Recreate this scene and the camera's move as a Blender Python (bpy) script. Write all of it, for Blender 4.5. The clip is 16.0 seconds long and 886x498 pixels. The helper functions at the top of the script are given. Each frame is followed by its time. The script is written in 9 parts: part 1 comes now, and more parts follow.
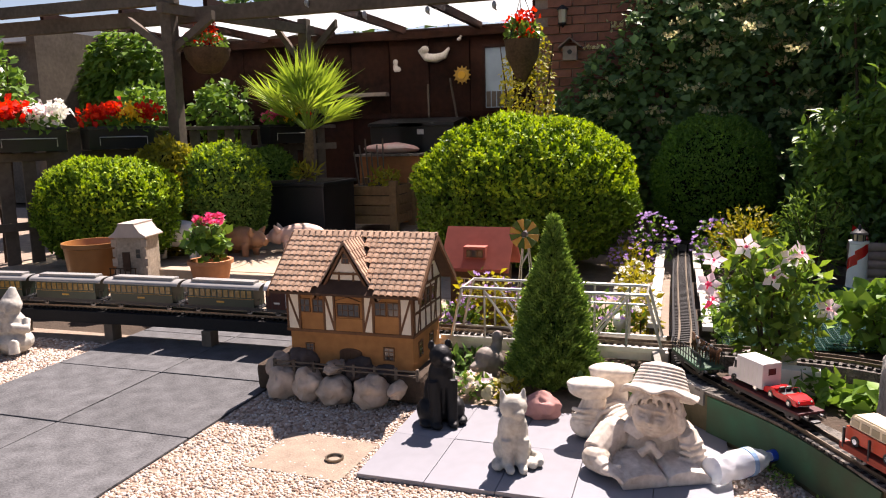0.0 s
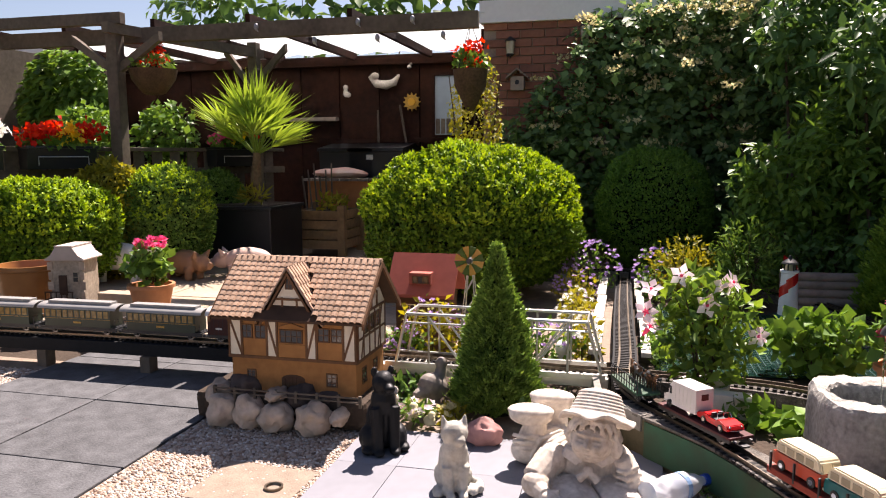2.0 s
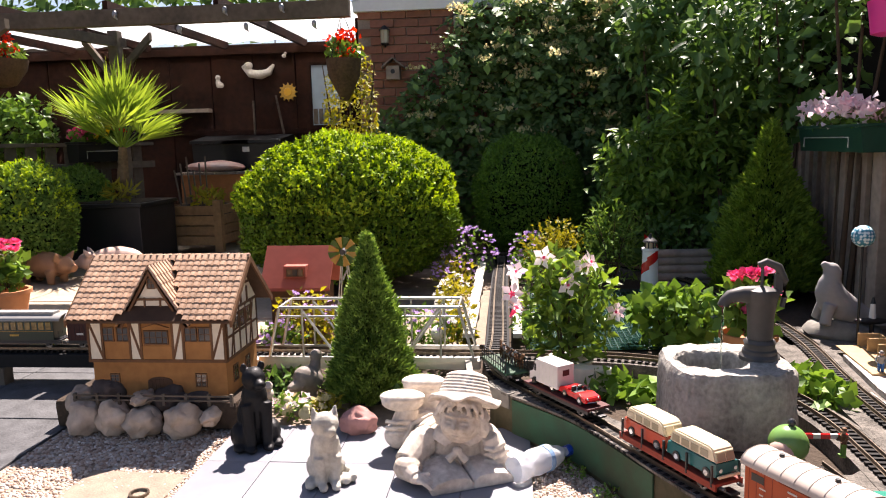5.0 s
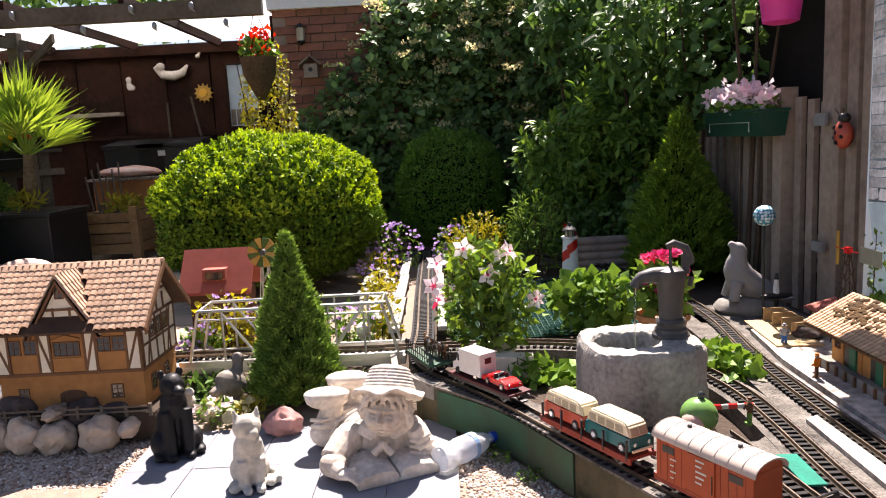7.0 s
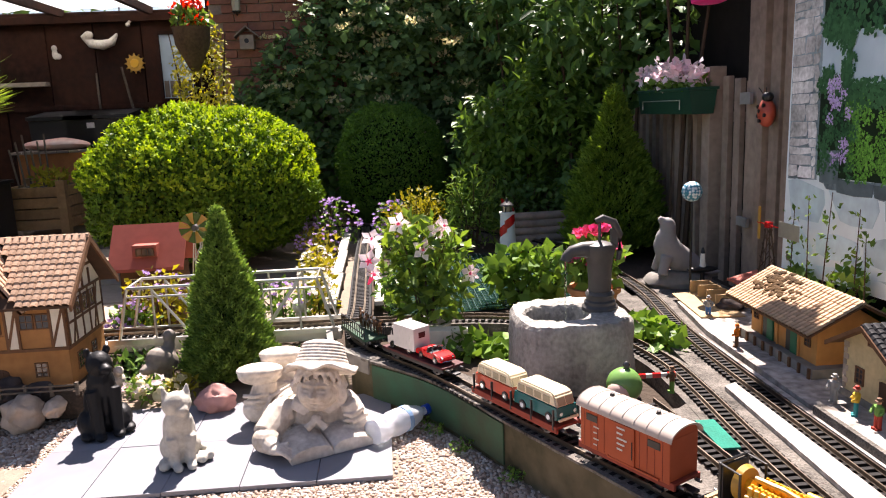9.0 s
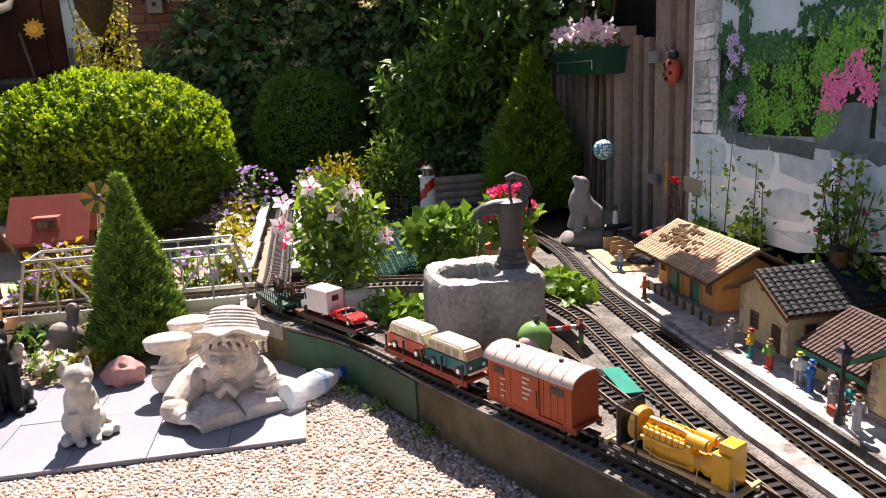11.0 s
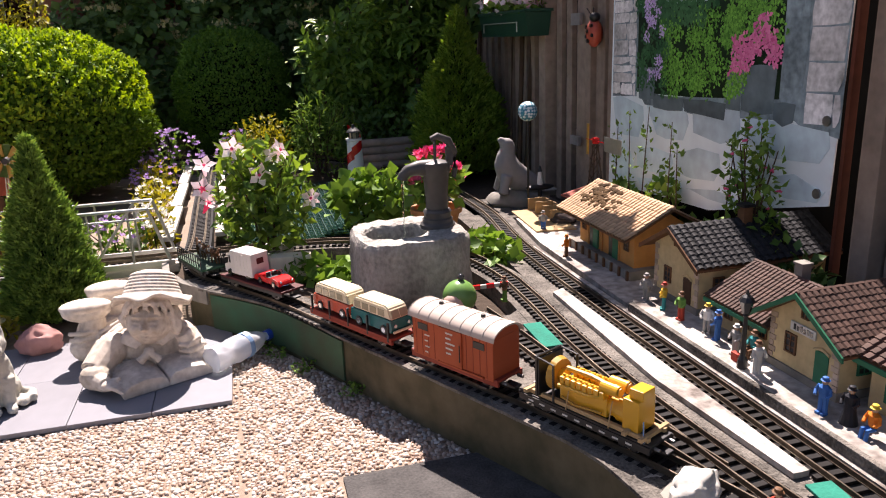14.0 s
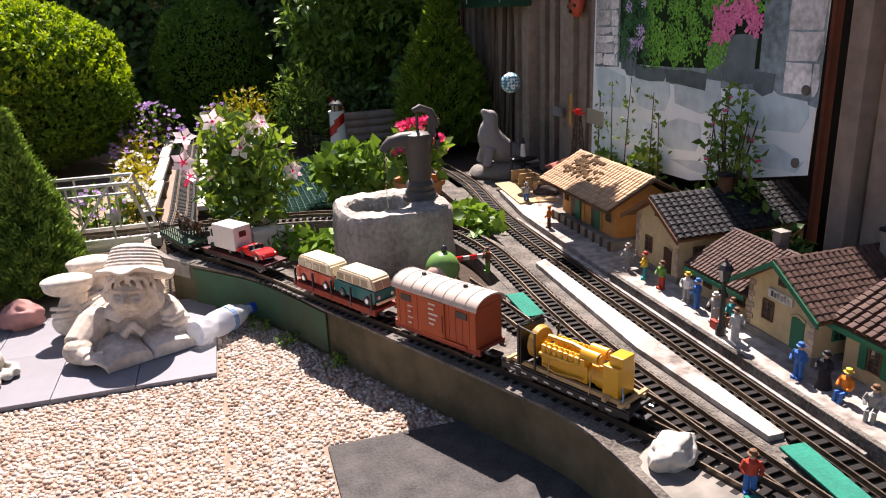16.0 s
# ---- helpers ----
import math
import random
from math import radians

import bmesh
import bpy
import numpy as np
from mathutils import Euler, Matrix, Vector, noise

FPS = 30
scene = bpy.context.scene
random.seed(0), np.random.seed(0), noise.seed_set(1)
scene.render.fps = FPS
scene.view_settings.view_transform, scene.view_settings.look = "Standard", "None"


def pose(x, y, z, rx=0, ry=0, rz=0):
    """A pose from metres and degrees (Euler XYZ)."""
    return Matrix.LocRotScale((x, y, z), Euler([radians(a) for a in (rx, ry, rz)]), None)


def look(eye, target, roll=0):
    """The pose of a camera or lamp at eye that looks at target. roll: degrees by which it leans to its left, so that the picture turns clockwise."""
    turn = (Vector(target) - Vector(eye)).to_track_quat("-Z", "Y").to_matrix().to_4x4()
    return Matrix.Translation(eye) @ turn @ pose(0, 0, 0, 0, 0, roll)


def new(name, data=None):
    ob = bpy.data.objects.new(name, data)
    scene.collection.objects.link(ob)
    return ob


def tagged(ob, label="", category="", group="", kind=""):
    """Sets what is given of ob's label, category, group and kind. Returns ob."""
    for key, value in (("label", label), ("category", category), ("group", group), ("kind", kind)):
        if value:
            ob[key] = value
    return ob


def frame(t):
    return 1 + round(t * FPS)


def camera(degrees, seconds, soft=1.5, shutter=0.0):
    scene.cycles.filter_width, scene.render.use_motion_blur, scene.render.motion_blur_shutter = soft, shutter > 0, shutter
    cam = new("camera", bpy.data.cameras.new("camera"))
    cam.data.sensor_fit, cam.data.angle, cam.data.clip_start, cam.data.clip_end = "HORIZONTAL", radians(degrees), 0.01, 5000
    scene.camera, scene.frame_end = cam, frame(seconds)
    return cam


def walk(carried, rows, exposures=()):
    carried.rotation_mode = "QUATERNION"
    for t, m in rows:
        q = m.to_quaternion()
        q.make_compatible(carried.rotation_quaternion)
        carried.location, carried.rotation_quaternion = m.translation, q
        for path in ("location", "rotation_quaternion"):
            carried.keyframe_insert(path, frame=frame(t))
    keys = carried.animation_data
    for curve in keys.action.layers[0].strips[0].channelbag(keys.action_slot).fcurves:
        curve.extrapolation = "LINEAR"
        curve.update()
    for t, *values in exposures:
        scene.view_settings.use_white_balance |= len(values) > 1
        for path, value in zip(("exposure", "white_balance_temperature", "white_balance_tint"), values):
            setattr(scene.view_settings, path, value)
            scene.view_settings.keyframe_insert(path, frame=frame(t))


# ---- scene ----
cam = camera(62.0, 16.0, soft=1.1)
PATH = [
    (0, (-0.154, -1.77, 0.955), (-0.763, 0.108, 0.637), -1.3),
    (0.5, (-0.145, -1.773, 0.958), (-0.716, 0.116, 0.634), -1.4),
    (1, (-0.139, -1.777, 0.957), (-0.687, 0.121, 0.646), -1.5),
    (1.5, (-0.136, -1.78, 0.964), (-0.647, 0.133, 0.684), -0.7),
    (2, (-0.129, -1.783, 0.964), (-0.61, 0.142, 0.711), -0.2),
    (2.5, (-0.12, -1.785, 0.966), (-0.558, 0.149, 0.701), -0.3),
    (3, (-0.098, -1.786, 0.963), (-0.47, 0.16, 0.69), -0.9),
    (3.5, (-0.081, -1.787, 0.966), (-0.388, 0.17, 0.69), -1.0),
    (6, (-0.031, -1.795, 0.966), (-0.143, 0.181, 0.674), -2.0),
    (6.5, (-0.022, -1.799, 0.96), (-0.076, 0.178, 0.665), -2.5),
    (7, (-0.007, -1.798, 0.953), (-0.012, 0.179, 0.654), -3.0),
    (7.5, (0.003, -1.8, 0.952), (0.032, 0.174, 0.636), -3.0),
    (8, (0.009, -1.801, 0.955), (0.076, 0.171, 0.625), -2.6),
    (8.5, (0.009, -1.786, 0.953), (0.098, 0.184, 0.619), -2.2),
    (9, (0.026, -1.808, 0.949), (0.168, 0.152, 0.579), -2.4),
    (9.5, (0.049, -1.811, 0.938), (0.249, 0.139, 0.541), -3.3),
    (12, (0.098, -1.808, 0.907), (0.487, 0.092, 0.419), -2.5),
    (12.5, (0.099, -1.828, 0.908), (0.528, 0.059, 0.403), -2.8),
    (13, (0.103, -1.828, 0.903), (0.553, 0.046, 0.366), -2.5),
    (13.5, (0.106, -1.828, 0.903), (0.568, 0.035, 0.342), -2.2),
    (14, (0.106, -1.833, 0.902), (0.592, 0.026, 0.345), -2.4),
    (14.5, (0.111, -1.835, 0.903), (0.622, 0.008, 0.319), -2.4),
    (15, (0.111, -1.85, 0.901), (0.624, -0.008, 0.315), -2.5),
    (15.5, (0.112, -1.838, 0.898), (0.625, 0.0, 0.301), -2.5),
    (16, (0.11, -1.842, 0.896), (0.626, -0.014, 0.271), -2.5),
]
walk(cam, [(t, look(eye, target, roll)) for t, eye, target, roll in PATH], [(0, 1.48, 6750, 24), (3, 1.6, 6750, 23), (6, 1.8, 6700, 22), (9.5, 1.75, 6650, 22), (13, 1.46, 6700, 24), (16, 1.42, 6700, 24)])

# ---- world, sun and exposure ----
SUN_AZ, SUN_EL = 0.16, 0.95
world = bpy.data.worlds.new("garden_sky")
scene.world = world
world.use_nodes = True
wn = world.node_tree
sky = wn.nodes.new("ShaderNodeTexSky")
sky.sky_type, sky.sun_disc = "NISHITA", False
sky.sun_elevation, sky.sun_rotation = SUN_EL, SUN_AZ
wn.links.new(sky.outputs[0], wn.nodes["Background"].inputs[0])
wn.nodes["Background"].inputs[1].default_value = 0.044
sun = new("sun", bpy.data.lights.new("sun", "SUN"))
sun.data.energy, sun.data.angle, sun.data.color = 5.0, radians(0.55), (1.0, 0.95, 0.87)
sun.matrix_basis = look((math.sin(SUN_AZ) * math.cos(SUN_EL) * 20, math.cos(SUN_AZ) * math.cos(SUN_EL) * 20, math.sin(SUN_EL) * 20), (0, 0, 0))


# ---- materials ----
def mat(name, col, rough=0.6, metal=0.0, var=0.22, scale=45.0, bump=0.25, dist=0.002, rand=0.0, col2=None, spec=None):
    """A surface with fine grain, broad blotches and relief; rand varies it from piece to piece."""
    m = bpy.data.materials.new(name)
    m.use_nodes = True
    nt = m.node_tree
    nd, ln = nt.nodes, nt.links
    p = nd["Principled BSDF"]
    tc = nd.new("ShaderNodeTexCoord")
    fine, broad = nd.new("ShaderNodeTexNoise"), nd.new("ShaderNodeTexNoise")
    fine.inputs["Scale"].default_value, fine.inputs["Detail"].default_value = scale, 6
    broad.inputs["Scale"].default_value, broad.inputs["Detail"].default_value = scale / 9, 3
    for n in (fine, broad):
        ln.new(tc.outputs["Object"], n.inputs["Vector"])
    mix = nd.new("ShaderNodeMix")
    mix.data_type = "RGBA"
    c2 = col2 or tuple(c * (1 - 1.6 * var) for c in col)
    hi = tuple(min(1, c * (1 + 0.6 * var)) for c in col)
    mix.inputs[6].default_value, mix.inputs[7].default_value = (*c2, 1), (*hi, 1)
    add = nd.new("ShaderNodeMath")
    add.operation = "MULTIPLY_ADD"
    ln.new(fine.outputs[0], add.inputs[0])
    add.inputs[1].default_value = 1.1
    sub = nd.new("ShaderNodeMath")
    sub.operation = "MULTIPLY_ADD"
    ln.new(broad.outputs[0], sub.inputs[0])
    sub.inputs[1].default_value, sub.inputs[2].default_value = 1.5, -0.85
    ln.new(sub.outputs[0], add.inputs[2])
    clamp = nd.new("ShaderNodeClamp")
    ln.new(add.outputs[0], clamp.inputs[0])
    ln.new(clamp.outputs[0], mix.inputs[0])
    last = mix.outputs[2]
    if rand:
        info, hsv = nd.new("ShaderNodeObjectInfo"), nd.new("ShaderNodeHueSaturation")
        rng = nd.new("ShaderNodeMapRange")
        rng.inputs[3].default_value, rng.inputs[4].default_value = 1 - rand, 1 + rand
        ln.new(info.outputs["Random"], rng.inputs[0])
        ln.new(rng.outputs[0], hsv.inputs["Value"])
        ln.new(last, hsv.inputs["Color"])
        last = hsv.outputs[0]
    ln.new(last, p.inputs["Base Color"])
    rr = nd.new("ShaderNodeMapRange")
    rr.inputs[3].default_value, rr.inputs[4].default_value = max(0.03, rough - 0.1), min(1, rough + 0.1)
    ln.new(broad.outputs[0], rr.inputs[0])
    ln.new(rr.outputs[0], p.inputs["Roughness"])
    p.inputs["Metallic"].default_value = metal
    p.inputs["Specular IOR Level"].default_value = spec if spec is not None else (0.5 if rough < 0.5 else 0.18)
    if bump:
        b = nd.new("ShaderNodeBump")
        b.inputs["Strength"].default_value, b.inputs["Distance"].default_value = bump, dist
        ln.new(fine.outputs[0], b.inputs["Height"])
        ln.new(b.outputs[0], p.inputs["Normal"])
    return m


def leaf_mat(name, dark, light, rough=0.6, trans=0.35, glow=None, spec=0.15):
    """Leaves or petals: colour varies leaf by leaf, and light comes through them."""
    m = bpy.data.materials.new(name)
    m.use_nodes = True
    nt = m.node_tree
    nd, ln = nt.nodes, nt.links
    p = nd["Principled BSDF"]
    geo = nd.new("ShaderNodeNewGeometry")
    tc, big = nd.new("ShaderNodeTexCoord"), nd.new("ShaderNodeTexNoise")
    big.inputs["Scale"].default_value = 5
    ln.new(tc.outputs["Object"], big.inputs["Vector"])
    ma = nd.new("ShaderNodeMath")
    ma.operation = "MULTIPLY_ADD"
    ln.new(geo.outputs["Random Per Island"], ma.inputs[0])
    ma.inputs[1].default_value = 0.65
    mb = nd.new("ShaderNodeMath")
    mb.operation = "MULTIPLY_ADD"
    ln.new(big.outputs[0], mb.inputs[0])
    mb.inputs[1].default_value, mb.inputs[2].default_value = 0.9, -0.28
    ln.new(mb.outputs[0], ma.inputs[2])
    mix = nd.new("ShaderNodeMix")
    mix.data_type = "RGBA"
    mix.inputs[6].default_value, mix.inputs[7].default_value = (*dark, 1), (*light, 1)
    ln.new(ma.outputs[0], mix.inputs[0])
    ln.new(mix.outputs[2], p.inputs["Base Color"])
    p.inputs["Roughness"].default_value = rough
    p.inputs["Specular IOR Level"].default_value = spec
    tr = nd.new("ShaderNodeBsdfTranslucent")
    hs = nd.new("ShaderNodeHueSaturation")
    hs.inputs["Hue"].default_value, hs.inputs["Saturation"].default_value, hs.inputs["Value"].default_value = 0.485 if glow is None else 0.5, 1.1, 1.5
    ln.new(mix.outputs[2], hs.inputs["Color"])
    ln.new(hs.outputs[0], tr.inputs[0])
    ms = nd.new("ShaderNodeMixShader")
    ms.inputs[0].default_value = trans
    ln.new(p.outputs[0], ms.inputs[1])
    ln.new(tr.outputs[0], ms.inputs[2])
    ln.new(ms.outputs[0], nd["Material Output"].inputs[0])
    return m


def pebble_mat(name):
    """Rounded pebbles, each of its own buff, grey or brown tone."""
    m = bpy.data.materials.new(name)
    m.use_nodes = True
    nd, ln = m.node_tree.nodes, m.node_tree.links
    p = nd["Principled BSDF"]
    geo, ramp = nd.new("ShaderNodeNewGeometry"), nd.new("ShaderNodeValToRGB")
    e = ramp.color_ramp.elements
    e[0].position, e[0].color = 0.0, (0.13, 0.08, 0.055, 1)
    e[1].position, e[1].color = 1.0, (0.74, 0.68, 0.6, 1)
    for pos, c in ((0.15, (0.3, 0.19, 0.13)), (0.42, (0.44, 0.33, 0.25)), (0.68, (0.52, 0.43, 0.35)), (0.82, (0.3, 0.26, 0.23))):
        ramp.color_ramp.elements.new(pos).color = (*c, 1)
    ln.new(geo.outputs["Random Per Island"], ramp.inputs[0])
    ln.new(ramp.outputs[0], p.inputs["Base Color"])
    p.inputs["Roughness"].default_value = 0.6
    return m


def glass_mat(name, col=(1, 1, 1), rough=0.02):
    m = bpy.data.materials.new(name)
    m.use_nodes = True
    p = m.node_tree.nodes["Principled BSDF"]
    p.inputs["Base Color"].default_value = (*col, 1)
    p.inputs["Roughness"].default_value = rough
    p.inputs["Transmission Weight"].default_value = 1.0
    p.inputs["IOR"].default_value = 1.4
    return m


M = {}
M["soil"] = mat("soil", (0.07, 0.05, 0.035), 0.95, scale=60, bump=0.9, dist=0.01)
M["mortar"] = mat("aggregate_bed", (0.29, 0.225, 0.17), 0.9, scale=160, bump=0.6, dist=0.003)
M["pebble"] = pebble_mat("pebble")
M["paver"] = mat("dark_paver", (0.1, 0.1, 0.102), 0.8, scale=120, var=0.42, bump=0.7, dist=0.003, rand=0.1, spec=0.4)
# grittier, darker copy of the paver; the wall's shade is in its colour
M["shadedslab"] = mat("gritty_shaded_slab", (0.085, 0.08, 0.075), 0.92, scale=170, var=0.4, bump=0.7, dist=0.003, spec=0.25)
M["tile"] = mat("grey_tile", (0.22, 0.22, 0.24), 0.55, scale=25, var=0.08, bump=0.1, rand=0.04)
M["sandstone"] = mat("sandstone_paving", (0.4, 0.315, 0.225), 0.85, scale=30, var=0.2, rand=0.12)
M["concrete"] = mat("weathered_concrete", (0.28, 0.26, 0.225), 0.9, scale=28, var=0.35, bump=0.7, dist=0.004)
M["mossy"] = mat("mossy_concrete", (0.13, 0.105, 0.065), 0.95, scale=15, var=0.6, bump=1.0, dist=0.008, col2=(0.018, 0.022, 0.008))
M["greenpaint"] = mat("flaking_green_paint", (0.02, 0.1, 0.055), 0.6, scale=14, var=0.5, bump=0.6, dist=0.004, col2=(0.05, 0.05, 0.03))
M["ballast"] = mat("ballast", (0.2, 0.18, 0.155), 0.95, scale=150, var=0.5, bump=1.0, dist=0.006)
M["rail"] = mat("weathered_brass_rail", (0.2, 0.16, 0.12), 0.35, 0.85, scale=90)
M["sleeper"] = mat("dark_plastic_sleeper", (0.012, 0.01, 0.009), 0.7, scale=90)
M["shed"] = mat("dark_stained_boards", (0.042, 0.014, 0.007), 0.85, scale=16, var=0.5, rand=0.12)
# near-black colour that paints the shade seen through the fence gaps
M["gapshade"] = mat("dark_gap_shade", (0.012, 0.009, 0.007), 0.95, scale=20, var=0.4)
M["brick"] = mat("red_brick", (0.3, 0.13, 0.085), 0.85, scale=30, var=0.25, rand=0.18)
M["joint"] = mat("brick_mortar", (0.32, 0.25, 0.2), 0.95, scale=60)
M["white"] = mat("white_paint", (0.78, 0.77, 0.74), 0.5, scale=30, var=0.06, bump=0.05)
M["fence"] = mat("weathered_fence_wood", (0.15, 0.12, 0.09), 0.85, scale=26, var=0.3, bump=0.5, rand=0.15)
M["fencebrown"] = mat("stained_fence_wood", (0.33, 0.26, 0.205), 0.8, scale=24, var=0.3, bump=0.5, rand=0.12)
M["boxleaf"] = leaf_mat("box_leaf", (0.018, 0.055, 0.004), (0.17, 0.3, 0.02), rough=0.55, trans=0.1, spec=0.15)
# young leaves, paler than box_leaf to paint the sunlit crown
M["boxsunlit"] = leaf_mat("sunlit_young_box_leaf", (0.2, 0.34, 0.02), (0.42, 0.56, 0.04), rough=0.55, trans=0.25, spec=0.15)
M["boxdark"] = leaf_mat("dark_box_leaf", (0.045, 0.11, 0.018), (0.17, 0.31, 0.045), rough=0.6, trans=0.2, spec=0.12)
M["variegated"] = leaf_mat("pale_edged_leaf", (0.03, 0.085, 0.012), (0.24, 0.38, 0.07), rough=0.6, trans=0.15, spec=0.12)
M["yellowleaf"] = leaf_mat("golden_leaf", (0.14, 0.15, 0.02), (0.4, 0.36, 0.04))
M["ivy"] = leaf_mat("dark_climber_leaf", (0.03, 0.08, 0.02), (0.15, 0.27, 0.06), rough=0.5, trans=0.2, spec=0.25)
M["hydrangea"] = leaf_mat("hydrangea_leaf", (0.05, 0.105, 0.04), (0.22, 0.34, 0.11), rough=0.55, trans=0.25, spec=0.2)
M["leaf"] = leaf_mat("mid_green_leaf", (0.04, 0.1, 0.016), (0.22, 0.37, 0.06), rough=0.5, trans=0.25, spec=0.2)
M["mandeleaf"] = leaf_mat("olive_green_leaf", (0.03, 0.085, 0.02), (0.24, 0.36, 0.05), rough=0.45, trans=0.3, spec=0.25)
M["conifer"] = leaf_mat("conifer_needle", (0.05, 0.12, 0.02), (0.3, 0.45, 0.08), trans=0.15)
M["conifer2"] = leaf_mat("bronze_conifer_needle", (0.08, 0.16, 0.02), (0.24, 0.37, 0.05), trans=0.3)
M["palm"] = leaf_mat("palm_leaf", (0.07, 0.14, 0.02), (0.34, 0.46, 0.07), rough=0.5, trans=0.3, spec=0.2)
M["twig"] = mat("twig_bark", (0.09, 0.06, 0.04), 0.9, scale=60)
# near-black, so the depth shade of the foliage is in the colour
M["coreshade"] = mat("shade_core", (0.008, 0.013, 0.005), 0.95, scale=40)
M["pinkpetal"] = leaf_mat("pink_petal", (0.6, 0.06, 0.17), (0.85, 0.2, 0.35), glow=1)
M["palepink"] = leaf_mat("pale_pink_petal", (0.84, 0.6, 0.66), (0.93, 0.86, 0.87), glow=1)
M["redpetal"] = leaf_mat("red_petal", (0.5, 0.012, 0.008), (0.8, 0.06, 0.02), glow=1)
M["yellowpetal"] = leaf_mat("yellow_petal", (0.8, 0.5, 0.02), (0.9, 0.75, 0.08), glow=1)
M["whitepetal"] = leaf_mat("white_petal", (0.7, 0.68, 0.6), (0.85, 0.85, 0.8), glow=1)
M["purple"] = leaf_mat("purple_petal", (0.36, 0.22, 0.5), (0.66, 0.48, 0.74), glow=1)
M["cream"] = leaf_mat("cream_flower", (0.42, 0.36, 0.16), (0.66, 0.6, 0.36), glow=1)


# ---- building helpers ----
class B:
    """Collects simple solids into one bmesh."""

    def __init__(self):
        self.bm = bmesh.new()

    def box(self, x0, y0, z0, x1, y1, z1, bev=0.0):
        r = bmesh.ops.create_cube(self.bm, size=1, matrix=Matrix.Translation(((x0 + x1) / 2, (y0 + y1) / 2, (z0 + z1) / 2)) @ Matrix.Diagonal((abs(x1 - x0), abs(y1 - y0), abs(z1 - z0), 1)))
        if bev:
            es = list({e for v in r["verts"] for e in v.link_edges})
            bmesh.ops.bevel(self.bm, geom=es, offset=bev, segments=2, affect="EDGES", profile=0.7)
        return self

    def cyl(self, p0, p1, r0, r1=None, seg=12):
        p0, p1 = Vector(p0), Vector(p1)
        d = p1 - p0
        m = Matrix.Translation((p0 + p1) / 2) @ d.to_track_quat("Z", "Y").to_matrix().to_4x4()
        bmesh.ops.create_cone(self.bm, cap_ends=True, segments=seg, radius1=r0, radius2=r0 if r1 is None else max(r1, 1e-5), depth=d.length, matrix=m)
        return self

    def ball(self, c, r, seg=14, rings=9, rot=None):
        r = (r, r, r) if isinstance(r, (int, float)) else r
        m = Matrix.Translation(c) @ (rot or Matrix()) @ Matrix.Diagonal((*r, 1))
        bmesh.ops.create_uvsphere(self.bm, u_segments=seg, v_segments=rings, radius=1, matrix=m)
        return self

    def lathe(self, prof, c=(0, 0, 0), seg=20, sx=1.0, sy=1.0):
        rings = []
        for r, z in prof:
            rings.append([self.bm.verts.new((c[0] + sx * r * math.cos(2 * math.pi * i / seg), c[1] + sy * r * math.sin(2 * math.pi * i / seg), c[2] + z)) for i in range(seg)])
        for a, b in zip(rings, rings[1:]):
            for i in range(seg):
                self.bm.faces.new((a[i], a[(i + 1) % seg], b[(i + 1) % seg], b[i]))
        self.bm.faces.new(rings[0][::-1])
        self.bm.faces.new(rings[-1])
        return self

    def prism(self, pts, off):
        off = Vector(off)
        a = [self.bm.verts.new(p) for p in pts]
        b = [self.bm.verts.new(Vector(p) + off) for p in pts]
        n = len(pts)
        self.bm.faces.new(a[::-1])
        self.bm.faces.new(b)
        for i in range(n):
            self.bm.faces.new((a[i], a[(i + 1) % n], b[(i + 1) % n], b[i]))
        return self

    def tube(self, pts, r, seg=6):
        pts = [Vector(p) for p in pts]
        rad = r if isinstance(r, (list, tuple)) else [r] * len(pts)
        rings = []
        for i, p in enumerate(pts):
            d = (pts[min(i + 1, len(pts) - 1)] - pts[max(i - 1, 0)]).normalized()
            q = d.to_track_quat("Z", "Y")
            rings.append([self.bm.verts.new(p + q @ Vector((rad[i] * math.cos(2 * math.pi * k / seg), rad[i] * math.sin(2 * math.pi * k / seg), 0))) for k in range(seg)])
        for a, b in zip(rings, rings[1:]):
            for k in range(seg):
                self.bm.faces.new((a[k], a[(k + 1) % seg], b[(k + 1) % seg], b[k]))
        self.bm.faces.new(rings[0][::-1])
        self.bm.faces.new(rings[-1])
        return self

    def rough(self, amp, scale=8.0):
        for v in self.bm.verts:
            n = noise.noise_vector(v.co * scale)
            v.co += n * amp
        return self


def mesh_of(b, smooth=False, name="mesh"):
    me = bpy.data.meshes.new(name)
    bmesh.ops.recalc_face_normals(b.bm, faces=b.bm.faces[:])
    b.bm.to_mesh(me)
    b.bm.free()
    if smooth:
        me.shade_smooth()
        me.set_sharp_from_angle(angle=radians(40))
    return me


def part(name, b, material, parent=None, label="", smooth=False):
    """One mesh object under a thing or a part (or at top level)."""
    me = mesh_of(b, smooth, name) if isinstance(b, B) else b
    if material and not me.materials:
        me.materials.append(material)
    ob = new(name, me)
    if parent:
        ob.parent = parent
    if label:
        ob["label"] = label
    return ob


def thing(name, m, label, category, group="", kind=""):
    e = new(name)
    e.empty_display_size = 0.05
    e.matrix_basis = m
    return tagged(e, label, category, group, kind)


def solid(name, b, material, m, label, category, group="", kind="", smooth=False):
    """A thing that is one single mesh."""
    ob = part(name, b, material, None, label, smooth)
    ob.matrix_basis = m
    return tagged(ob, label, category, group, kind)


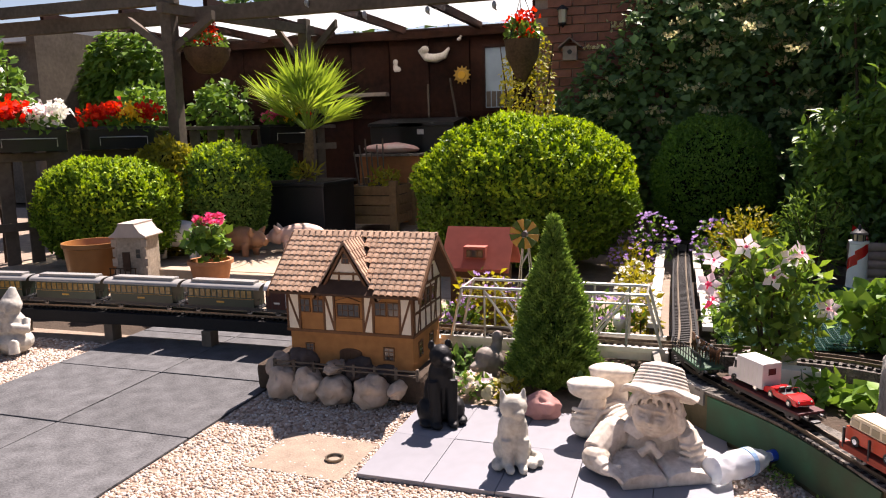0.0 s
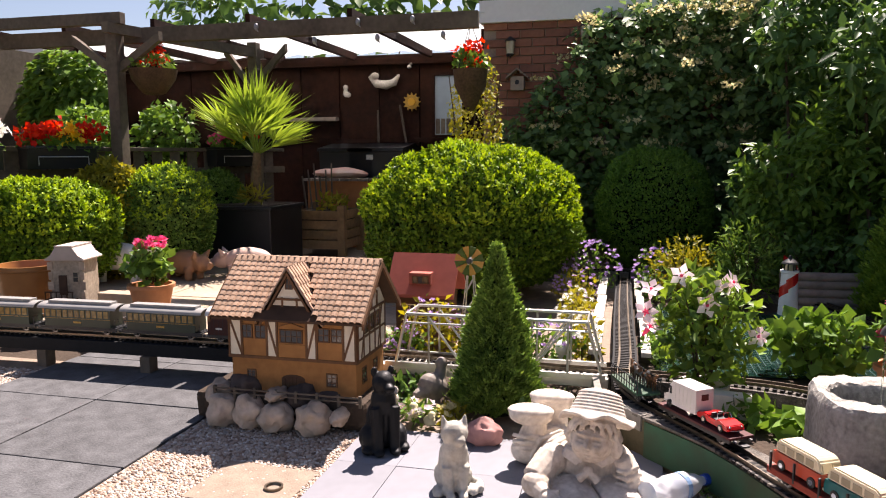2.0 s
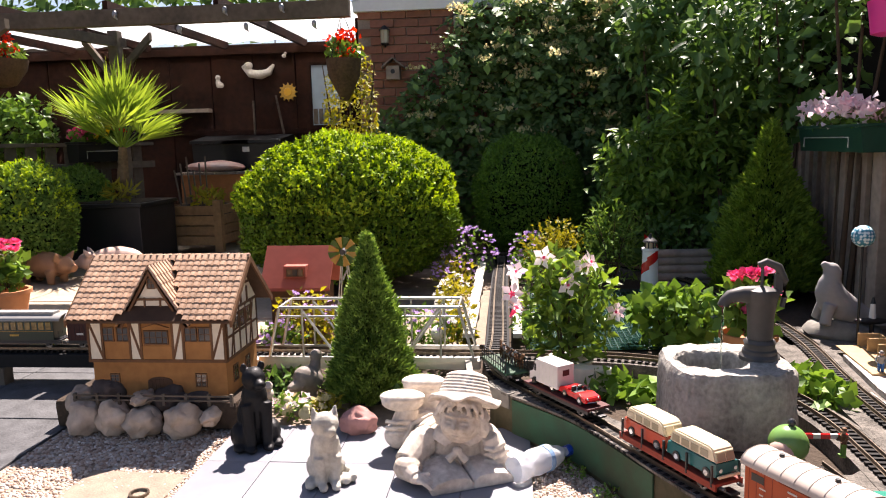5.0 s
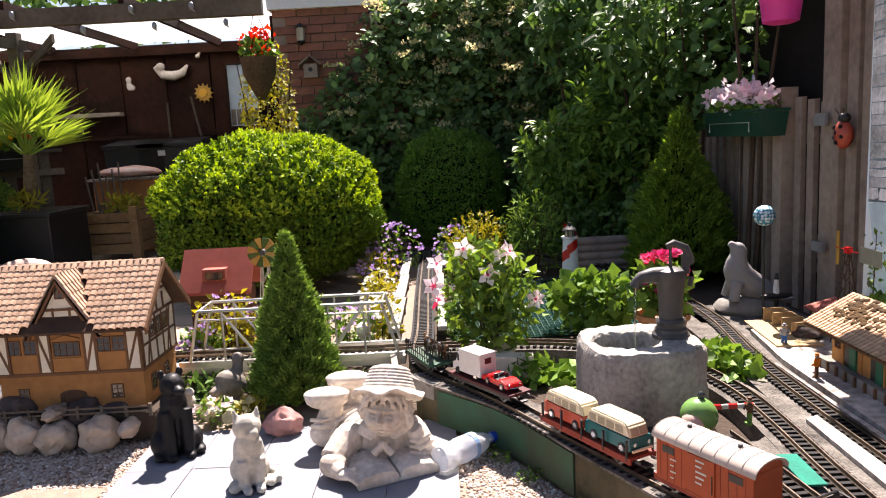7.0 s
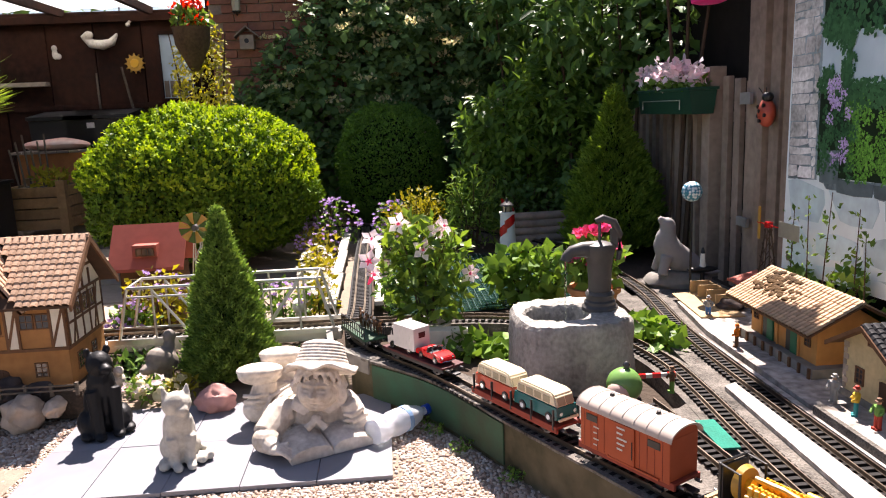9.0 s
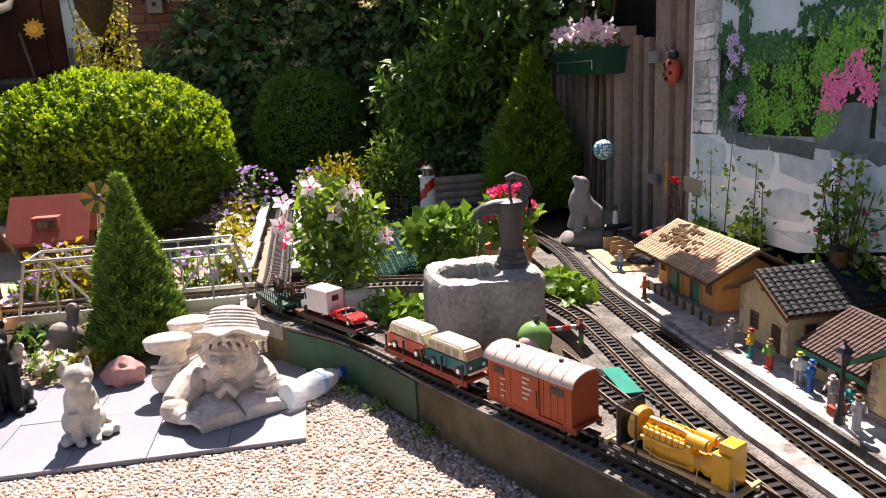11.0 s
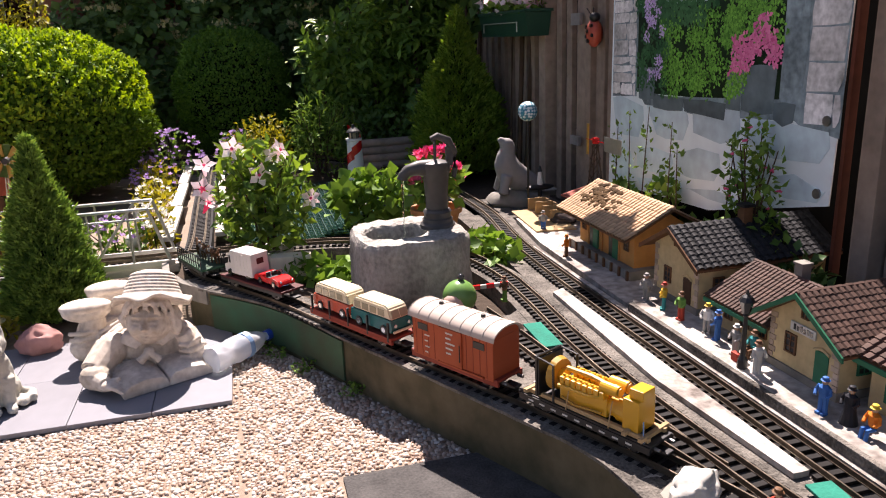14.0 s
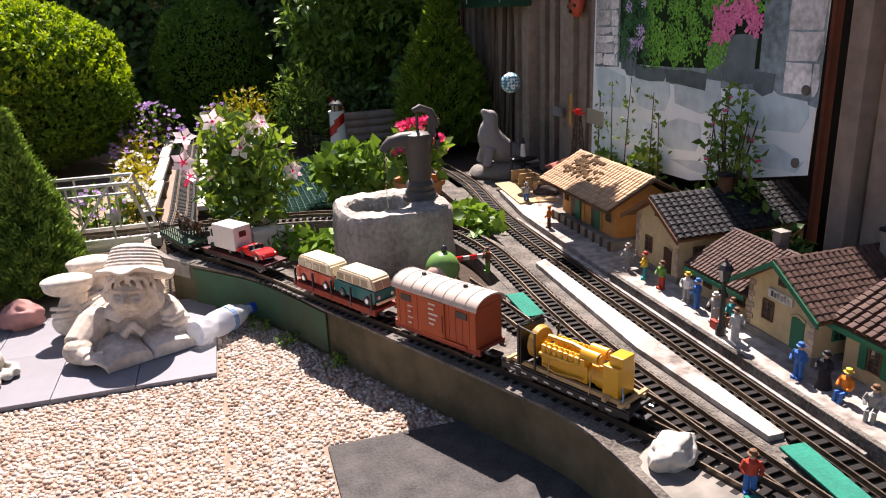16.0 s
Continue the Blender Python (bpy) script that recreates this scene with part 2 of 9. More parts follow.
def smoothline(pts, n=12):
    """A soft curve through the given points."""
    pts = [Vector(p) for p in pts]
    out = []
    for i in range(len(pts) - 1):
        a, b, c, d = pts[max(i - 1, 0)], pts[i], pts[i + 1], pts[min(i + 2, len(pts) - 1)]
        for k in range(n):
            t = k / n
            out.append(0.5 * ((2 * b) + (c - a) * t + (2 * a - 5 * b + 4 * c - d) * t * t + (3 * b - a - 3 * c + d) * t ** 3))
    return out + [pts[-1]]


def leaf_mesh(name, P, D, N, size, width=0.5, fold=0.15, rng=None):
    """Many small pointed leaves as one mesh: root P, direction D, face normal N (arrays)."""
    n = len(P)
    D = D / np.linalg.norm(D, axis=1, keepdims=True)
    S = np.cross(D, N)
    S /= np.linalg.norm(S, axis=1, keepdims=True) + 1e-9
    U = np.cross(S, D)
    s = (size * (0.6 + 0.8 * rng.random(n)))[:, None] if np.isscalar(size) else size[:, None]
    V = np.empty((n, 4, 3))
    V[:, 0] = P
    V[:, 1] = P + D * s * 0.45 + S * s * width * 0.5 + U * s * fold
    V[:, 2] = P + D * s
    V[:, 3] = P + D * s * 0.45 - S * s * width * 0.5 + U * s * fold
    me = bpy.data.meshes.new(name)
    me.vertices.add(4 * n)
    me.vertices.foreach_set("co", V.ravel())
    me.loops.add(6 * n)
    idx = (np.arange(n)[:, None] * 4 + np.array([0, 1, 2, 0, 2, 3])).ravel()
    me.loops.foreach_set("vertex_index", idx.astype(np.int32))
    me.polygons.add(2 * n)
    me.polygons.foreach_set("loop_start", np.arange(0, 6 * n, 3, dtype=np.int32))
    me.update(calc_edges=True)
    me.validate()
    return me


def unit(rng, n):
    v = rng.normal(size=(n, 3))
    return v / np.linalg.norm(v, axis=1, keepdims=True)


def lumps(d, seed, k=9, amp=0.12):
    """A lumpy radius for directions d."""
    r = np.random.default_rng(seed)
    c = unit(r, k)
    return 1 + amp * (np.max(d @ c.T, axis=1) - 0.75) + 0.04 * np.sin(9 * d[:, 0] + seed) * np.sin(8 * d[:, 2] + 2 * d[:, 1])


def shell(rng, n, c, r, seed=1, amp=0.12, depth=0.16, power=2.0, low=-1.0):
    """Leaf places on a lumpy ellipsoid: points and outward directions."""
    d = unit(rng, int(n * 1.6))
    d = d[d[:, 2] > low][:n]
    q = np.sum(np.abs(d) ** power, axis=1, keepdims=True) ** (1 / power)
    rad = lumps(d, seed, amp=amp)[:, None] * (1 - depth * rng.random((len(d), 1)) ** 1.6) / q
    return np.array(c) + d * rad * np.array(r), d


def bush(name, c, r, n, size, leafm, label, category, seed=1, power=2.4, amp=0.14, width=0.55, low=-0.85, group="", shoots=0):
    """A clipped or loose shrub: leaves on a lumpy shell round a dark core and a few stems."""
    rng = np.random.default_rng(seed)
    t = thing(name, pose(c[0], c[1], c[2] - r[2]), label, category, group)
    P, d = shell(rng, n, (0, 0, r[2]), r, seed, amp, power=power, low=low)
    wob = 0.5 * np.sin(P @ np.array((23.0, 9.0, 5.0)) + seed) * np.sin(P @ np.array((4.0, 19.0, 21.0)) - seed) + 0.5 * np.sin(P @ np.array((31.0, -27.0, 38.0)))
    P = P + d * (0.03 * r[0] * wob)[:, None]
    D = unit(rng, len(P)) + 0.45 * d + np.array((0, 0, 0.45))
    part("leaves", leaf_mesh("leaves", P, D, 1.1 * d + 0.55 * unit(rng, len(P)), size, width, rng=rng), leafm, t)
    # shoots on the upper half only; their pale colour stands for sunlight
    if shoots:
        Q, e = shell(rng, shoots, (0, 0, r[2]), r, seed, amp, depth=0.05, power=power, low=0.05)
        G = e + np.array((0, 0, 0.9)) + 0.35 * unit(rng, len(Q))
        G /= np.linalg.norm(G, axis=1, keepdims=True)
        k = 7
        base = np.repeat(Q, k, 0) + np.repeat(G, k, 0) * (np.tile(np.arange(k), len(Q)) * size * 0.22)[:, None]
        part("young_shoot", leaf_mesh("young_shoot", base, np.repeat(G, k, 0) * 0.7 + unit(rng, len(base)), np.repeat(e, k, 0) + 0.6 * unit(rng, len(base)), size * 0.8, width, rng=rng), M["boxsunlit"], t, "young shoots above the clipped upper half, paler as if sunlit")
    # added solid core: blocks light and paints the shade between the leaves
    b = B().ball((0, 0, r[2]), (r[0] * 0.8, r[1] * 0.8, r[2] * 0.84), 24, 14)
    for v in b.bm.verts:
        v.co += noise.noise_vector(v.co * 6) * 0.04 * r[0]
    part("shade_core", b, M["coreshade"], t, "added near-black core that stands for shade inside the shrub")
    for k in range(4):
        a = k * 1.7
        part("stem", B().tube([(0.03 * math.cos(a), 0.03 * math.sin(a), -0.02), (0.3 * r[0] * math.cos(a), 0.3 * r[1] * math.sin(a), r[2])], [0.018, 0.008]), M["twig"], t)
    return t

# ---- ground and paving ----
GZ = 0.05                      # level of the planted ground and rear terrace
part("ground", B().box(-40, -40, -0.3, 40, 40, -0.03), M["soil"])
tagged(bpy.data.objects["ground"], "dark bare garden soil", "ground", kind="structure")
WALL = [(-0.135, 0.70), (-0.10, 0.60), (0.135, 0.33), (0.32, -0.03), (0.445, -0.27), (0.588, -0.55), (0.66, -0.70), (0.69, -0.85), (0.70, -1.1), (0.71, -1.6)]
wall_line = smoothline([(x, y, 0) for x, y in WALL], 8)


def wall_x(y):
    """Where the retaining wall's face stands at y."""
    return min(wall_line, key=lambda p: abs(p.y - y)).x


# the planted ground behind the railway
tagged(part("planting_bed", B().prism([(-0.1, 0.74, -0.05), (0.1, 0.52, -0.05), (0.3, 0.2, -0.05), (0.45, -0.1, -0.05), (0.66, -0.5, -0.05), (0.76, -0.7, -0.05), (0.8, -2.2, -0.05), (3, -2.2, -0.05), (3, 6, -0.05), (-0.14, 6, -0.05)], (0, 0, 0.13)).rough(0.004, 7), M["soil"]),
       "dark soil of the raised planting bed", "ground", kind="structure")
tagged(part("rear_ground", B().box(-9, 1.55, -0.05, -0.14, 6.1, 0.03), M["mortar"]), "gravelly ground of the rear garden", "ground", kind="structure")
bed = part("aggregate_paving", B().box(-1.63, -3.6, -0.06, 0.9, 0.95, -0.006), M["mortar"])
tagged(bed, "buff exposed pebble paving slabs", "paving", kind="structure")
# pebbles set in the slabs
rng = np.random.default_rng(7)


def pebbles(name, x0, x1, y0, y1, pitch, ok, z=-0.005, lift=0.0032):
    """Half-sunk rounded pebbles over a stretch of paving."""
    gx, gy = np.meshgrid(np.arange(x0, x1, pitch), np.arange(y0, y1, pitch * 0.9))
    C = np.stack([gx.ravel(), gy.ravel()], 1) + rng.normal(0, pitch * 0.24, (gx.size, 2))
    C = np.array([c for c in C if ok(c[0], c[1])])
    n = len(C)
    a = rng.random(n) * 6.283
    ra, rb = pitch * (0.45 + 0.5 * rng.random(n) ** 2), pitch * (0.36 + 0.2 * rng.random(n))
    h = lift * (0.5 + rng.random(n))
    k = np.arange(6) * math.pi / 3
    ex, ey = np.cos(k)[None] * ra[:, None], np.sin(k)[None] * rb[:, None]
    X = ex * np.cos(a)[:, None] - ey * np.sin(a)[:, None]
    Y = ex * np.sin(a)[:, None] + ey * np.cos(a)[:, None]
    V = np.empty((n, 13, 3))
    V[:, :6, 0], V[:, :6, 1], V[:, :6, 2] = C[:, :1] + X, C[:, 1:] + Y, z - 0.002
    V[:, 6:12, 0], V[:, 6:12, 1], V[:, 6:12, 2] = C[:, :1] + X * 0.78, C[:, 1:] + Y * 0.78, z + 0.8 * h[:, None]
    V[:, 12, 0], V[:, 12, 1], V[:, 12, 2] = C[:, 0], C[:, 1], z + h
    tri = []
    for i in range(6):
        j = (i + 1) % 6
        tri += [i, j, 6 + j, i, 6 + j, 6 + i, 6 + i, 6 + j, 12]
    tri = np.array(tri)
    me = bpy.data.meshes.new(name)
    me.vertices.add(13 * n)
    me.vertices.foreach_set("co", V.ravel())
    me.loops.add(54 * n)
    me.loops.foreach_set("vertex_index", (np.arange(n)[:, None] * 13 + tri).ravel().astype(np.int32))
    me.polygons.add(18 * n)
    me.polygons.foreach_set("loop_start", np.arange(0, 54 * n, 3, dtype=np.int32))
    me.update(calc_edges=True)
    me.shade_smooth()
    return me


def slab_joint(x, y):
    """True on the bare joints between slabs, and outside the pebbled area."""
    if -1.0 - 0.004 < x < 0.004 and 0 < y < 0.6:
        return True
    if x > 0.225 and y < -0.43:
        return True
    if math.hypot(x + 1.12, y - 0.09) < 0.05 or (-1.34 < x < -1.03 and -0.02 < y < 0.23 and rng.random() < 0.75):
        return True
    gx = abs((x - 0.015 + 0.2675) % 0.535 - 0.2675)
    gy = abs((y + 0.43 + 0.2675) % 0.535 - 0.2675)
    return gx < 0.004 or gy < 0.004


near = pebbles("pebble", -1.62, 0.7, -1.15, 0.62, 0.011, lambda x, y: not slab_joint(x, y) and x < wall_x(y) - 0.004)
tagged(part("pebble", near, M["pebble"], bed), "buff and brown rounded pebbles set in cement", kind="stuff")
lft = pebbles("pebble", -3.6, -2.7, -0.3, 0.95, 0.014, lambda x, y: True)
tagged(part("aggregate_paving_side", B().box(-3.9, -3.6, -0.06, -2.695, 1.1, -0.006), M["mortar"]), "buff exposed pebble paving beside the dark slabs", "paving", kind="structure")
tagged(part("pebble", lft, M["pebble"], bpy.data.objects["aggregate_paving_side"]), "buff rounded pebbles", kind="stuff")

# dark square slabs
slab_path = thing("slab_path", pose(0, 0, 0), "dark grey concrete paving slabs with worn patches", "paving", kind="structure")
slab_me = mesh_of(B().box(-0.264, -0.264, -0.05, 0.264, 0.264, 0, 0.004), name="paving_slab")
slab_me.materials.append(M["paver"])
for i in range(2):
    for j in range(-4, 3):
        o = part("paving_slab", slab_me, None, slab_path)
        o.matrix_basis = pose(-1.898 - 0.533 * i, 0.372 + 0.535 * j, 0.0005 * ((i * 7 + j * 3) % 4), 0, 0, 0)
# corner slabs take the copy darkened for the shade by the wall
slab_me2 = slab_me.copy()
slab_me2.materials[0] = M["shadedslab"]
slab_right = thing("slab_corner", pose(0, 0, 0), "gritty grey concrete slabs, coloured darker for the shade at the wall foot", "paving", kind="structure")
for i, j in ((0, 0), (1, 0), (0, 1), (1, 1)):
    o = part("paving_slab", slab_me2, None, slab_right)
    o.matrix_basis = pose(0.227 + 0.266 + 0.535 * i, -0.432 - 0.266 - 0.535 * j, 0.002)
# pale grey tiles
tiles = thing("tile_patch", pose(0, 0, 0), "pale grey rectangular tiles laid in two rows", "paving", kind="structure")
tile_me = mesh_of(B().box(-0.0992, -0.1467, -0.004, 0.0992, 0.1467, 0.009, 0.002), name="tile")
tile_me.materials.append(M["tile"])
for i in range(5):
    for j in range(2):
        o = part("tile", tile_me, None, tiles)
        o.matrix_basis = pose(-0.1 - 0.2 * i, 0.1475 + 0.295 * j, 0.0006 * ((i + 2 * j) % 3), 0, 0, 0)
# drain
solid("floor_drain", B().lathe([(0.028, -0.006), (0.028, 0.004), (0.022, 0.004), (0.019, -0.004), (0.0001, -0.004)], seg=24), M["rail"], pose(-1.11, 0.088, 0.002), "small round metal floor drain in the paving", "drain", smooth=True)
solid("drain_surround", B().box(-0.16, -0.13, -0.01, 0.15, 0.13, 0.0005, 0.003), M["mortar"], pose(-1.18, 0.1, -0.002, 0, 0, -3), "cement patch round the drain", "paving", kind="structure")

# sandstone terrace behind the railway
terrace = thing("terrace", pose(0, 0, 0), "buff sandstone paving of the terrace", "paving", kind="structure")
for i in range(8):
    for j in range(5):
        w = 0.44
        o = part("paving_stone", B().box(-w / 2 + 0.004, -w / 2 + 0.004, -0.04, w / 2 - 0.004, w / 2 - 0.004, 0.0, 0.005), M["sandstone"], terrace)
        o.matrix_basis = pose(-4.6 + w * i + 0.02 * (j % 2), 1.75 + w * j, GZ + 0.002 * ((3 * i + j) % 3), 0, 0, 0)

# ---- retaining wall of the railway ----
ZT = 0.13


def ribbon(line, off0, off1, z0, z1, y0=None):
    """A solid strip that follows a line, from one side distance to another."""
    b = B()
    rows = []
    for i, p in enumerate(line):
        d = (line[min(i + 1, len(line) - 1)] - line[max(i - 1, 0)]).normalized()
        s = Vector((-d.y, d.x, 0))
        rows.append([b.bm.verts.new(p + s * o + Vector((0, 0, z))) for o, z in ((off0, z0), (off1, z0), (off1, z1), (off0, z1))])
    for a, c in zip(rows, rows[1:]):
        for k in range(4):
            b.bm.faces.new((a[k], a[(k + 1) % 4], c[(k + 1) % 4], c[k]))
    b.bm.faces.new(rows[0])
    b.bm.faces.new(rows[-1][::-1])
    return b


tagged(part("retaining_wall", ribbon(wall_line, 0.0, 0.07, -0.05, ZT).rough(0.003, 14), M["mossy"]), "low mossy concrete retaining wall under the railway", "wall", kind="structure")
tagged(part("wall_capping", ribbon(wall_line, -0.006, 0.075, ZT + 0.002, ZT + 0.009).rough(0.0015, 25), M["ballast"]), "dark gritty edge strip on the wall", "trim", kind="structure")
gl = [p for p in wall_line if -0.02 < p.y < 0.62]
tagged(part("green_wall_face", ribbon(gl[2:], -0.005, -0.0005, 0.01, ZT - 0.004), M["greenpaint"]), "flaking green painted face of the low wall", "wall", kind="structure")
# railway yard
tagged(part("railway_bed", B().prism([(-0.05, 0.64, 0), (0.17, 0.36, 0), (0.36, -0.03, 0), (0.485, -0.27, 0), (0.63, -0.55, 0), (0.7, -0.7, 0), (0.74, -1.0, 0), (0.75, -2.0, 0), (1.5, -2.0, 0), (1.5, 1.5, 0), (0.98, 1.5, 0), (0.96, 0.7, 0), (0.93, 0.15, 0), (0.78, 0.02, 0), (0.6, 0.02, 0), (0.3, 0.3, 0), (0.08, 0.62, 0)], (0, 0, ZT)), M["ballast"]), "dark grey gravel bed of the station yard", "ground", kind="structure")

# ---- back of the garden: brick wall, covered shed wall, roof ----
brickwall = thing("wall_back", pose(0, 0, 0), "red brick garden wall", "wall", kind="structure")
part("wall_core", B().box(-1.42, 4.93, -0.05, 4.0, 5.15, 2.12), M["joint"], brickwall)
brick_me = mesh_of(B().box(-0.105, -0.02, -0.0325, 0.105, 0.02, 0.0325, 0.003), name="brick")
brick_me.materials.append(M["brick"])
for r in range(13):
    for c in range(9):
        o = part("brick", brick_me, None, brickwall)
        o.matrix_basis = pose(-1.31 + 0.22 * c + (0.11 if r % 2 else 0), 4.925, 1.2 + 0.075 * r)
tagged(part("wall_fascia", B().box(-1.45, 4.86, 2.125, 4.0, 5.2, 2.32, 0.01), M["white"]), "white painted fascia board along the wall top", "trim", kind="structure")
shed = thing("wall_shed", pose(0, 0, 0), "dark red-brown boarded shed wall", "wall", kind="structure")
for k in range(10):
    w = 0.46
    part("board", B().box(-6.0 + w * k, 6.0, -0.05, -6.0 + w * k + w - 0.012, 6.05, 2.02, 0.004), M["shed"], shed)
part("backing", B().box(-6.0, 6.055, -0.05, -1.4, 6.09, 2.05), M["shed"], shed)
for z in (0.2, 1.1, 1.98):
    part("batten", B().box(-6.0, 5.97, z, -1.42, 5.998, z + 0.05, 0.004), M["shed"], shed)
solid("wall_end_slab", B().prism([(0.7, -0.76, 0), (0.8, -0.9, 0), (0.84, -1.05, 0), (0.86, -1.6, 0), (0.73, -1.6, 0), (0.71, -1.0, 0)], (0, 0, 0.008)).rough(0.002, 20), M["concrete"], pose(0, 0, ZT + 0.001), "pale worn concrete slab at the end of the wall", "paving", kind="structure")
tagged(part("wall_shed_side", B().box(-1.46, 5.0, -0.05, -1.4, 6.05, 2.1), M["shed"]), "dark boarded side of the shed", "wall", kind="structure")
tagged(part("wall_shed_left", B().box(-6.1, 3.9, -0.05, -6.0, 6.05, 2.0), M["fence"]), "dark boarded wall at the side of the shelter", "wall", kind="structure")

# ---- shelter roof and pergola ----
M["sheet"] = bpy.data.materials.new("translucent_roof_sheet")
M["sheet"].use_nodes = True
_n = M["sheet"].node_tree
_t = _n.nodes.new("ShaderNodeBsdfTranslucent")
_t.inputs[0].default_value = (0.72, 0.74, 0.74, 1)
_x = _n.nodes.new("ShaderNodeMixShader")
_x.inputs[0].default_value = 0.85
_n.nodes["Principled BSDF"].inputs["Base Color"].default_value = (0.85, 0.87, 0.86, 1)
_n.nodes["Principled BSDF"].inputs["Roughness"].default_value = 0.3
_n.links.new(_n.nodes["Principled BSDF"].outputs[0], _x.inputs[1])
_n.links.new(_t.outputs[0], _x.inputs[2])
_n.links.new(_x.outputs[0], _n.nodes["Material Output"].inputs[0])
roof = thing("shelter_roof", pose(0, 0, 0), "milky white corrugated plastic roof on dark timber rafters", "roof", kind="structure")
b = B()
n = 60
top = [(-6.0 + 4.6 * i / n, 0.012 * math.sin(i * 1.57)) for i in range(n + 1)]
b.prism([(x, 4.85, 2.22 + z) for x, z in top] + [(x, 4.85, 2.226 + z) for x, z in top[::-1]], (0, 1.25, -0.14))
part("roof_sheet", b, M["sheet"], roof)
for x in (-5.6, -4.75, -3.9, -3.05, -2.2):
    part("rafter", B().prism([(x - 0.02, 3.62, 1.99), (x + 0.02, 3.62, 1.99), (x + 0.02, 3.62, 2.065), (x - 0.02, 3.62, 2.065)], (0, 2.37, 0.0)), M["shed"], roof)
part("wall_plate", B().box(-6.0, 5.92, 1.93, -1.42, 5.995, 2.0, 0.004), M["shed"], roof)
pergola = thing("pergola", pose(0, 0, 0), "weathered grey timber pergola posts and beams", "pergola")
part("beam", B().box(-6.3, 3.55, 1.87, -1.2, 3.62, 1.99, 0.006), M["fence"], pergola)
part("beam", B().box(-6.3, 3.35, 1.99, -4.0, 3.42, 2.08, 0.006), M["fence"], pergola)
part("post", B().box(-4.16, 3.37, 0, -4.06, 3.47, 1.99, 0.008), M["fence"], pergola)
part("post", B().box(-3.57, 4.55, 0, -3.48, 4.64, 2.0, 0.008), M["fence"], pergola)
part("cross_beam", B().prism([(-4.13, 3.3, 1.92), (-4.07, 3.3, 1.92), (-4.07, 3.3, 2.0), (-4.13, 3.3, 2.0)], (0.62, 1.35, -0.06)), M["fence"], pergola)
for sx, sy in ((1, 0), (-1, 0)):
    part("brace", B().prism([(-4.11 + sx * 0.04, 3.4, 1.62), (-4.11 + sx * 0.04, 3.4, 1.69), (-4.11 + sx * 0.4, 3.42, 1.93), (-4.11 + sx * 0.4, 3.42, 1.86)], (0, 0.05, 0)), M["fence"], pergola)
part("brace", B().prism([(-3.52, 4.58, 1.6), (-3.52, 4.58, 1.67), (-3.2, 4.58, 1.98), (-3.2, 4.58, 1.91)], (0, 0.05, 0)), M["fence"], pergola)
part("brace", B().prism([(-3.52, 4.58, 1.5), (-3.52, 4.58, 1.58), (-3.72, 4.4, 1.95), (-3.72, 4.4, 1.87)], (0, 0.05, 0)), M["fence"], pergola)
# small bells and birds that hang from the beam
M["shell"] = mat("grey_metal_charm", (0.3, 0.3, 0.3), 0.4, 0.3)
for k, x in enumerate((-2.93, -2.45, -2.1, -1.95, -1.68, -1.45)):
    c = thing("hanging_charm", pose(x, 3.53, 1.86 if k % 2 else 1.98), "small grey metal bird charm on the beam", "ornament", "charms on the beam")
    part("body", B().ball((0, 0, -0.035), (0.018, 0.02, 0.028), 10, 7), M["shell"], c, smooth=True)
    part("tail", B().cyl((0, 0, -0.05), (0.02, 0, -0.075), 0.012, 0.002, 6), M["shell"], c)

# ---- fences ----
lf = thing("fence_left", pose(0, 0, 0), "weathered grey paling fence with flat top rail", "fence", kind="structure")
FA, FB = Vector((-5.5, 0.85, 0)), Vector((-3.45, 4.95, 0))
fd = (FB - FA).normalized()
fyaw = math.degrees(math.atan2(fd.y, fd.x))
pale = mesh_of(B().box(-0.045, -0.01, 0.02, 0.045, 0.01, 1.0, 0.004), name="paling")
pale.materials.append(M["fence"])
for k in range(28):
    p = FA + fd * (0.164 * k)
    o = part("paling", pale, None, lf)
    o.matrix_basis = pose(p.x, p.y, 0, 0, 0, fyaw)
for z in (0.3, 0.8):
    o = part("rail", B().box(0, -0.05, z, 4.58, -0.02, z + 0.06, 0.004), M["fence"], lf)
    o.matrix_basis = pose(FA.x, FA.y, 0, 0, 0, fyaw)
o = part("top_rail", B().box(0, -0.05, 1.003, 4.58, 0.05, 1.035, 0.006), M["fence"], lf)
o.matrix_basis = pose(FA.x, FA.y, 0, 0, 0, fyaw)
rf = thing("fence_right", pose(0, 0, 0), "weathered brown paling fence behind the station", "fence", kind="structure")
for k in range(14):
    y = 1.32 + 0.115 * k
    part("paling", B().box(1.62, y, 0.05, 1.645, y + 0.06, 1.02 + 0.015 * (k % 3), 0.003), M["fencebrown"], rf)
for z in (0.27, 0.33, 0.39, 0.84):
    part("rail", B().box(1.65, 1.3, z, 1.675, 2.95, z + 0.045, 0.003), M["fencebrown"], rf)
part("post", B().box(1.58, 1.66, 0.05, 1.66, 1.74, 1.1, 0.006), M["fencebrown"], rf)
for y, w, h in ((0.87, 0.05, 1.75), (0.94, 0.06, 1.75), (1.03, 0.075, 1.75), (1.12, 0.05, 1.75), (1.19, 0.1, 1.75)):
    part("board", B().box(1.56 + 0.02 * (w > 0.055), y, 0.05, 1.6 + 0.02 * (w > 0.055), y + w, h, 0.004), M["fencebrown"], rf)
part("bracket", B().box(1.545, 1.2, 0.92, 1.56, 1.29, 0.97, 0.002), M["shell"], rf, "pale metal bracket")
part("bracket", B().box(1.545, 1.2, 0.4, 1.56, 1.29, 0.44, 0.002), M["shell"], rf, "pale metal bracket")
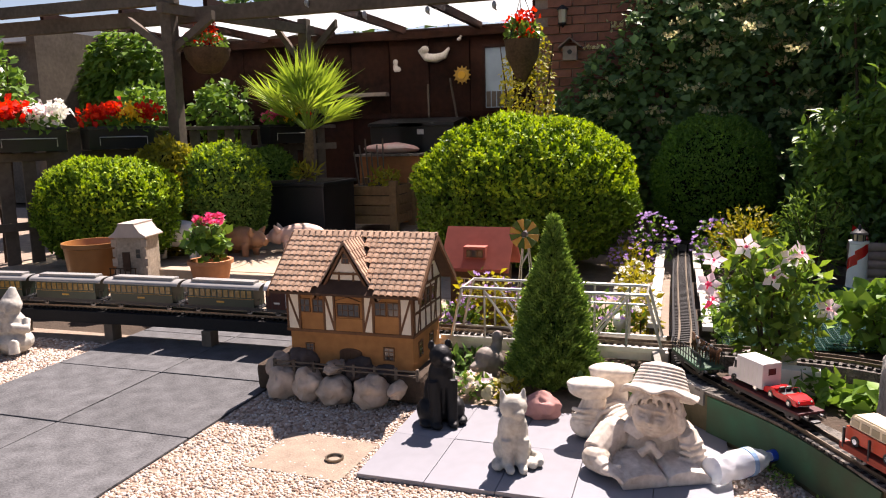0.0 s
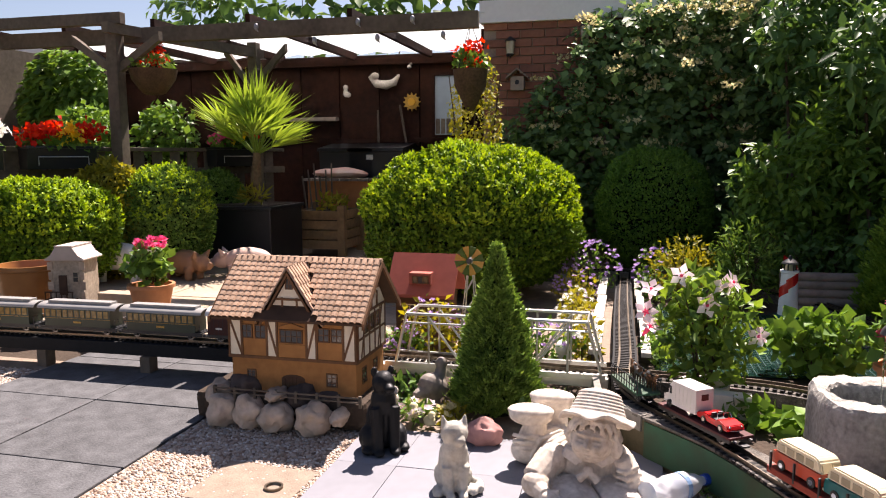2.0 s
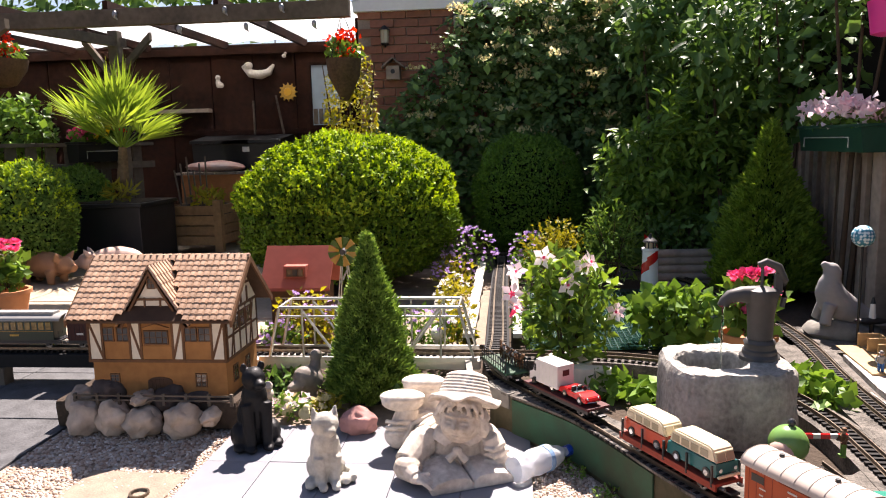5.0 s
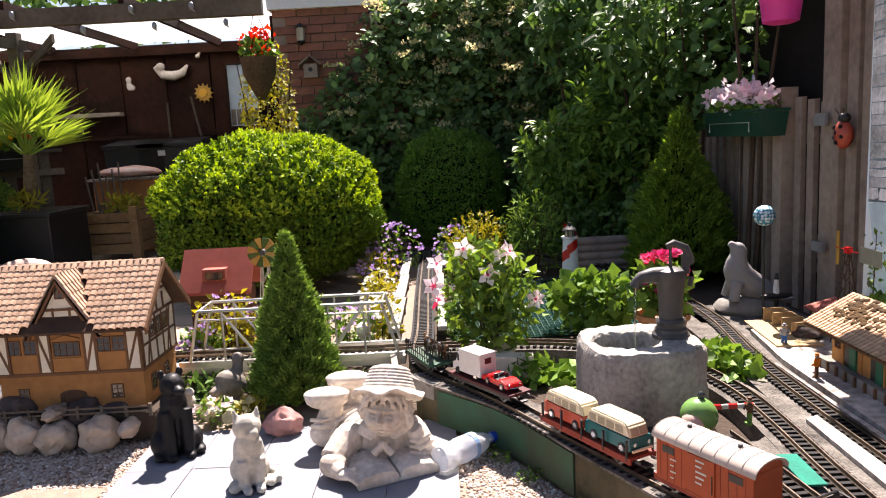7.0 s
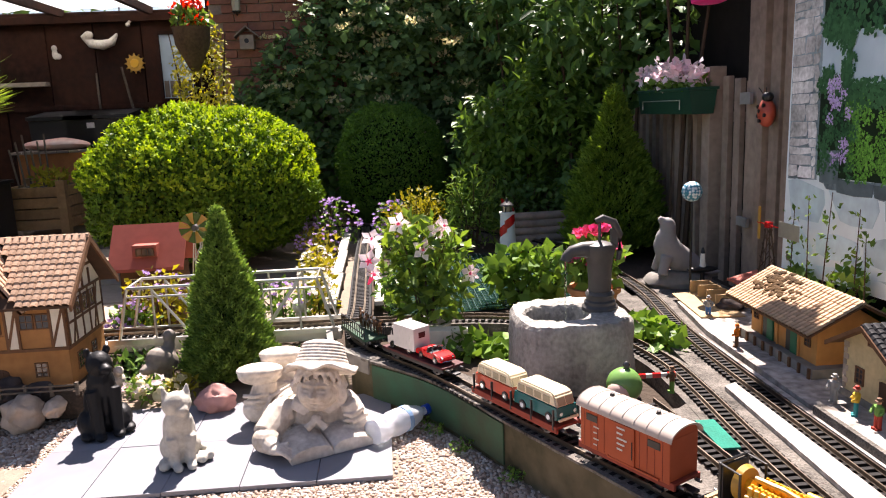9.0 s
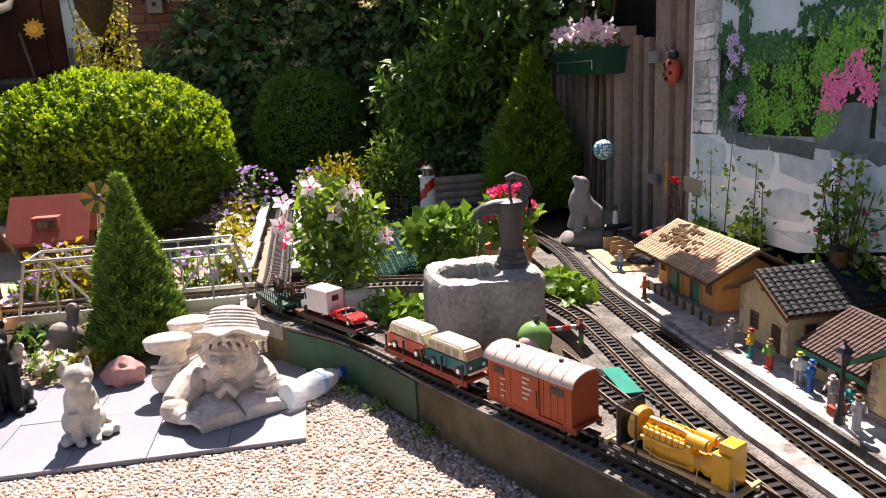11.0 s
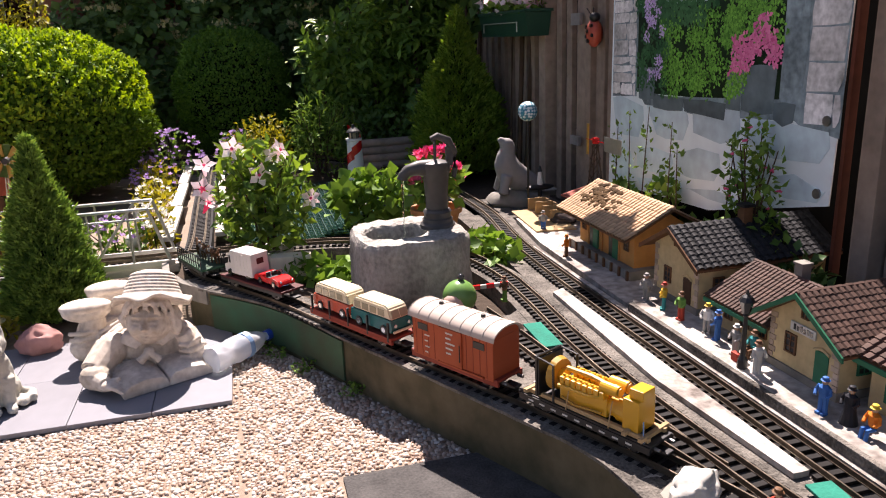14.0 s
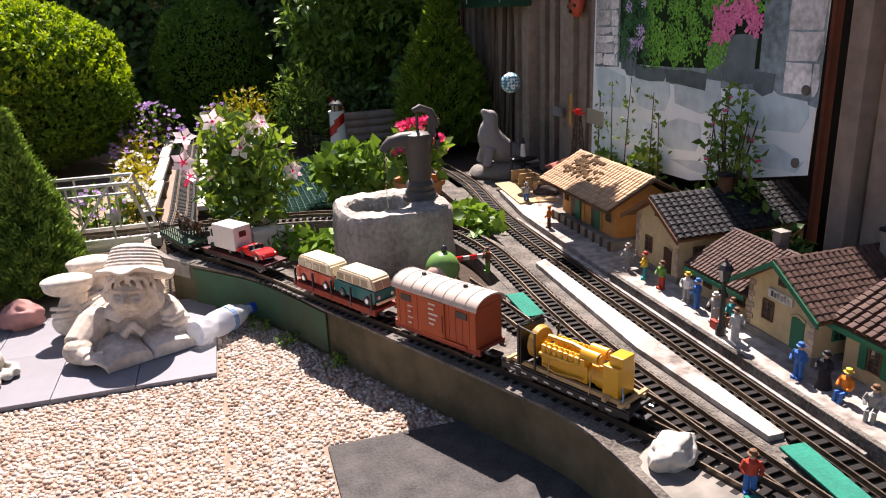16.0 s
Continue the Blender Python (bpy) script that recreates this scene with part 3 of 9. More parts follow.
for k in range(12):
    y = -0.47 - 0.125 * k
    part("board", B().box(1.56 + 0.03 * (k % 2), y - 0.11, 0.05, 1.59 + 0.03 * (k % 2), y, 1.75, 0.004), M["fencebrown"], rf)
part("post", B().box(1.52, -0.46, 0.05, 1.58, -0.4, 1.75, 0.006), M["fencebrown"], rf)
part("basket_arm", B().tube([(1.58, 1.0, 1.66), (1.5, 1.0, 1.73), (1.27, 1.0, 1.725)], 0.008, 6), M["shell"], rf)
# added sheet in place of dark foliage, painted as shade between the palings
tagged(part("gap_backing", B().box(1.72, -2.2, 0.0, 1.76, 5.0, 1.8), M["gapshade"]), "added near-black sheet that stands for the shaded foliage behind the palings", "fence", kind="structure")

# ---- shrubs, clipped balls and climbers ----
bush("box_shrub", (-1.13, 3.0, 0.53), (0.69, 0.62, 0.47), 46000, 0.03, M["boxleaf"], "large clipped light green box shrub", "shrub", 3, 2.3, 0.1, shoots=2600)
bush("box_shrub", (0.065, 4.02, 0.52), (0.415, 0.39, 0.475), 26000, 0.024, M["boxdark"], "dark green clipped box ball in shade", "shrub", 4, 2.3)
bush("box_shrub", (-4.03, 2.5, 0.43), (0.47, 0.4, 0.36), 24000, 0.03, M["boxleaf"], "low rounded box shrub by the fence", "shrub", 5, shoots=1200)
bush("variegated_shrub", (-3.57, 3.2, 0.47), (0.33, 0.32, 0.4), 16000, 0.03, M["variegated"], "rounded shrub with pale-edged leaves", "shrub", 6, shoots=500)
bush("variegated_shrub", (-3.68, 4.12, 0.45), (0.28, 0.24, 0.4), 10000, 0.032, M["variegated"], "rounded pale-edged shrub beside the palm tub", "shrub", 7)
bush("golden_shrub", (-3.92, 3.0, 0.45), (0.27, 0.2, 0.45), 5000, 0.045, M["yellowleaf"], "loose shrub with yellow-green leaves", "shrub", 8, amp=0.3)


def climber(name, boxes, n, size, m, label, seed, width=0.8, flowers=0, category="climber", lean=(0, -0.5, 0.0), drape=-0.5, boughs=0):
    """Broad-leaved growth filling uneven clumps: boxes are (centre, radii)."""
    rng = np.random.default_rng(seed)
    t = thing(name, pose(boxes[0][0][0], boxes[0][0][1], 0), label, category)
    o = np.array((boxes[0][0][0], boxes[0][0][1], 0))
    vol = np.array([bx[1][0] * bx[1][2] for bx in boxes])
    Ps, ds = [], []
    for bx, v in zip(boxes, vol / vol.sum()):
        P, d = shell(rng, int(n * v), np.array(bx[0]) - o, bx[1], seed + len(Ps), 0.35, depth=0.5, low=-1.0)
        Ps.append(P), ds.append(d)
    P, d = np.concatenate(Ps), np.concatenate(ds)
    tips = []
    for bx, v in zip(boxes, vol / vol.sum()):
        c, r = np.array(bx[0]) - o, np.array(bx[1])
        for k in range(int(boughs * v)):
            e = unit(rng, 1)[0] * np.array((1, 0.6, 1)) + np.array((0, -0.5, 0.15))
            p0 = c + r * e * 0.6
            g = np.array((0.7 * e[0] + 0.3 * rng.normal(), -0.75 - 0.3 * rng.random(), 0.55 * e[2] + 0.2 * rng.normal() + 0.25))
            ln = (0.18 + 0.25 * rng.random()) * min(1.0, 1.6 * r[0])
            u = np.sort(rng.random(14))[:, None]
            tips.append(p0 + g * ln * u + np.array((0, 0, -0.12)) * ln * u * u * 3 + rng.normal(0, 0.025, (14, 3)))
    if tips:
        T = np.concatenate(tips)
        P, d = np.concatenate([P, T]), np.concatenate([d, np.tile(np.array((0, -0.35, 0.9)), (len(T), 1))])
    D = 0.8 * unit(rng, len(P)) + np.array((0, -0.3, drape)) + 0.3 * d
    part("leaves", leaf_mesh("leaves", P, D, d * 0.5 + np.array(lean) + np.array((0, 0, 0.9)) + 0.45 * unit(rng, len(P)), size, width, rng=rng), m, t)
    for bx in boxes:
        c = Vector(bx[0]) - Vector(o)
        r = bx[1]
        for k in range(3):
            x = c.x + (k - 1) * r[0] * 0.5
            part("stem", B().tube([(x * 0.7, c.y, 0.02), (x, c.y, c.z * 0.6), (x + 0.1 * (k - 1), c.y - 0.1 * r[1], c.z + r[2] * 0.7)], [0.016, 0.011, 0.004]), M["twig"], t)
    if flowers:
        F = P[rng.choice(len(P), flowers, replace=False)]
        F = F[F[:, 2] > 0.6]
        for f in F:
            FP = f + rng.normal(0, 0.03, (26, 3)) * np.array((1.3, 0.8, 0.45)) + np.array((0, -0.16, 0.03))
            tagged(part("flower_head", leaf_mesh("flower_head", FP, unit(rng, 26) + np.array((0, 0, 0.7)), unit(rng, 26), 0.03, 0.8, rng=rng), M["cream"], t), kind="stuff")
    return t


climber("climbing_hydrangea", [((-0.3, 4.72, 1.05), (0.75, 0.2, 0.85)), ((0.5, 4.65, 1.3), (0.75, 0.28, 0.8)), ((-1.0, 4.75, 0.75), (0.4, 0.18, 0.55)), ((1.1, 4.5, 1.0), (0.6, 0.3, 1.0)), ((0.2, 4.75, 1.9), (0.8, 0.2, 0.35)), ((1.0, 4.6, 1.9), (0.9, 0.25, 0.45))], 13000, 0.075, M["hydrangea"], "dark climbing hydrangea on the brick wall with lacecap flowers", 11, flowers=230, boughs=260)
climber("laurel_shrub", [((0.85, 3.3, 0.75), (0.35, 0.3, 0.35)), ((1.2, 3.2, 0.95), (0.4, 0.35, 0.4)), ((1.35, 3.3, 0.6), (0.4, 0.35, 0.5)), ((0.8, 3.5, 0.4), (0.3, 0.25, 0.3))], 3200, 0.075, M["leaf"], "tall loose shrub with mid green leaves", 13, width=0.45, category="shrub", drape=-0.15, boughs=150)
climber("virginia_creeper", [((1.45, 3.0, 1.5), (0.45, 0.35, 0.45)), ((1.2, 3.8, 1.7), (0.5, 0.4, 0.55))], 2600, 0.1, M["ivy"], "creeper with large drooping lobed leaves over the fence", 14, width=0.45, boughs=40)
climber("ivy_hedge", [((1.45, 4.2, 0.9), (0.5, 0.6, 1.0)), ((0.7, 4.3, 0.3), (0.6, 0.25, 0.35)), ((1.4, 2.7, 0.35), (0.3, 0.4, 0.35)), ((1.6, 2.75, 1.4), (0.14, 0.75, 0.55)), ((1.58, 1.95, 1.7), (0.12, 0.4, 0.25))], 8000, 0.07, M["ivy"], "dark ivy covering the corner of the fences", 15)
climber("ivy_screen", [((-5.35, 4.3, 1.45), (0.55, 0.15, 0.5))], 2600, 0.085, M["leaf"], "ivy-covered screen behind the fence", 16, drape=-0.8)
climber("golden_climber", [((-1.28, 3.85, 1.25), (0.2, 0.18, 0.45)), ((-1.3, 3.85, 0.7), (0.16, 0.15, 0.4))], 2600, 0.035, M["yellowleaf"], "narrow golden-green climber below the hanging basket", 17, width=0.6)
climber("rose_shrub", [((-5.05, 2.5, 1.25), (0.3, 0.25, 0.42)), ((-4.55, 3.6, 1.15), (0.28, 0.25, 0.25)), ((-4.15, 4.1, 1.15), (0.28, 0.25, 0.28))], 2600, 0.065, M["leaf"], "leafy shrubs standing behind the paling fence", 18, category="shrub", drape=0.1)
climber("treetops", [((-5.0, 9.0, 3.4), (3.0, 0.8, 0.8)), ((1.5, 8.5, 3.2), (3.5, 0.8, 1.0))], 2500, 0.22, M["ivy"], "distant dark tree tops beyond the wall", 19, category="tree")


def conifer(name, base, h, r, n, size, m, label, seed, top=0.03):
    rng = np.random.default_rng(seed)
    t = thing(name, pose(*base), label, "conifer")
    z = h * (1 - np.sqrt(rng.random(n)) * 0.96)
    z = np.clip(z, 0.03 * h, h)
    a = rng.random(n) * 6.283
    prof = r * np.minimum(1, (h - z) / h * 1.25 + 0.02) ** 0.9
    prof = prof * np.clip(1.12 - 0.35 * (z / h > 0.55) * (z / h - 0.55), 0, 2) * np.minimum(1, 0.75 + 2.2 * z / h)
    lump = 1 + 0.2 * np.sin(5 * a + 21 * z / h) * np.sin(33 * z / h + 3 * a) + 0.12 * np.sin(11 * a - 47 * z / h) + 0.07 * rng.normal(size=n)
    rad = prof * lump * (1 - 0.25 * rng.random(n) ** 2)
    P = np.stack([rad * np.cos(a), rad * np.sin(a), z], 1)
    d = np.stack([np.cos(a), np.sin(a), 0.9 + 0 * a], 1)
    part("needles", leaf_mesh("needles", P, d + 0.6 * unit(rng, n), unit(rng, n), size, 0.36, rng=rng), m, t)
    part("trunk", B().cyl((0, 0, -0.03), (0, 0, h * 0.9), r * 0.1, 0.003, 8), M["twig"], t)
    # added near-black cone, painted as the shade behind the needles
    part("shade_core", B().cyl((0, 0, 0.02 * h), (0, 0, h * 0.93), r * 0.66, 0.005, 16), M["coreshade"], t, "added near-black core that stands for shade inside the conifer")
    return t


conifer("dwarf_conifer", (-0.585, 0.86, 0.0), 0.645, 0.12, 34000, 0.02, M["conifer"], "small bright green conical dwarf conifer", 21)
conifer("conifer", (1.33, 2.35, 0.1), 0.95, 0.225, 26000, 0.03, M["conifer2"], "broad conical conifer by the fence", 22)

# ---- railway ----
RZ = ZT + 0.002


class Line:
    """A track's centre line, with place and heading at a distance along it."""

    def __init__(self, pts, n=10):
        self.p = smoothline([(x, y, 0) for x, y in pts], n)
        self.s = [0.0]
        for a, b in zip(self.p, self.p[1:]):
            self.s.append(self.s[-1] + (b - a).length)

    def at(self, s):
        i = max(0, min(len(self.p) - 2, next((k for k in range(len(self.s) - 1) if self.s[k + 1] >= s), len(self.p) - 2)))
        u = (s - self.s[i]) / max(1e-9, self.s[i + 1] - self.s[i])
        d = self.p[i + 1] - self.p[i]
        return self.p[i] + d * u, math.degrees(math.atan2(d.y, d.x))

    def near(self, x, y):
        return min(range(len(self.p)), key=lambda k: (self.p[k] - Vector((x, y, 0))).length)

    def pose_at(self, x, y, z):
        s = self.s[self.near(x, y)]
        p, a = self.at(s)
        return pose(p.x, p.y, z, 0, 0, a)


line_a = Line([(-0.135, 3.25), (-0.135, 2.6), (-0.13, 2.0), (-0.12, 1.3), (-0.125, 1.0), (-0.10, 0.78), (0.0, 0.60), (0.135, 0.40), (0.28, 0.13), (0.395, -0.08), (0.50, -0.27), (0.63, -0.5), (0.72, -0.68), (0.79, -0.84), (0.86, -1.05), (0.95, -1.35), (1.0, -1.7)])
line_b = Line([(-5.2, 0.75), (-4.4, 0.9), (-3.4, 1.02), (-2.4, 1.07), (-1.2, 1.07), (-0.4, 1.03), (0.0, 1.02), (0.3, 1.0), (0.5, 0.94), (0.68, 0.82), (0.81, 0.62), (0.872, 0.36), (0.875, 0.1), (0.862, -0.2), (0.862, -0.5), (0.88, -0.8), (0.905, -1.05), (0.93, -1.3), (0.96, -1.7)])
line_c = Line([(-2.2, 3.75), (-1.0, 3.72), (-0.1, 3.6), (0.45, 3.3), (0.85, 2.8), (1.05, 2.2), (1.1, 1.7), (1.11, 1.2), (1.06, 0.75), (1.04, 0.4), (1.035, 0.0), (1.035, -0.5), (1.035, -1.0), (1.035, -1.7)])
sleeper_me = mesh_of(B().box(-0.0065, -0.04, 0, 0.0065, 0.04, 0.008, 0.0015), name="sleeper")
sleeper_me.materials.append(M["sleeper"])


def track(line, label, pitch=0.0265, base=True):
    t = thing("railway_track", pose(0, 0, RZ), label, "track", "model railway tracks")
    for side in (-0.0225, 0.0225):
        part("rail", ribbon(line.p, side - 0.0016, side + 0.0016, 0.008, 0.019), M["rail"], t)
        part("rail", ribbon(line.p, side - 0.004, side + 0.004, 0.0075, 0.0095), M["rail"], t)
    n = int(line.s[-1] / pitch)
    for k in range(n):
        p, a = line.at((k + 0.5) * pitch)
        o = part("sleeper", sleeper_me, None, t)
        o.matrix_basis = pose(p.x, p.y, 0, 0, 0, a)
    return t


track(line_a, "curved model railway track along the low wall")
track(line_b, "model railway track from the bridge round the stone well")
track(line_c, "model railway track along the station platform")
M["blackstrip"] = mat("black_rubber_strip", (0.02, 0.02, 0.02), 0.8, scale=60)


def sub(line, y_lo, y_hi, x_lo=-9, x_hi=9):
    return [p for p in line.p if y_lo < p.y < y_hi and x_lo < p.x < x_hi]


tagged(part("track_bed_left", ribbon(sub(line_b, 0, 2, -6, -1.0), -0.06, 0.06, ZT - 0.055, ZT), M["blackstrip"]), "dark raised timber track bed", "track bed", kind="structure")
for x in (-3.9, -3.3, -2.75, -2.2):
    solid("bed_post", B().box(-0.025, -0.03, -0.04, 0.025, 0.03, ZT - 0.057, 0.004), M["fence"], pose(x, 1.03, 0), "short timber post under the raised track", "post", "posts under the raised track")
tagged(part("track_bed_back", ribbon(sub(line_b, 0.3, 1.3, -0.2, 0.9), -0.055, 0.055, 0.02, ZT), M["ballast"]), "gravel track bed behind the well", "track bed", kind="structure")
tagged(part("track_bed_well", ribbon(sub(line_b, -2, 0.5, 0.7, 1.0), -0.062, 0.062, 0.05, ZT + 0.0015), M["ballast"]), "gravel track bed beside the well", "track bed", kind="structure")
tagged(part("track_bed_far", ribbon(sub(line_c, 1.2, 4.0), -0.06, 0.06, 0.0, ZT), M["ballast"]), "gravel track bed along the back", "track bed", kind="structure")
tagged(part("track_bed_north", ribbon(sub(line_a, 1.06, 3.3), -0.05, 0.05, 0.03, ZT), M["blackstrip"]), "dark track bed of the long straight", "track bed", kind="structure")
tagged(part("wall_kerb", ribbon([Vector((-0.23, 0.98, 0)), Vector((-0.21, 0.8, 0)), Vector((-0.14, 0.66, 0)), Vector((-0.06, 0.56, 0))], -0.012, 0.012, 0.09, ZT + 0.012), M["concrete"]), "curved pale concrete edge of the track bed", "trim", kind="structure")
# whitewashed planks beside the straight
M["palewood"] = mat("whitewashed_plank", (0.62, 0.58, 0.5), 0.8, scale=24, var=0.2, rand=0.1)
for x, w in ((-0.245, 0.05), (-0.035, 0.04)):
    for k in range(3):
        solid("edge_plank", B().box(-w / 2, 0, 0, w / 2, 0.62, 0.02, 0.003), M["palewood"], pose(x - 0.008 * k, 1.28 + 0.64 * k, ZT + 0.004), "whitewashed plank beside the straight track", "plank", "planks beside the straight track")
        solid("plank_post", B().box(-0.02, 0, 0, 0.02, 0.03, ZT + 0.03, 0.003), M["fence"], pose(x - 0.008 * k, 1.4 + 0.64 * k, -0.03), "short post under the plank", "post", "posts under the planks")
bs = thing("buffer_stop", pose(-0.135, 3.22, RZ + 0.01), "dark buffer stop at the end of the straight track", "buffer stop")
for x in (-0.035, 0.035):
    part("upright", B().box(x - 0.006, -0.01, -0.012, x + 0.006, 0.01, 0.05, 0.002), M["sleeper"], bs)
part("beam", B().box(-0.06, -0.018, 0.05, 0.06, 0.01, 0.066, 0.002), M["sleeper"], bs)

# yard walkways and concrete strips
M["walk"] = mat("pale_worn_concrete", (0.52, 0.48, 0.43), 0.85, scale=38, var=0.7, bump=0.6, dist=0.003, col2=(0.12, 0.1, 0.085))
M["greenmat"] = mat("green_mat", (0.02, 0.2, 0.14), 0.9, scale=160, var=0.2, bump=0.8)
for nm, pts in (("walkway", [(0.955, 0.12), (0.995, 0.14), (0.998, -0.9), (0.965, -0.9), (0.935, -0.5)]), ("walkway", [(1.075, 0.0), (1.085, 0.6), (1.09, 0.6), (1.095, -0.15), (1.095, -1.0), (1.075, -1.0)])):
    solid(nm, B().prism([(x, y, 0) for x, y in pts], (0, 0, 0.012)), M["walk"], pose(0, 0, ZT + 0.001), "worn pale concrete strip between the tracks", "paving", "yard strips")
for x, y, a, l, w in ((0.795, -0.18, 88, 0.16, 0.05), (0.8, -1.13, 75, 0.2, 0.03), (0.97, -1.05, 85, 0.22, 0.05)):
    solid("green_mat", B().box(-l / 2, -w / 2, 0, l / 2, w / 2, 0.006, 0.002), M["greenmat"], pose(x, y, ZT + 0.012, 0, 0, a), "strip of green turf matting between the tracks", "mat", "turf strips")
# fiddle tracks under the freight yard
line_d = Line([(0.70, 0.05), (0.73, -0.15), (0.76, -0.4), (0.8, -0.6), (0.85, -0.85)])
track(line_d, "short siding track beside the goods wagons")
# platform
plat = thing("platform", pose(0, 0, ZT), "pale concrete station platform with stone edge", "platform", kind="structure")
part("platform_slab", B().prism([(1.1, -0.1, 0), (1.12, 0.62, 0), (1.17, 1.0, 0), (1.5, 1.0, 0), (1.5, -0.1, 0)], (0, 0, 0.02)), M["walk"], plat)
part("platform_slab", B().prism([(1.1, -0.1, 0), (1.5, -0.1, 0), (1.5, -2.0, 0), (1.1, -2.0, 0)], (0, 0, 0.034)), M["walk"], plat)
part("platform_edge", B().box(1.085, -2.0, -0.002, 1.099, -0.1, 0.036, 0.002).rough(0.0015, 30), M["ballast"], plat)

# ---- truss bridge ----
M["alu"] = mat("dull_silver_metal", (0.55, 0.54, 0.5), 0.35, 0.7, scale=40, var=0.15, bump=0.1)
br = thing("truss_bridge", pose(-0.6, 1.03, ZT), "silver metal truss bridge carrying the track", "bridge")
part("deck", B().box(-0.62, -0.07, -0.035, 0.42, 0.07, -0.001, 0.003), M["palewood"], br)
for y in (-0.085, 0.085):
    z1 = 0.215
    part("top_chord", B().cyl((-0.36, y, z1), (0.34, y, z1), 0.006, seg=8), M["alu"], br)
    part("top_chord", B().cyl((-0.37, y, z1 - 0.035), (0.35, y, z1 - 0.035), 0.004, seg=8), M["alu"], br)
    part("bottom_chord", B().box(-0.45, y - 0.006, 0.0, 0.41, y + 0.006, 0.02, 0.002), M["alu"], br)
    part("end_post", B().cyl((-0.41, y, 0.0), (-0.36, y, z1), 0.006, seg=8), M["alu"], br)
    part("end_post", B().cyl((0.4, y, 0.0), (0.34, y, z1), 0.006, seg=8), M["alu"], br)
    for k in range(5):
        x = -0.27 + 0.135 * k
        part("upright", B().cyl((x, y, 0.01), (x, y, z1), 0.0045, seg=7), M["alu"], br)
    for k in (0, 3):
        x = -0.27 + 0.135 * k
        part("diagonal", B().cyl((x, y, z1 - 0.01) if k == 0 else (x, y, 0.02), (x + 0.135, y, 0.02) if k == 0 else (x + 0.135, y, z1 - 0.01), 0.005, seg=7), M["alu"], br)
for x in (-0.36, 0.34):
    part("cross_bar", B().cyl((x, -0.085, 0.215), (x, 0.085, 0.215), 0.004, seg=7), M["alu"], br)

# ---- wagons ----
M["black"] = mat("black_plastic", (0.012, 0.012, 0.013), 0.45, scale=60, var=0.2, bump=0.1)
M["wheelsteel"] = mat("wheel_steel", (0.25, 0.24, 0.23), 0.35, 0.8)
M["oxide"] = mat("red_oxide_paint", (0.27, 0.05, 0.03), 0.55, scale=26, var=0.15, bump=0.1)
M["maroon"] = mat("maroon_paint", (0.1, 0.025, 0.025), 0.55, scale=30, var=0.2)
M["boxred"] = mat("orange_red_wagon_paint", (0.42, 0.085, 0.03), 0.5, scale=18, var=0.12, bump=0.08)
M["roofgrey"] = mat("warm_grey_wagon_roof", (0.5, 0.42, 0.36), 0.55, scale=20, var=0.12)
M["roofpale"] = mat("pale_grey_wagon_roof", (0.62, 0.6, 0.57), 0.5, scale=20, var=0.1)
M["cab"] = mat("white_van_paint", (0.62, 0.58, 0.55), 0.35, scale=20, var=0.05, bump=0.02)
M["carred"] = mat("glossy_red_paint", (0.55, 0.012, 0.012), 0.18, scale=20, var=0.05, bump=0)
M["busred"] = mat("orange_red_van_paint", (0.5, 0.07, 0.03), 0.25, scale=20, var=0.05, bump=0)
M["busgreen"] = mat("petrol_green_van_paint", (0.01, 0.12, 0.12), 0.25, scale=20, var=0.05, bump=0)
M["creampaint"] = mat("cream_van_paint", (0.72, 0.62, 0.42), 0.3, scale=20, var=0.05, bump=0)
M["darkglass"] = mat("dark_window", (0.05, 0.05, 0.05), 0.08, scale=20, var=0.05, bump=0, spec=0.8)
M["paleglass"] = mat("hazy_window", (0.4, 0.34, 0.22), 0.1, scale=20, var=0.05, bump=0, spec=0.8)
M["chrome"] = mat("chrome", (0.7, 0.7, 0.7), 0.12, 1.0, bump=0)
M["yellow"] = mat("glossy_yellow_paint", (0.66, 0.34, 0.015), 0.3, scale=30, var=0.08, bump=0.05)
M["yellow2"] = mat("dull_ochre_paint", (0.5, 0.27, 0.03), 0.45, scale=30, var=0.15)
M["marking"] = mat("off_white_lettering", (0.7, 0.68, 0.62), 0.6)
M["woodlight"] = mat("light_pine", (0.5, 0.34, 0.17), 0.7, scale=30, var=0.2)
WH = RZ + 0.019


def wheel(parent, x, y, r=0.0155):
    w = part("wheel", B().cyl((x, y - 0.003, r), (x, y + 0.003, r), r, seg=16), M["wheelsteel"], parent)
    part("axle_box", B().box(x - 0.008, y + (0.004 if y > 0 else -0.012), r - 0.006, x + 0.008, y + (0.012 if y > 0 else -0.004), r + 0.012, 0.0015), M["black"], parent)
    return w


def chassis(t, l, m, z=0.031, w=0.085):
    part("floor", B().box(-l / 2, -w / 2, z, l / 2, w / 2, z + 0.007, 0.0015), m, t)
    for y in (-w / 2 + 0.004, w / 2 - 0.004):
        part("side_frame", B().box(-l / 2, y - 0.0035, z - 0.01, l / 2, y + 0.0035, z, 0.001), M["black"] if m != M["oxide"] else m, t)
    for x in (-l * 0.34, l * 0.34):
        for y in (-0.0225, 0.0225):
            wheel(t, x, y)
    for x in (-1, 1):
        part("coupler", B().box(x * (l / 2) - 0.012, -0.012, z - 0.018, x * (l / 2) + 0.022 * x + 0.0, 0.012, z - 0.012, 0.002), M["black"], t)
        for y in (-0.026, 0.026):
            part("buffer", B().cyl((x * l / 2, y, z - 0.003), (x * (l / 2 + 0.014), y, z - 0.003), 0.004, seg=8), M["wheelsteel"], t)


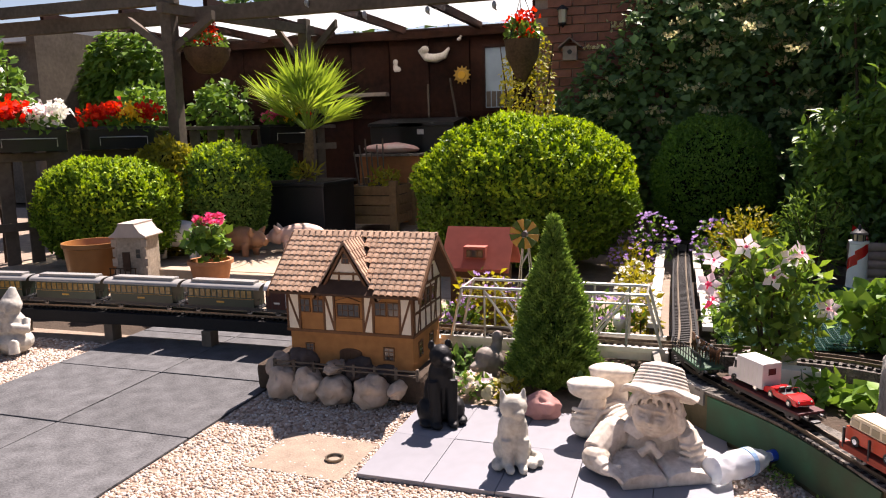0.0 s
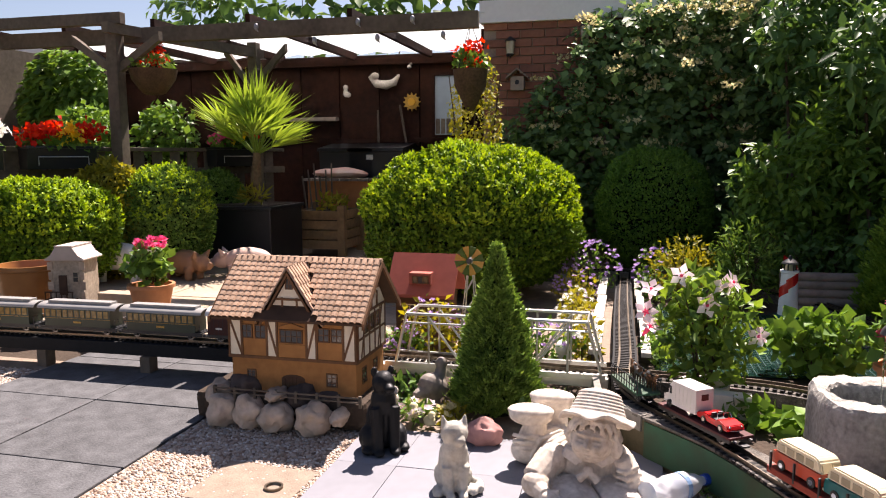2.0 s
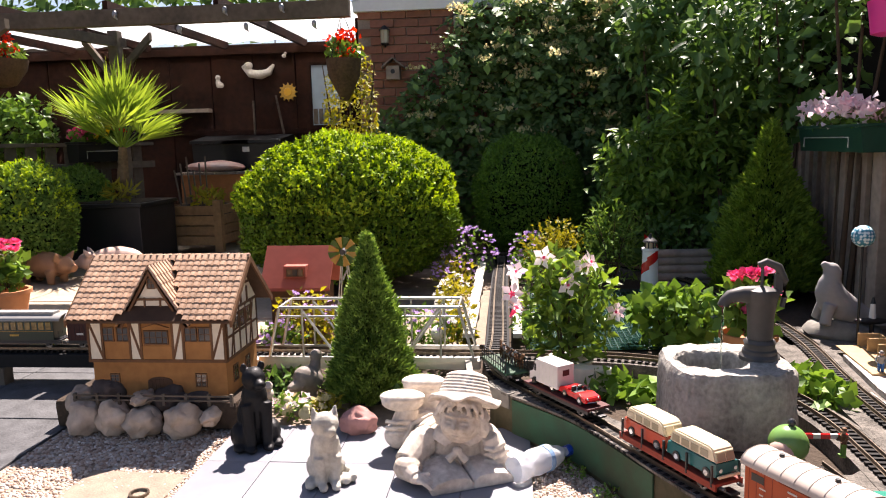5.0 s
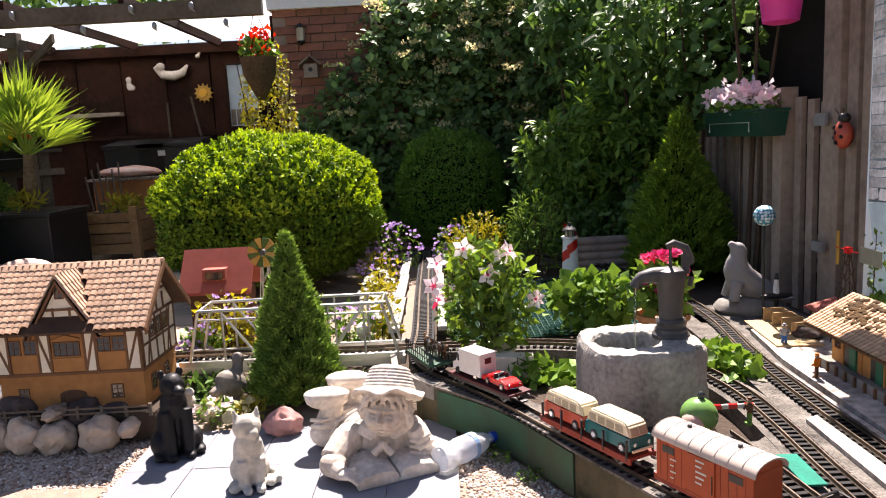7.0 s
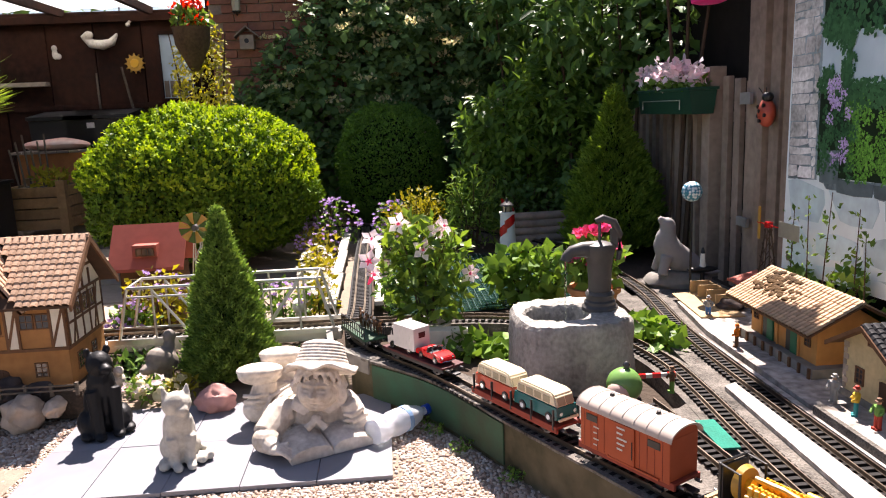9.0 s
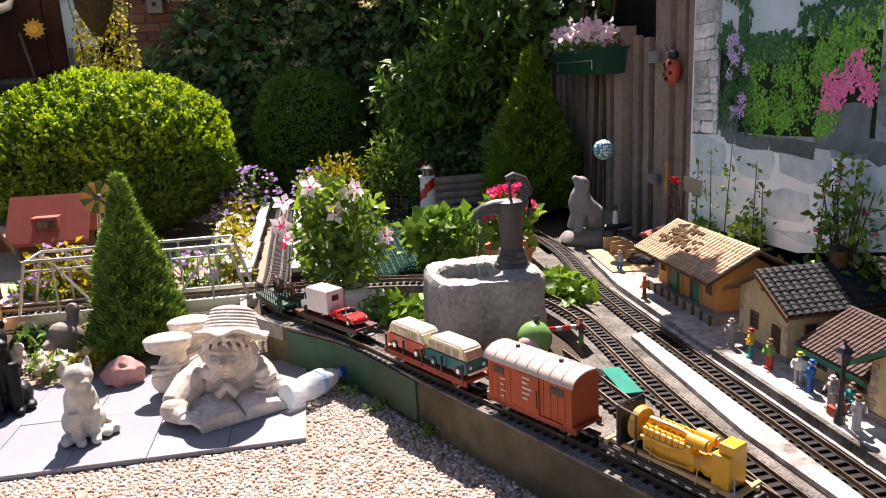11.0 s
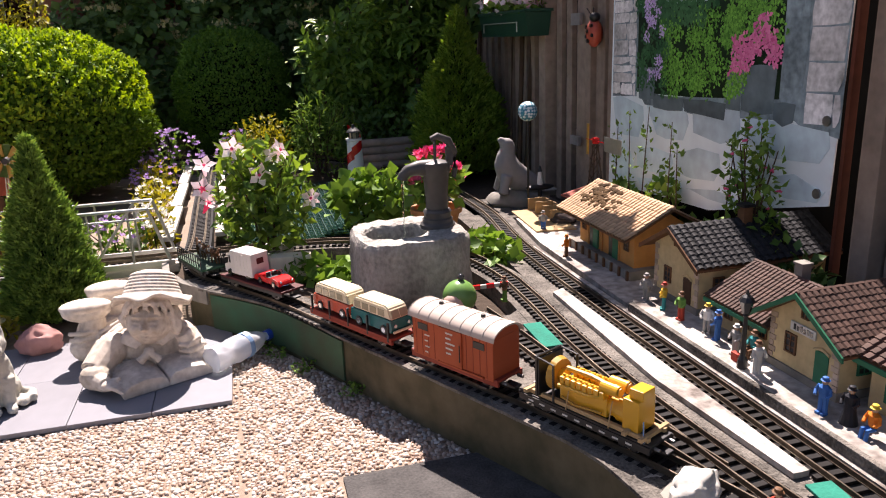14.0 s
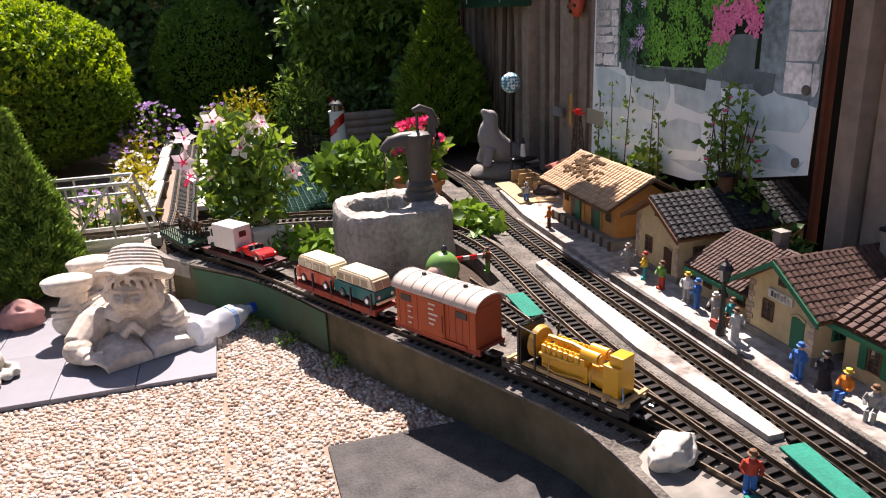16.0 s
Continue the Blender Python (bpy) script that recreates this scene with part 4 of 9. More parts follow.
def flatcar(m, l, colour, label, stakes):
    t = thing("flat_wagon", m, label, "wagon", "goods wagons")
    chassis(t, l, colour)
    for k in range(stakes):
        x = -l / 2 + 0.012 + (l - 0.024) * k / max(1, stakes - 1)
        for y in (-0.041, 0.041):
            part("stake", B().box(x - 0.0025, y - 0.0025, 0.028, x + 0.0025, y + 0.0025, 0.078, 0.0008), M["black"], t)
    return t


FA1, FA2, FBX, FGN, FHO = (0.10, 0.45), (0.35, 0.0), (0.54, -0.335), (0.70, -0.645), (-0.085, 0.75)
flatcar(line_a.pose_at(*FA1, WH), 0.32, M["maroon"], "maroon flat wagon loaded with a van and a car", 0)
flatcar(line_a.pose_at(*FA2, WH), 0.35, M["oxide"], "red flat wagon with side stakes and two small buses", 5)
DECK = WH + 0.0385


def boxcar(m):
    t = thing("box_wagon", m, "orange-red covered goods wagon with pale roof", "wagon", "goods wagons")
    l, w, z0, z1 = 0.25, 0.088, 0.032, 0.128
    chassis(t, l + 0.02, M["oxide"])
    part("body", B().box(-l / 2, -w / 2, z0, l / 2, w / 2, z1, 0.002), M["boxred"], t)
    n = 12
    arc = [(-(w / 2 + 0.006) * math.cos(math.pi * i / n), z1 + 0.026 * math.sin(math.pi * i / n)) for i in range(n + 1)]
    part("roof", B().prism([(-l / 2 - 0.008, y, z) for y, z in arc] + [(-l / 2 - 0.008, y, z - 0.003) for y, z in arc[::-1]], (l + 0.016, 0, 0)), M["roofgrey"], t, "warm grey arched roof", smooth=True)
    arc2 = [(-(w / 2) * math.cos(math.pi * i / n), z1 + 0.022 * math.sin(math.pi * i / n)) for i in range(n + 1)]
    part("gable", B().prism([(-l / 2 + 0.001, y, z) for y, z in arc2], (l - 0.002, 0, 0)), M["boxred"], t)
    for k in range(9):
        x = -l / 2 - 0.008 + (l + 0.016) * k / 8
        part("roof_seam", B().tube([(x, y, z + 0.0006) for y, z in arc], 0.0009, 5), M["roofgrey"], t)
    for x in (-0.07, 0.06):
        part("roof_vent", B().cyl((x, 0, z1 + 0.025), (x, 0, z1 + 0.032), 0.006, 0.005, 10), M["black"], t)
    for y in (-1, 1):
        part("sliding_door", B().box(-0.035, y * w / 2, z0 + 0.004, 0.035, y * (w / 2 + 0.004), z1 - 0.006, 0.001), M["boxred"], t)
        part("door_rail", B().box(-0.04, y * w / 2, z0 + 0.001, 0.1, y * (w / 2 + 0.005), z0 + 0.005), M["boxred"], t)
        part("door_handle", B().cyl((0.03, y * (w / 2 + 0.005), z0 + 0.02), (0.03, y * (w / 2 + 0.005), z0 + 0.06), 0.0012, seg=6), M["black"], t)
        for x in (-0.09, 0.085):
            part("window", B().box(x - 0.016, y * w / 2, z1 - 0.03, x + 0.016, y * (w / 2 + 0.0015), z1 - 0.014), M["black"], t)
        for k in range(5):
            part("lettering", B().box(-0.012, y * (w / 2 + 0.0045), z0 + 0.03 + 0.012 * k, 0.004 + 0.006 * (k % 3), y * (w / 2 + 0.0052), z0 + 0.034 + 0.012 * k), M["marking"], t)
            part("lettering", B().box(-0.085, y * w / 2, z0 + 0.012 + 0.014 * k, -0.075 + 0.006 * (k % 2), y * (w / 2 + 0.0008), z0 + 0.015 + 0.014 * k), M["marking"], t)
        for k in range(12):
            x = -l / 2 + 0.02 * k + 0.012
            part("plank_joint", B().box(x - 0.0006, y * w / 2, z0 + 0.003, x + 0.0006, y * (w / 2 + 0.0007), z1 - 0.003), M["oxide"], t)
        part("step", B().box(-0.11, y * (w / 2 - 0.004), 0.012, -0.085, y * (w / 2 + 0.006), 0.016), M["black"], t)
        part("step", B().box(0.085, y * (w / 2 - 0.004), 0.012, 0.11, y * (w / 2 + 0.006), 0.016), M["black"], t)
    return t


boxcar(line_a.pose_at(*FBX, WH))


def road_wheels(t, xs, w, r):
    for x in xs:
        for y in (-w, w):
            p = part("wheel", B().cyl((x, y - 0.004, r), (x, y + 0.004, r), r, seg=14), M["black"], t)
            part("hub_cap", B().cyl((x, y - 0.0047, r), (x, y + 0.0047, r), r * 0.55, seg=12), M["chrome"], p)


def minibus(m, low, label):
    t = thing("toy_minibus", m, label, "toy van", "toy vehicles on the wagons")
    l, w = 0.135, 0.027
    road_wheels(t, (-0.04, 0.042), w - 0.002, 0.0105)
    low_prof = [(-l / 2, 0.008), (l / 2 - 0.004, 0.008), (l / 2, 0.016), (l / 2 - 0.003, 0.034), (-l / 2 + 0.002, 0.034), (-l / 2 - 0.001, 0.02)]
    part("lower_body", B().prism([(x, -w, z) for x, z in low_prof], (0, 2 * w, 0)), low, t)
    up = [(-l / 2 + 0.002, 0.0342), (l / 2 - 0.003, 0.0342), (l / 2 - 0.012, 0.056), (l / 2 - 0.022, 0.0625), (-l / 2 + 0.018, 0.0625), (-l / 2 + 0.007, 0.055)]
    b = B().prism([(x, -w + 0.002, z) for x, z in up], (0, 2 * w - 0.004, 0))
    bmesh.ops.bevel(b.bm, geom=b.bm.edges[:], offset=0.003, segments=2, affect="EDGES")
    part("upper_body", b, M["creampaint"], t, "cream upper body and roof")
    for y in (-w + 0.0018, w - 0.0018):
        for k in range(4):
            x = -0.045 + 0.026 * k
            part("side_window", B().box(x - 0.010, y - 0.0008, 0.039, x + 0.010, y + 0.0008, 0.053, 0.0005), M["paleglass"], t)
    for s in (-1, 1):
        for y in (-0.011, 0.011):
            o = part("windscreen", B().box(-0.0007, y - 0.0095, -0.008, 0.0007, y + 0.0095, 0.008), M["paleglass"], t)
            o.matrix_basis = pose(s * (l / 2 - 0.006), 0, 0.045, 0, -s * 20, 0)
        part("bumper", B().box(s * (l / 2 + 0.001), -w + 0.001, 0.008, s * (l / 2 + 0.005), w - 0.001, 0.013, 0.001), M["creampaint"], t)
        for y in (-0.018, 0.018):
            part("lamp", B().cyl((s * (l / 2 - 0.001), y, 0.022), (s * (l / 2 + 0.0015), y, 0.022), 0.004, seg=10), M["chrome"], t)
    return t


_p, _a = line_a.at(line_a.s[line_a.near(*FA2)] - 0.085)
minibus(pose(_p.x, _p.y, DECK, 0, 0, _a) @ Matrix.Scale(1.22, 4), M["busred"], "toy minibus in orange-red and cream on the flat wagon")
_p, _a = line_a.at(line_a.s[line_a.near(*FA2)] + 0.087)
minibus(pose(_p.x, _p.y, DECK, 0, 0, _a) @ Matrix.Scale(1.22, 4), M["busgreen"], "toy minibus in petrol green and cream on the flat wagon")


def van(m):
    t = thing("toy_van", m, "pale grey toy delivery van on the flat wagon", "toy van", "toy vehicles on the wagons")
    road_wheels(t, (-0.045, 0.035), 0.024, 0.010)
    b = B().box(-0.035, -0.029, 0.010, 0.06, 0.029, 0.076, 0.004)
    part("body", b, M["cab"], t)
    part("bonnet", B().prism([(-0.07, -0.024, 0.01), (-0.034, -0.024, 0.01), (-0.034, -0.024, 0.066), (-0.046, -0.024, 0.064), (-0.054, -0.024, 0.036), (-0.07, -0.024, 0.03)], (0, 0.048, 0)), M["cab"], t)
    part("rear_window", B().box(0.0595, -0.011, 0.046, 0.0612, 0.011, 0.062), M["maroon"], t, "maroon square rear window")
    for y in (-0.0245, 0.0245):
        part("side_window", B().box(-0.047, y - 0.0008, 0.038, -0.036, y + 0.0008, 0.058), M["darkglass"], t)
    for k in range(5):
        part("wing_mark", B().box(-0.02 + 0.015 * k, -0.0295, 0.02, -0.018 + 0.015 * k, -0.029, 0.07), M["marking"], t)
    return t


_p, _a = line_a.at(line_a.s[line_a.near(*FA1)] - 0.065)
van(pose(_p.x, _p.y, DECK, 0, 0, _a) @ Matrix.Scale(1.15, 4))


def roadster(m):
    t = thing("toy_sports_car", m, "glossy red open toy sports car on the flat wagon", "toy car", "toy vehicles on the wagons")
    road_wheels(t, (-0.032, 0.034), 0.0215, 0.0095)
    prof = [(-0.06, 0.008), (0.06, 0.008), (0.064, 0.014), (0.058, 0.023), (0.03, 0.027), (0.018, 0.027), (0.016, 0.02), (-0.016, 0.02), (-0.018, 0.028), (-0.035, 0.028), (-0.058, 0.022), (-0.063, 0.014)]
    b = B().prism([(x, -0.024, z) for x, z in prof], (0, 0.048, 0))
    bmesh.ops.bevel(b.bm, geom=[e for e in b.bm.edges], offset=0.0018, segments=2, affect="EDGES")
    part("body", b, M["carred"], t)
    part("interior", B().box(-0.015, -0.018, 0.0205, 0.015, 0.018, 0.022), M["black"], t)
    for y in (-0.009, 0.009):
        part("seat", B().box(-0.014, y - 0.007, 0.021, -0.008, y + 0.007, 0.034, 0.002), M["black"], t)
    part("windscreen_frame", B().tube([(0.02, -0.02, 0.026), (0.013, -0.018, 0.038), (0.012, 0.0, 0.04), (0.013, 0.018, 0.038), (0.02, 0.02, 0.026)], 0.0012), M["chrome"], t)
    part("steering_wheel", B().cyl((0.01, 0.009, 0.03), (0.012, 0.009, 0.0305), 0.006, seg=12), M["black"], t)
    for s in (-1, 1):
        part("bumper", B().tube([(s * 0.06, -0.022, 0.011), (s * 0.066, 0, 0.011), (s * 0.06, 0.022, 0.011)], 0.0016), M["chrome"], t)
        for y in (-0.017, 0.017):
            part("lamp", B().ball((s * 0.059, y, 0.019), 0.0035, 8, 6), M["chrome"], t)
    return t


_p, _a = line_a.at(line_a.s[line_a.near(*FA1)] + 0.075)
roadster(pose(_p.x, _p.y, DECK, 0, 0, _a) @ Matrix.Scale(1.15, 4))


def generator(m):
    t = thing("well_wagon", m, "black low flat wagon for a heavy load", "wagon", "goods wagons")
    chassis(t, 0.36, M["black"], w=0.08)
    for y in (-0.041, 0.041):
        part("sole_bar", B().box(-0.18, y - 0.002, 0.018, 0.18, y + 0.002, 0.034), M["black"], t)
        for k in range(9):
            part("lettering", B().box(-0.15 + 0.034 * k, y - 0.003, 0.023, -0.135 + 0.034 * k, y + 0.003, 0.027), M["marking"], t)
    for x in (-0.135, -0.105, 0.105, 0.135):
        for y in (-0.0225, 0.0225):
            wheel(t, x, y, 0.012)
    g = thing("generator_set", m @ pose(0.0, 0, 0.0385), "bright yellow diesel generator set lashed to the wagon", "engine")
    for y in (-0.03, 0.03):
        part("skid", B().box(-0.16, y - 0.005, 0, 0.17, y + 0.005, 0.01, 0.001), M["woodlight"], g)
    for x in (-0.155, 0.12, 0.16):
        part("timber", B().box(x - 0.005, -0.05, 0.004, x + 0.005, 0.05, 0.013, 0.001), M["woodlight"], g)
    # radiator frame and fan
    part("radiator", B().box(-0.125, -0.042, 0.006, -0.118, 0.042, 0.098, 0.002), M["black"], g)
    for y in (-0.042, 0.042):
        part("frame_post", B().box(-0.128, y - 0.003, 0.004, -0.122, y + 0.003, 0.105, 0.001), M["black"], g)
        part("frame_post", B().box(-0.078, y - 0.002, 0.004, -0.073, y + 0.002, 0.098, 0.001), M["black"], g)
        part("frame_rail", B().cyl((-0.125, y, 0.102), (-0.075, y, 0.096), 0.0025, seg=6), M["black"], g)
    part("frame_rail", B().cyl((-0.125, -0.042, 0.103), (-0.125, 0.042, 0.103), 0.003, seg=6), M["black"], g)
    part("fan_housing", B().cyl((-0.1, 0, 0.058), (-0.086, 0, 0.058), 0.04, 0.036, 24), M["yellow2"], g)
    part("fan_hub", B().cyl((-0.087, 0, 0.058), (-0.075, 0, 0.058), 0.014, seg=12), M["yellow"], g)
    part("engine_block", B().box(-0.07, -0.026, 0.012, 0.06, 0.026, 0.055, 0.004), M["yellow"], g)
    for y in (-0.024, 0.024):
        for k in range(8):
            part("cylinder_head", B().box(-0.064 + 0.0155 * k, y - 0.01, 0.054, -0.052 + 0.0155 * k, y + 0.01, 0.072, 0.002), M["yellow"], g)
            part("bolt_cap", B().cyl((-0.058 + 0.0155 * k, y, 0.07), (-0.058 + 0.0155 * k, y, 0.077), 0.004, 0.003, 8), M["yellow"], g)
        part("exhaust_pipe", B().tube([(-0.066, y * 1.5, 0.05), (0.02, y * 1.5, 0.052), (0.055, y * 1.2, 0.06)], 0.0045, 8), M["yellow"], g)
        part("pipe", B().tube([(-0.06, y * 1.3, 0.022), (-0.02, y * 1.45, 0.016), (0.05, y * 1.3, 0.022)], 0.003, 6), M["yellow2"], g)
    part("intake_pipe", B().tube([(-0.068, 0, 0.078), (0.0, 0, 0.08), (0.045, 0, 0.074)], 0.007, 8), M["yellow"], g)
    for y in (-0.016, 0.016):
        part("air_filter", B().cyl((0.04, y, 0.078), (0.085, y, 0.078), 0.0135, seg=16), M["yellow"], g)
        part("filter_cap", B().cyl((0.085, y, 0.078), (0.089, y, 0.078), 0.010, seg=14), M["yellow2"], g)
    part("coupling", B().cyl((0.058, 0, 0.034), (0.085, 0, 0.034), 0.024, seg=18), M["yellow"], g)
    part("alternator", B().cyl((0.08, 0, 0.033), (0.125, 0, 0.033), 0.0275, seg=20), M["yellow"], g)
    part("control_box", B().box(0.103, -0.03, 0.008, 0.142, 0.03, 0.078, 0.002), M["yellow"], g)
    part("control_head", B().box(0.112, -0.021, 0.078, 0.146, 0.021, 0.1, 0.002), M["yellow"], g)
    for x in (-0.04, 0.075):
        part("lashing", B().tube([(x, -0.041, 0.0), (x, -0.03, 0.05), (x, -0.026, 0.058)], 0.0016, 5), M["woodlight"], g)
    part("chain", B().tube([(0.148, -0.02, 0.035), (0.16, -0.036, 0.01), (0.165, -0.04, 0.0)], 0.002, 5), M["chrome"], g)
    return t


generator(line_a.pose_at(*FGN, WH) @ Matrix.Scale(0.88, 4))


def horse_wagon(m):
    t = thing("livestock_wagon", m, "green flat wagon with dark rails and model horses", "wagon", "goods wagons")
    chassis(t, 0.23, M["greenpaint"])
    for y in (-0.04, 0.04):
        for k in range(11):
            part("rail_post", B().cyl((-0.11 + 0.022 * k, y, 0.036), (-0.11 + 0.022 * k, y, 0.082), 0.0018, seg=5), M["black"], t)
        for z in (0.055, 0.08):
            part("rail_bar", B().cyl((-0.112, y, z), (0.112, y, z), 0.002, seg=5), M["black"], t)
    return t


horse_wagon(line_a.pose_at(*FHO, WH))

# ---- statues and ornaments ----
M["caststone"] = mat("weathered_cast_stone", (0.72, 0.65, 0.57), 0.85, scale=60, var=0.3, bump=0.5, dist=0.002, col2=(0.4, 0.33, 0.26))
M["palestone"] = mat("pale_cast_stone", (0.55, 0.52, 0.45), 0.85, scale=60, var=0.28, bump=0.9, dist=0.003)
M["blackstone"] = mat("black_painted_stone", (0.012, 0.012, 0.013), 0.5, scale=60, var=0.3, bump=0.6, dist=0.002)
M["greystone"] = mat("smooth_grey_stone", (0.33, 0.31, 0.3), 0.7, scale=24, var=0.15, bump=0.15)
M["pigpink"] = mat("pale_pink_ceramic", (0.62, 0.42, 0.34), 0.45, scale=14, var=0.12, bump=0.1)
M["pigbrown"] = mat("brown_ceramic", (0.4, 0.2, 0.1), 0.45, scale=14, var=0.2, bump=0.1)
M["cowhide"] = mat("white_and_dark_patches", (0.7, 0.68, 0.64), 0.5, scale=16, var=0.1, bump=0.1)
M["terracotta"] = mat("terracotta", (0.5, 0.22, 0.1), 0.75, scale=26, var=0.18, bump=0.2)


def sculpt(name, b, material, m, label, category="statue", voxel=0.005, group=""):
    """A carved figure: overlapping solids fused into one skin."""
    ob = part(name, b, material, None, label)
    ob.matrix_basis = m
    r = ob.modifiers.new("fuse", "REMESH")
    r.mode, r.voxel_size, r.use_smooth_shade = "VOXEL", voxel, True
    s = ob.modifiers.new("soften", "SMOOTH")
    s.factor, s.iterations = 0.5, 2
    return tagged(ob, label, category, group)


def boy():
    """A child lying on its front with a hat and an open book, chin on one hand."""
    b = B()
    # head with modelled brow, lids, nose, lips and chin
    bmesh.ops.create_uvsphere(b.bm, u_segments=96, v_segments=64, radius=1)
    bumps = [(0, -0.1, 0.1, 0.2, 0.013), (0, -0.2, 0.15, 0.085, 0.009), (0, -0.46, 0.2, 0.055, 0.006), (0, -0.53, 0.24, 0.028, -0.007), (0, -0.6, 0.17, 0.055, 0.006), (0, -0.7, 0.2, 0.05, -0.004), (0, -0.88, 0.3, 0.15, 0.008)]
    for q in (-1, 1):
        bumps += [(q * 0.36, 0.1, 0.19, 0.13, -0.011), (q * 0.37, 0.05, 0.15, 0.055, 0.006), (q * 0.37, -0.03, 0.18, 0.03, -0.004), (q * 0.38, 0.27, 0.28, 0.06, 0.005), (q * 0.5, -0.32, 0.24, 0.26, 0.008), (q * 0.13, -0.24, 0.06, 0.05, 0.004)]
    for v in b.bm.verts:
        d = v.co.copy()
        v.co = Vector((d.x * 0.055, d.y * 0.057, d.z * 0.064))
        if d.y < 0:
            v.co.y -= 1.15 * sum(h * math.exp(-((d.x - u) / su) ** 2 - ((d.z - w) / sw) ** 2) for u, w, su, sw, h in bumps)
    for q in (-1, 1):
        b.ball((q * 0.056, 0.008, -0.004), (0.008, 0.013, 0.018))
    # waved locks from a side parting
    for k in range(15):
        f = -1.25 + 2.5 * k / 14
        x0, x1 = 0.03 * math.sin(f) + 0.006, 0.06 * math.sin(f * 1.2)
        y0, y1 = -0.045 * math.cos(f * 0.8), -0.056 * math.cos(f * 1.1)
        b.tube([(x0, y0, 0.062), (x0 * 0.5 + x1 * 0.55, y1 - 0.004, 0.056), (x1 * 0.95 + 0.006 * math.sin(3 * k), y1 - 0.003, 0.047 - 0.012 * abs(f)), (x1 * 1.08, y1 + 0.003, 0.038 - 0.03 * abs(f))], [0.008, 0.0075, 0.006, 0.003], 8)
    for q in (-1, 1):
        for k in range(5):
            b.tube([(q * 0.052, -0.012 + 0.012 * k, 0.03), (q * 0.064, -0.014 + 0.013 * k, 0.004), (q * 0.058, -0.008 + 0.013 * k, -0.02 - 0.005 * (k % 2))], [0.009, 0.01, 0.005], 8)
    # ridged hat with a drooping waved brim
    done = set(b.bm.verts)
    prof = [(0.07, -0.01), (0.107, -0.016), (0.112, -0.012), (0.108, -0.006), (0.082, 0.006)]
    for k in range(6):
        r, z = 0.077 - 0.0035 * k, 0.008 + 0.0095 * k
        prof += [(r + 0.0035, z + 0.003), (r + 0.0035, z + 0.007), (r - 0.002, z + 0.0105)]
    prof += [(0.05, 0.07), (0.03, 0.076), (0.001, 0.078)]
    b.lathe(prof, seg=64)
    hat = Matrix.Translation((0.002, 0.022, 0.058)) @ Matrix.Rotation(radians(-17), 4, "X") @ Matrix.Diagonal((0.88, 0.9, 0.98, 1)) @ Matrix.Rotation(radians(-3), 4, "Y")
    for v in [v for v in b.bm.verts if v not in done]:
        a = math.atan2(v.co.y, v.co.x)
        k = max(0.0, (v.co.xy.length - 0.085) / 0.025)
        v.co.z += k * (0.007 * math.sin(5 * a + 0.6) + 0.003 * math.sin(9 * a))
        v.co = hat @ v.co
    turn = Matrix.Translation((-0.006, 0.0, 0.162)) @ Matrix.Rotation(radians(-8), 4, "Z") @ Matrix.Rotation(radians(-9), 4, "X") @ Matrix.Rotation(radians(5), 4, "Y") @ Matrix.Diagonal((1.1, 1.1, 1.02, 1))
    for v in b.bm.verts:
        v.co = turn @ v.co
    # neck, chest and back, hips
    b.tube([(-0.008, 0.02, 0.13), (-0.02, 0.05, 0.09)], [0.032, 0.042], 14)
    b.ball((-0.025, 0.06, 0.07), (0.095, 0.075, 0.065), 20, 14).ball((-0.075, 0.13, 0.06), (0.085, 0.09, 0.058), 20, 14).ball((-0.125, 0.2, 0.055), (0.085, 0.08, 0.055), 20, 14)
    b.ball((-0.115, 0.02, 0.085), (0.045, 0.05, 0.045)).ball((0.062, 0.055, 0.085), (0.045, 0.045, 0.045))
    # arm that props the head, sleeve rings, hand and fingers at the cheek
    b.tube([(0.07, 0.05, 0.085), (0.1, 0.02, 0.04)], [0.042, 0.04], 14).ball((0.1, 0.018, 0.034), (0.044, 0.04, 0.034))
    b.tube([(0.1, 0.012, 0.045), (0.075, -0.004, 0.115)], [0.033, 0.023], 12).ball((0.062, -0.012, 0.142), (0.017, 0.022, 0.028))
    for k in range(4):
        b.tube([(0.062, -0.03 + 0.011 * k, 0.14), (0.058, -0.034 + 0.013 * k, 0.168), (0.05, -0.03 + 0.014 * k, 0.188)], [0.0075, 0.0065, 0.005], 8)
    for k in range(3):
        b.tube([(0.062, -0.022, 0.05 + 0.017 * k), (0.095 - 0.004 * k, -0.028, 0.044 + 0.019 * k), (0.13 - 0.006 * k, -0.002, 0.05 + 0.02 * k), (0.128 - 0.006 * k, 0.035, 0.05 + 0.018 * k)], [0.005, 0.0075, 0.0075, 0.004], 8)
    # lowered arm with a puffed sleeve, hand on the page edge
    b.tube([(-0.12, 0.02, 0.085), (-0.158, -0.045, 0.045)], [0.045, 0.042], 14).ball((-0.155, -0.06, 0.04), (0.042, 0.044, 0.036))
    b.tube([(-0.15, -0.075, 0.036), (-0.122, -0.115, 0.034)], [0.03, 0.02], 12).ball((-0.112, -0.122, 0.034), (0.024, 0.02, 0.014))
    for k in range(4):
        b.tube([(-0.112 + 0.004 * k, -0.136 + 0.008 * k, 0.036), (-0.092 + 0.003 * k, -0.15 + 0.01 * k, 0.032), (-0.074 + 0.002 * k, -0.158 + 0.012 * k, 0.018)], [0.007, 0.0065, 0.005], 8)
    b.tube([(-0.105, -0.108, 0.042), (-0.085, -0.112, 0.048)], [0.007, 0.005], 8)
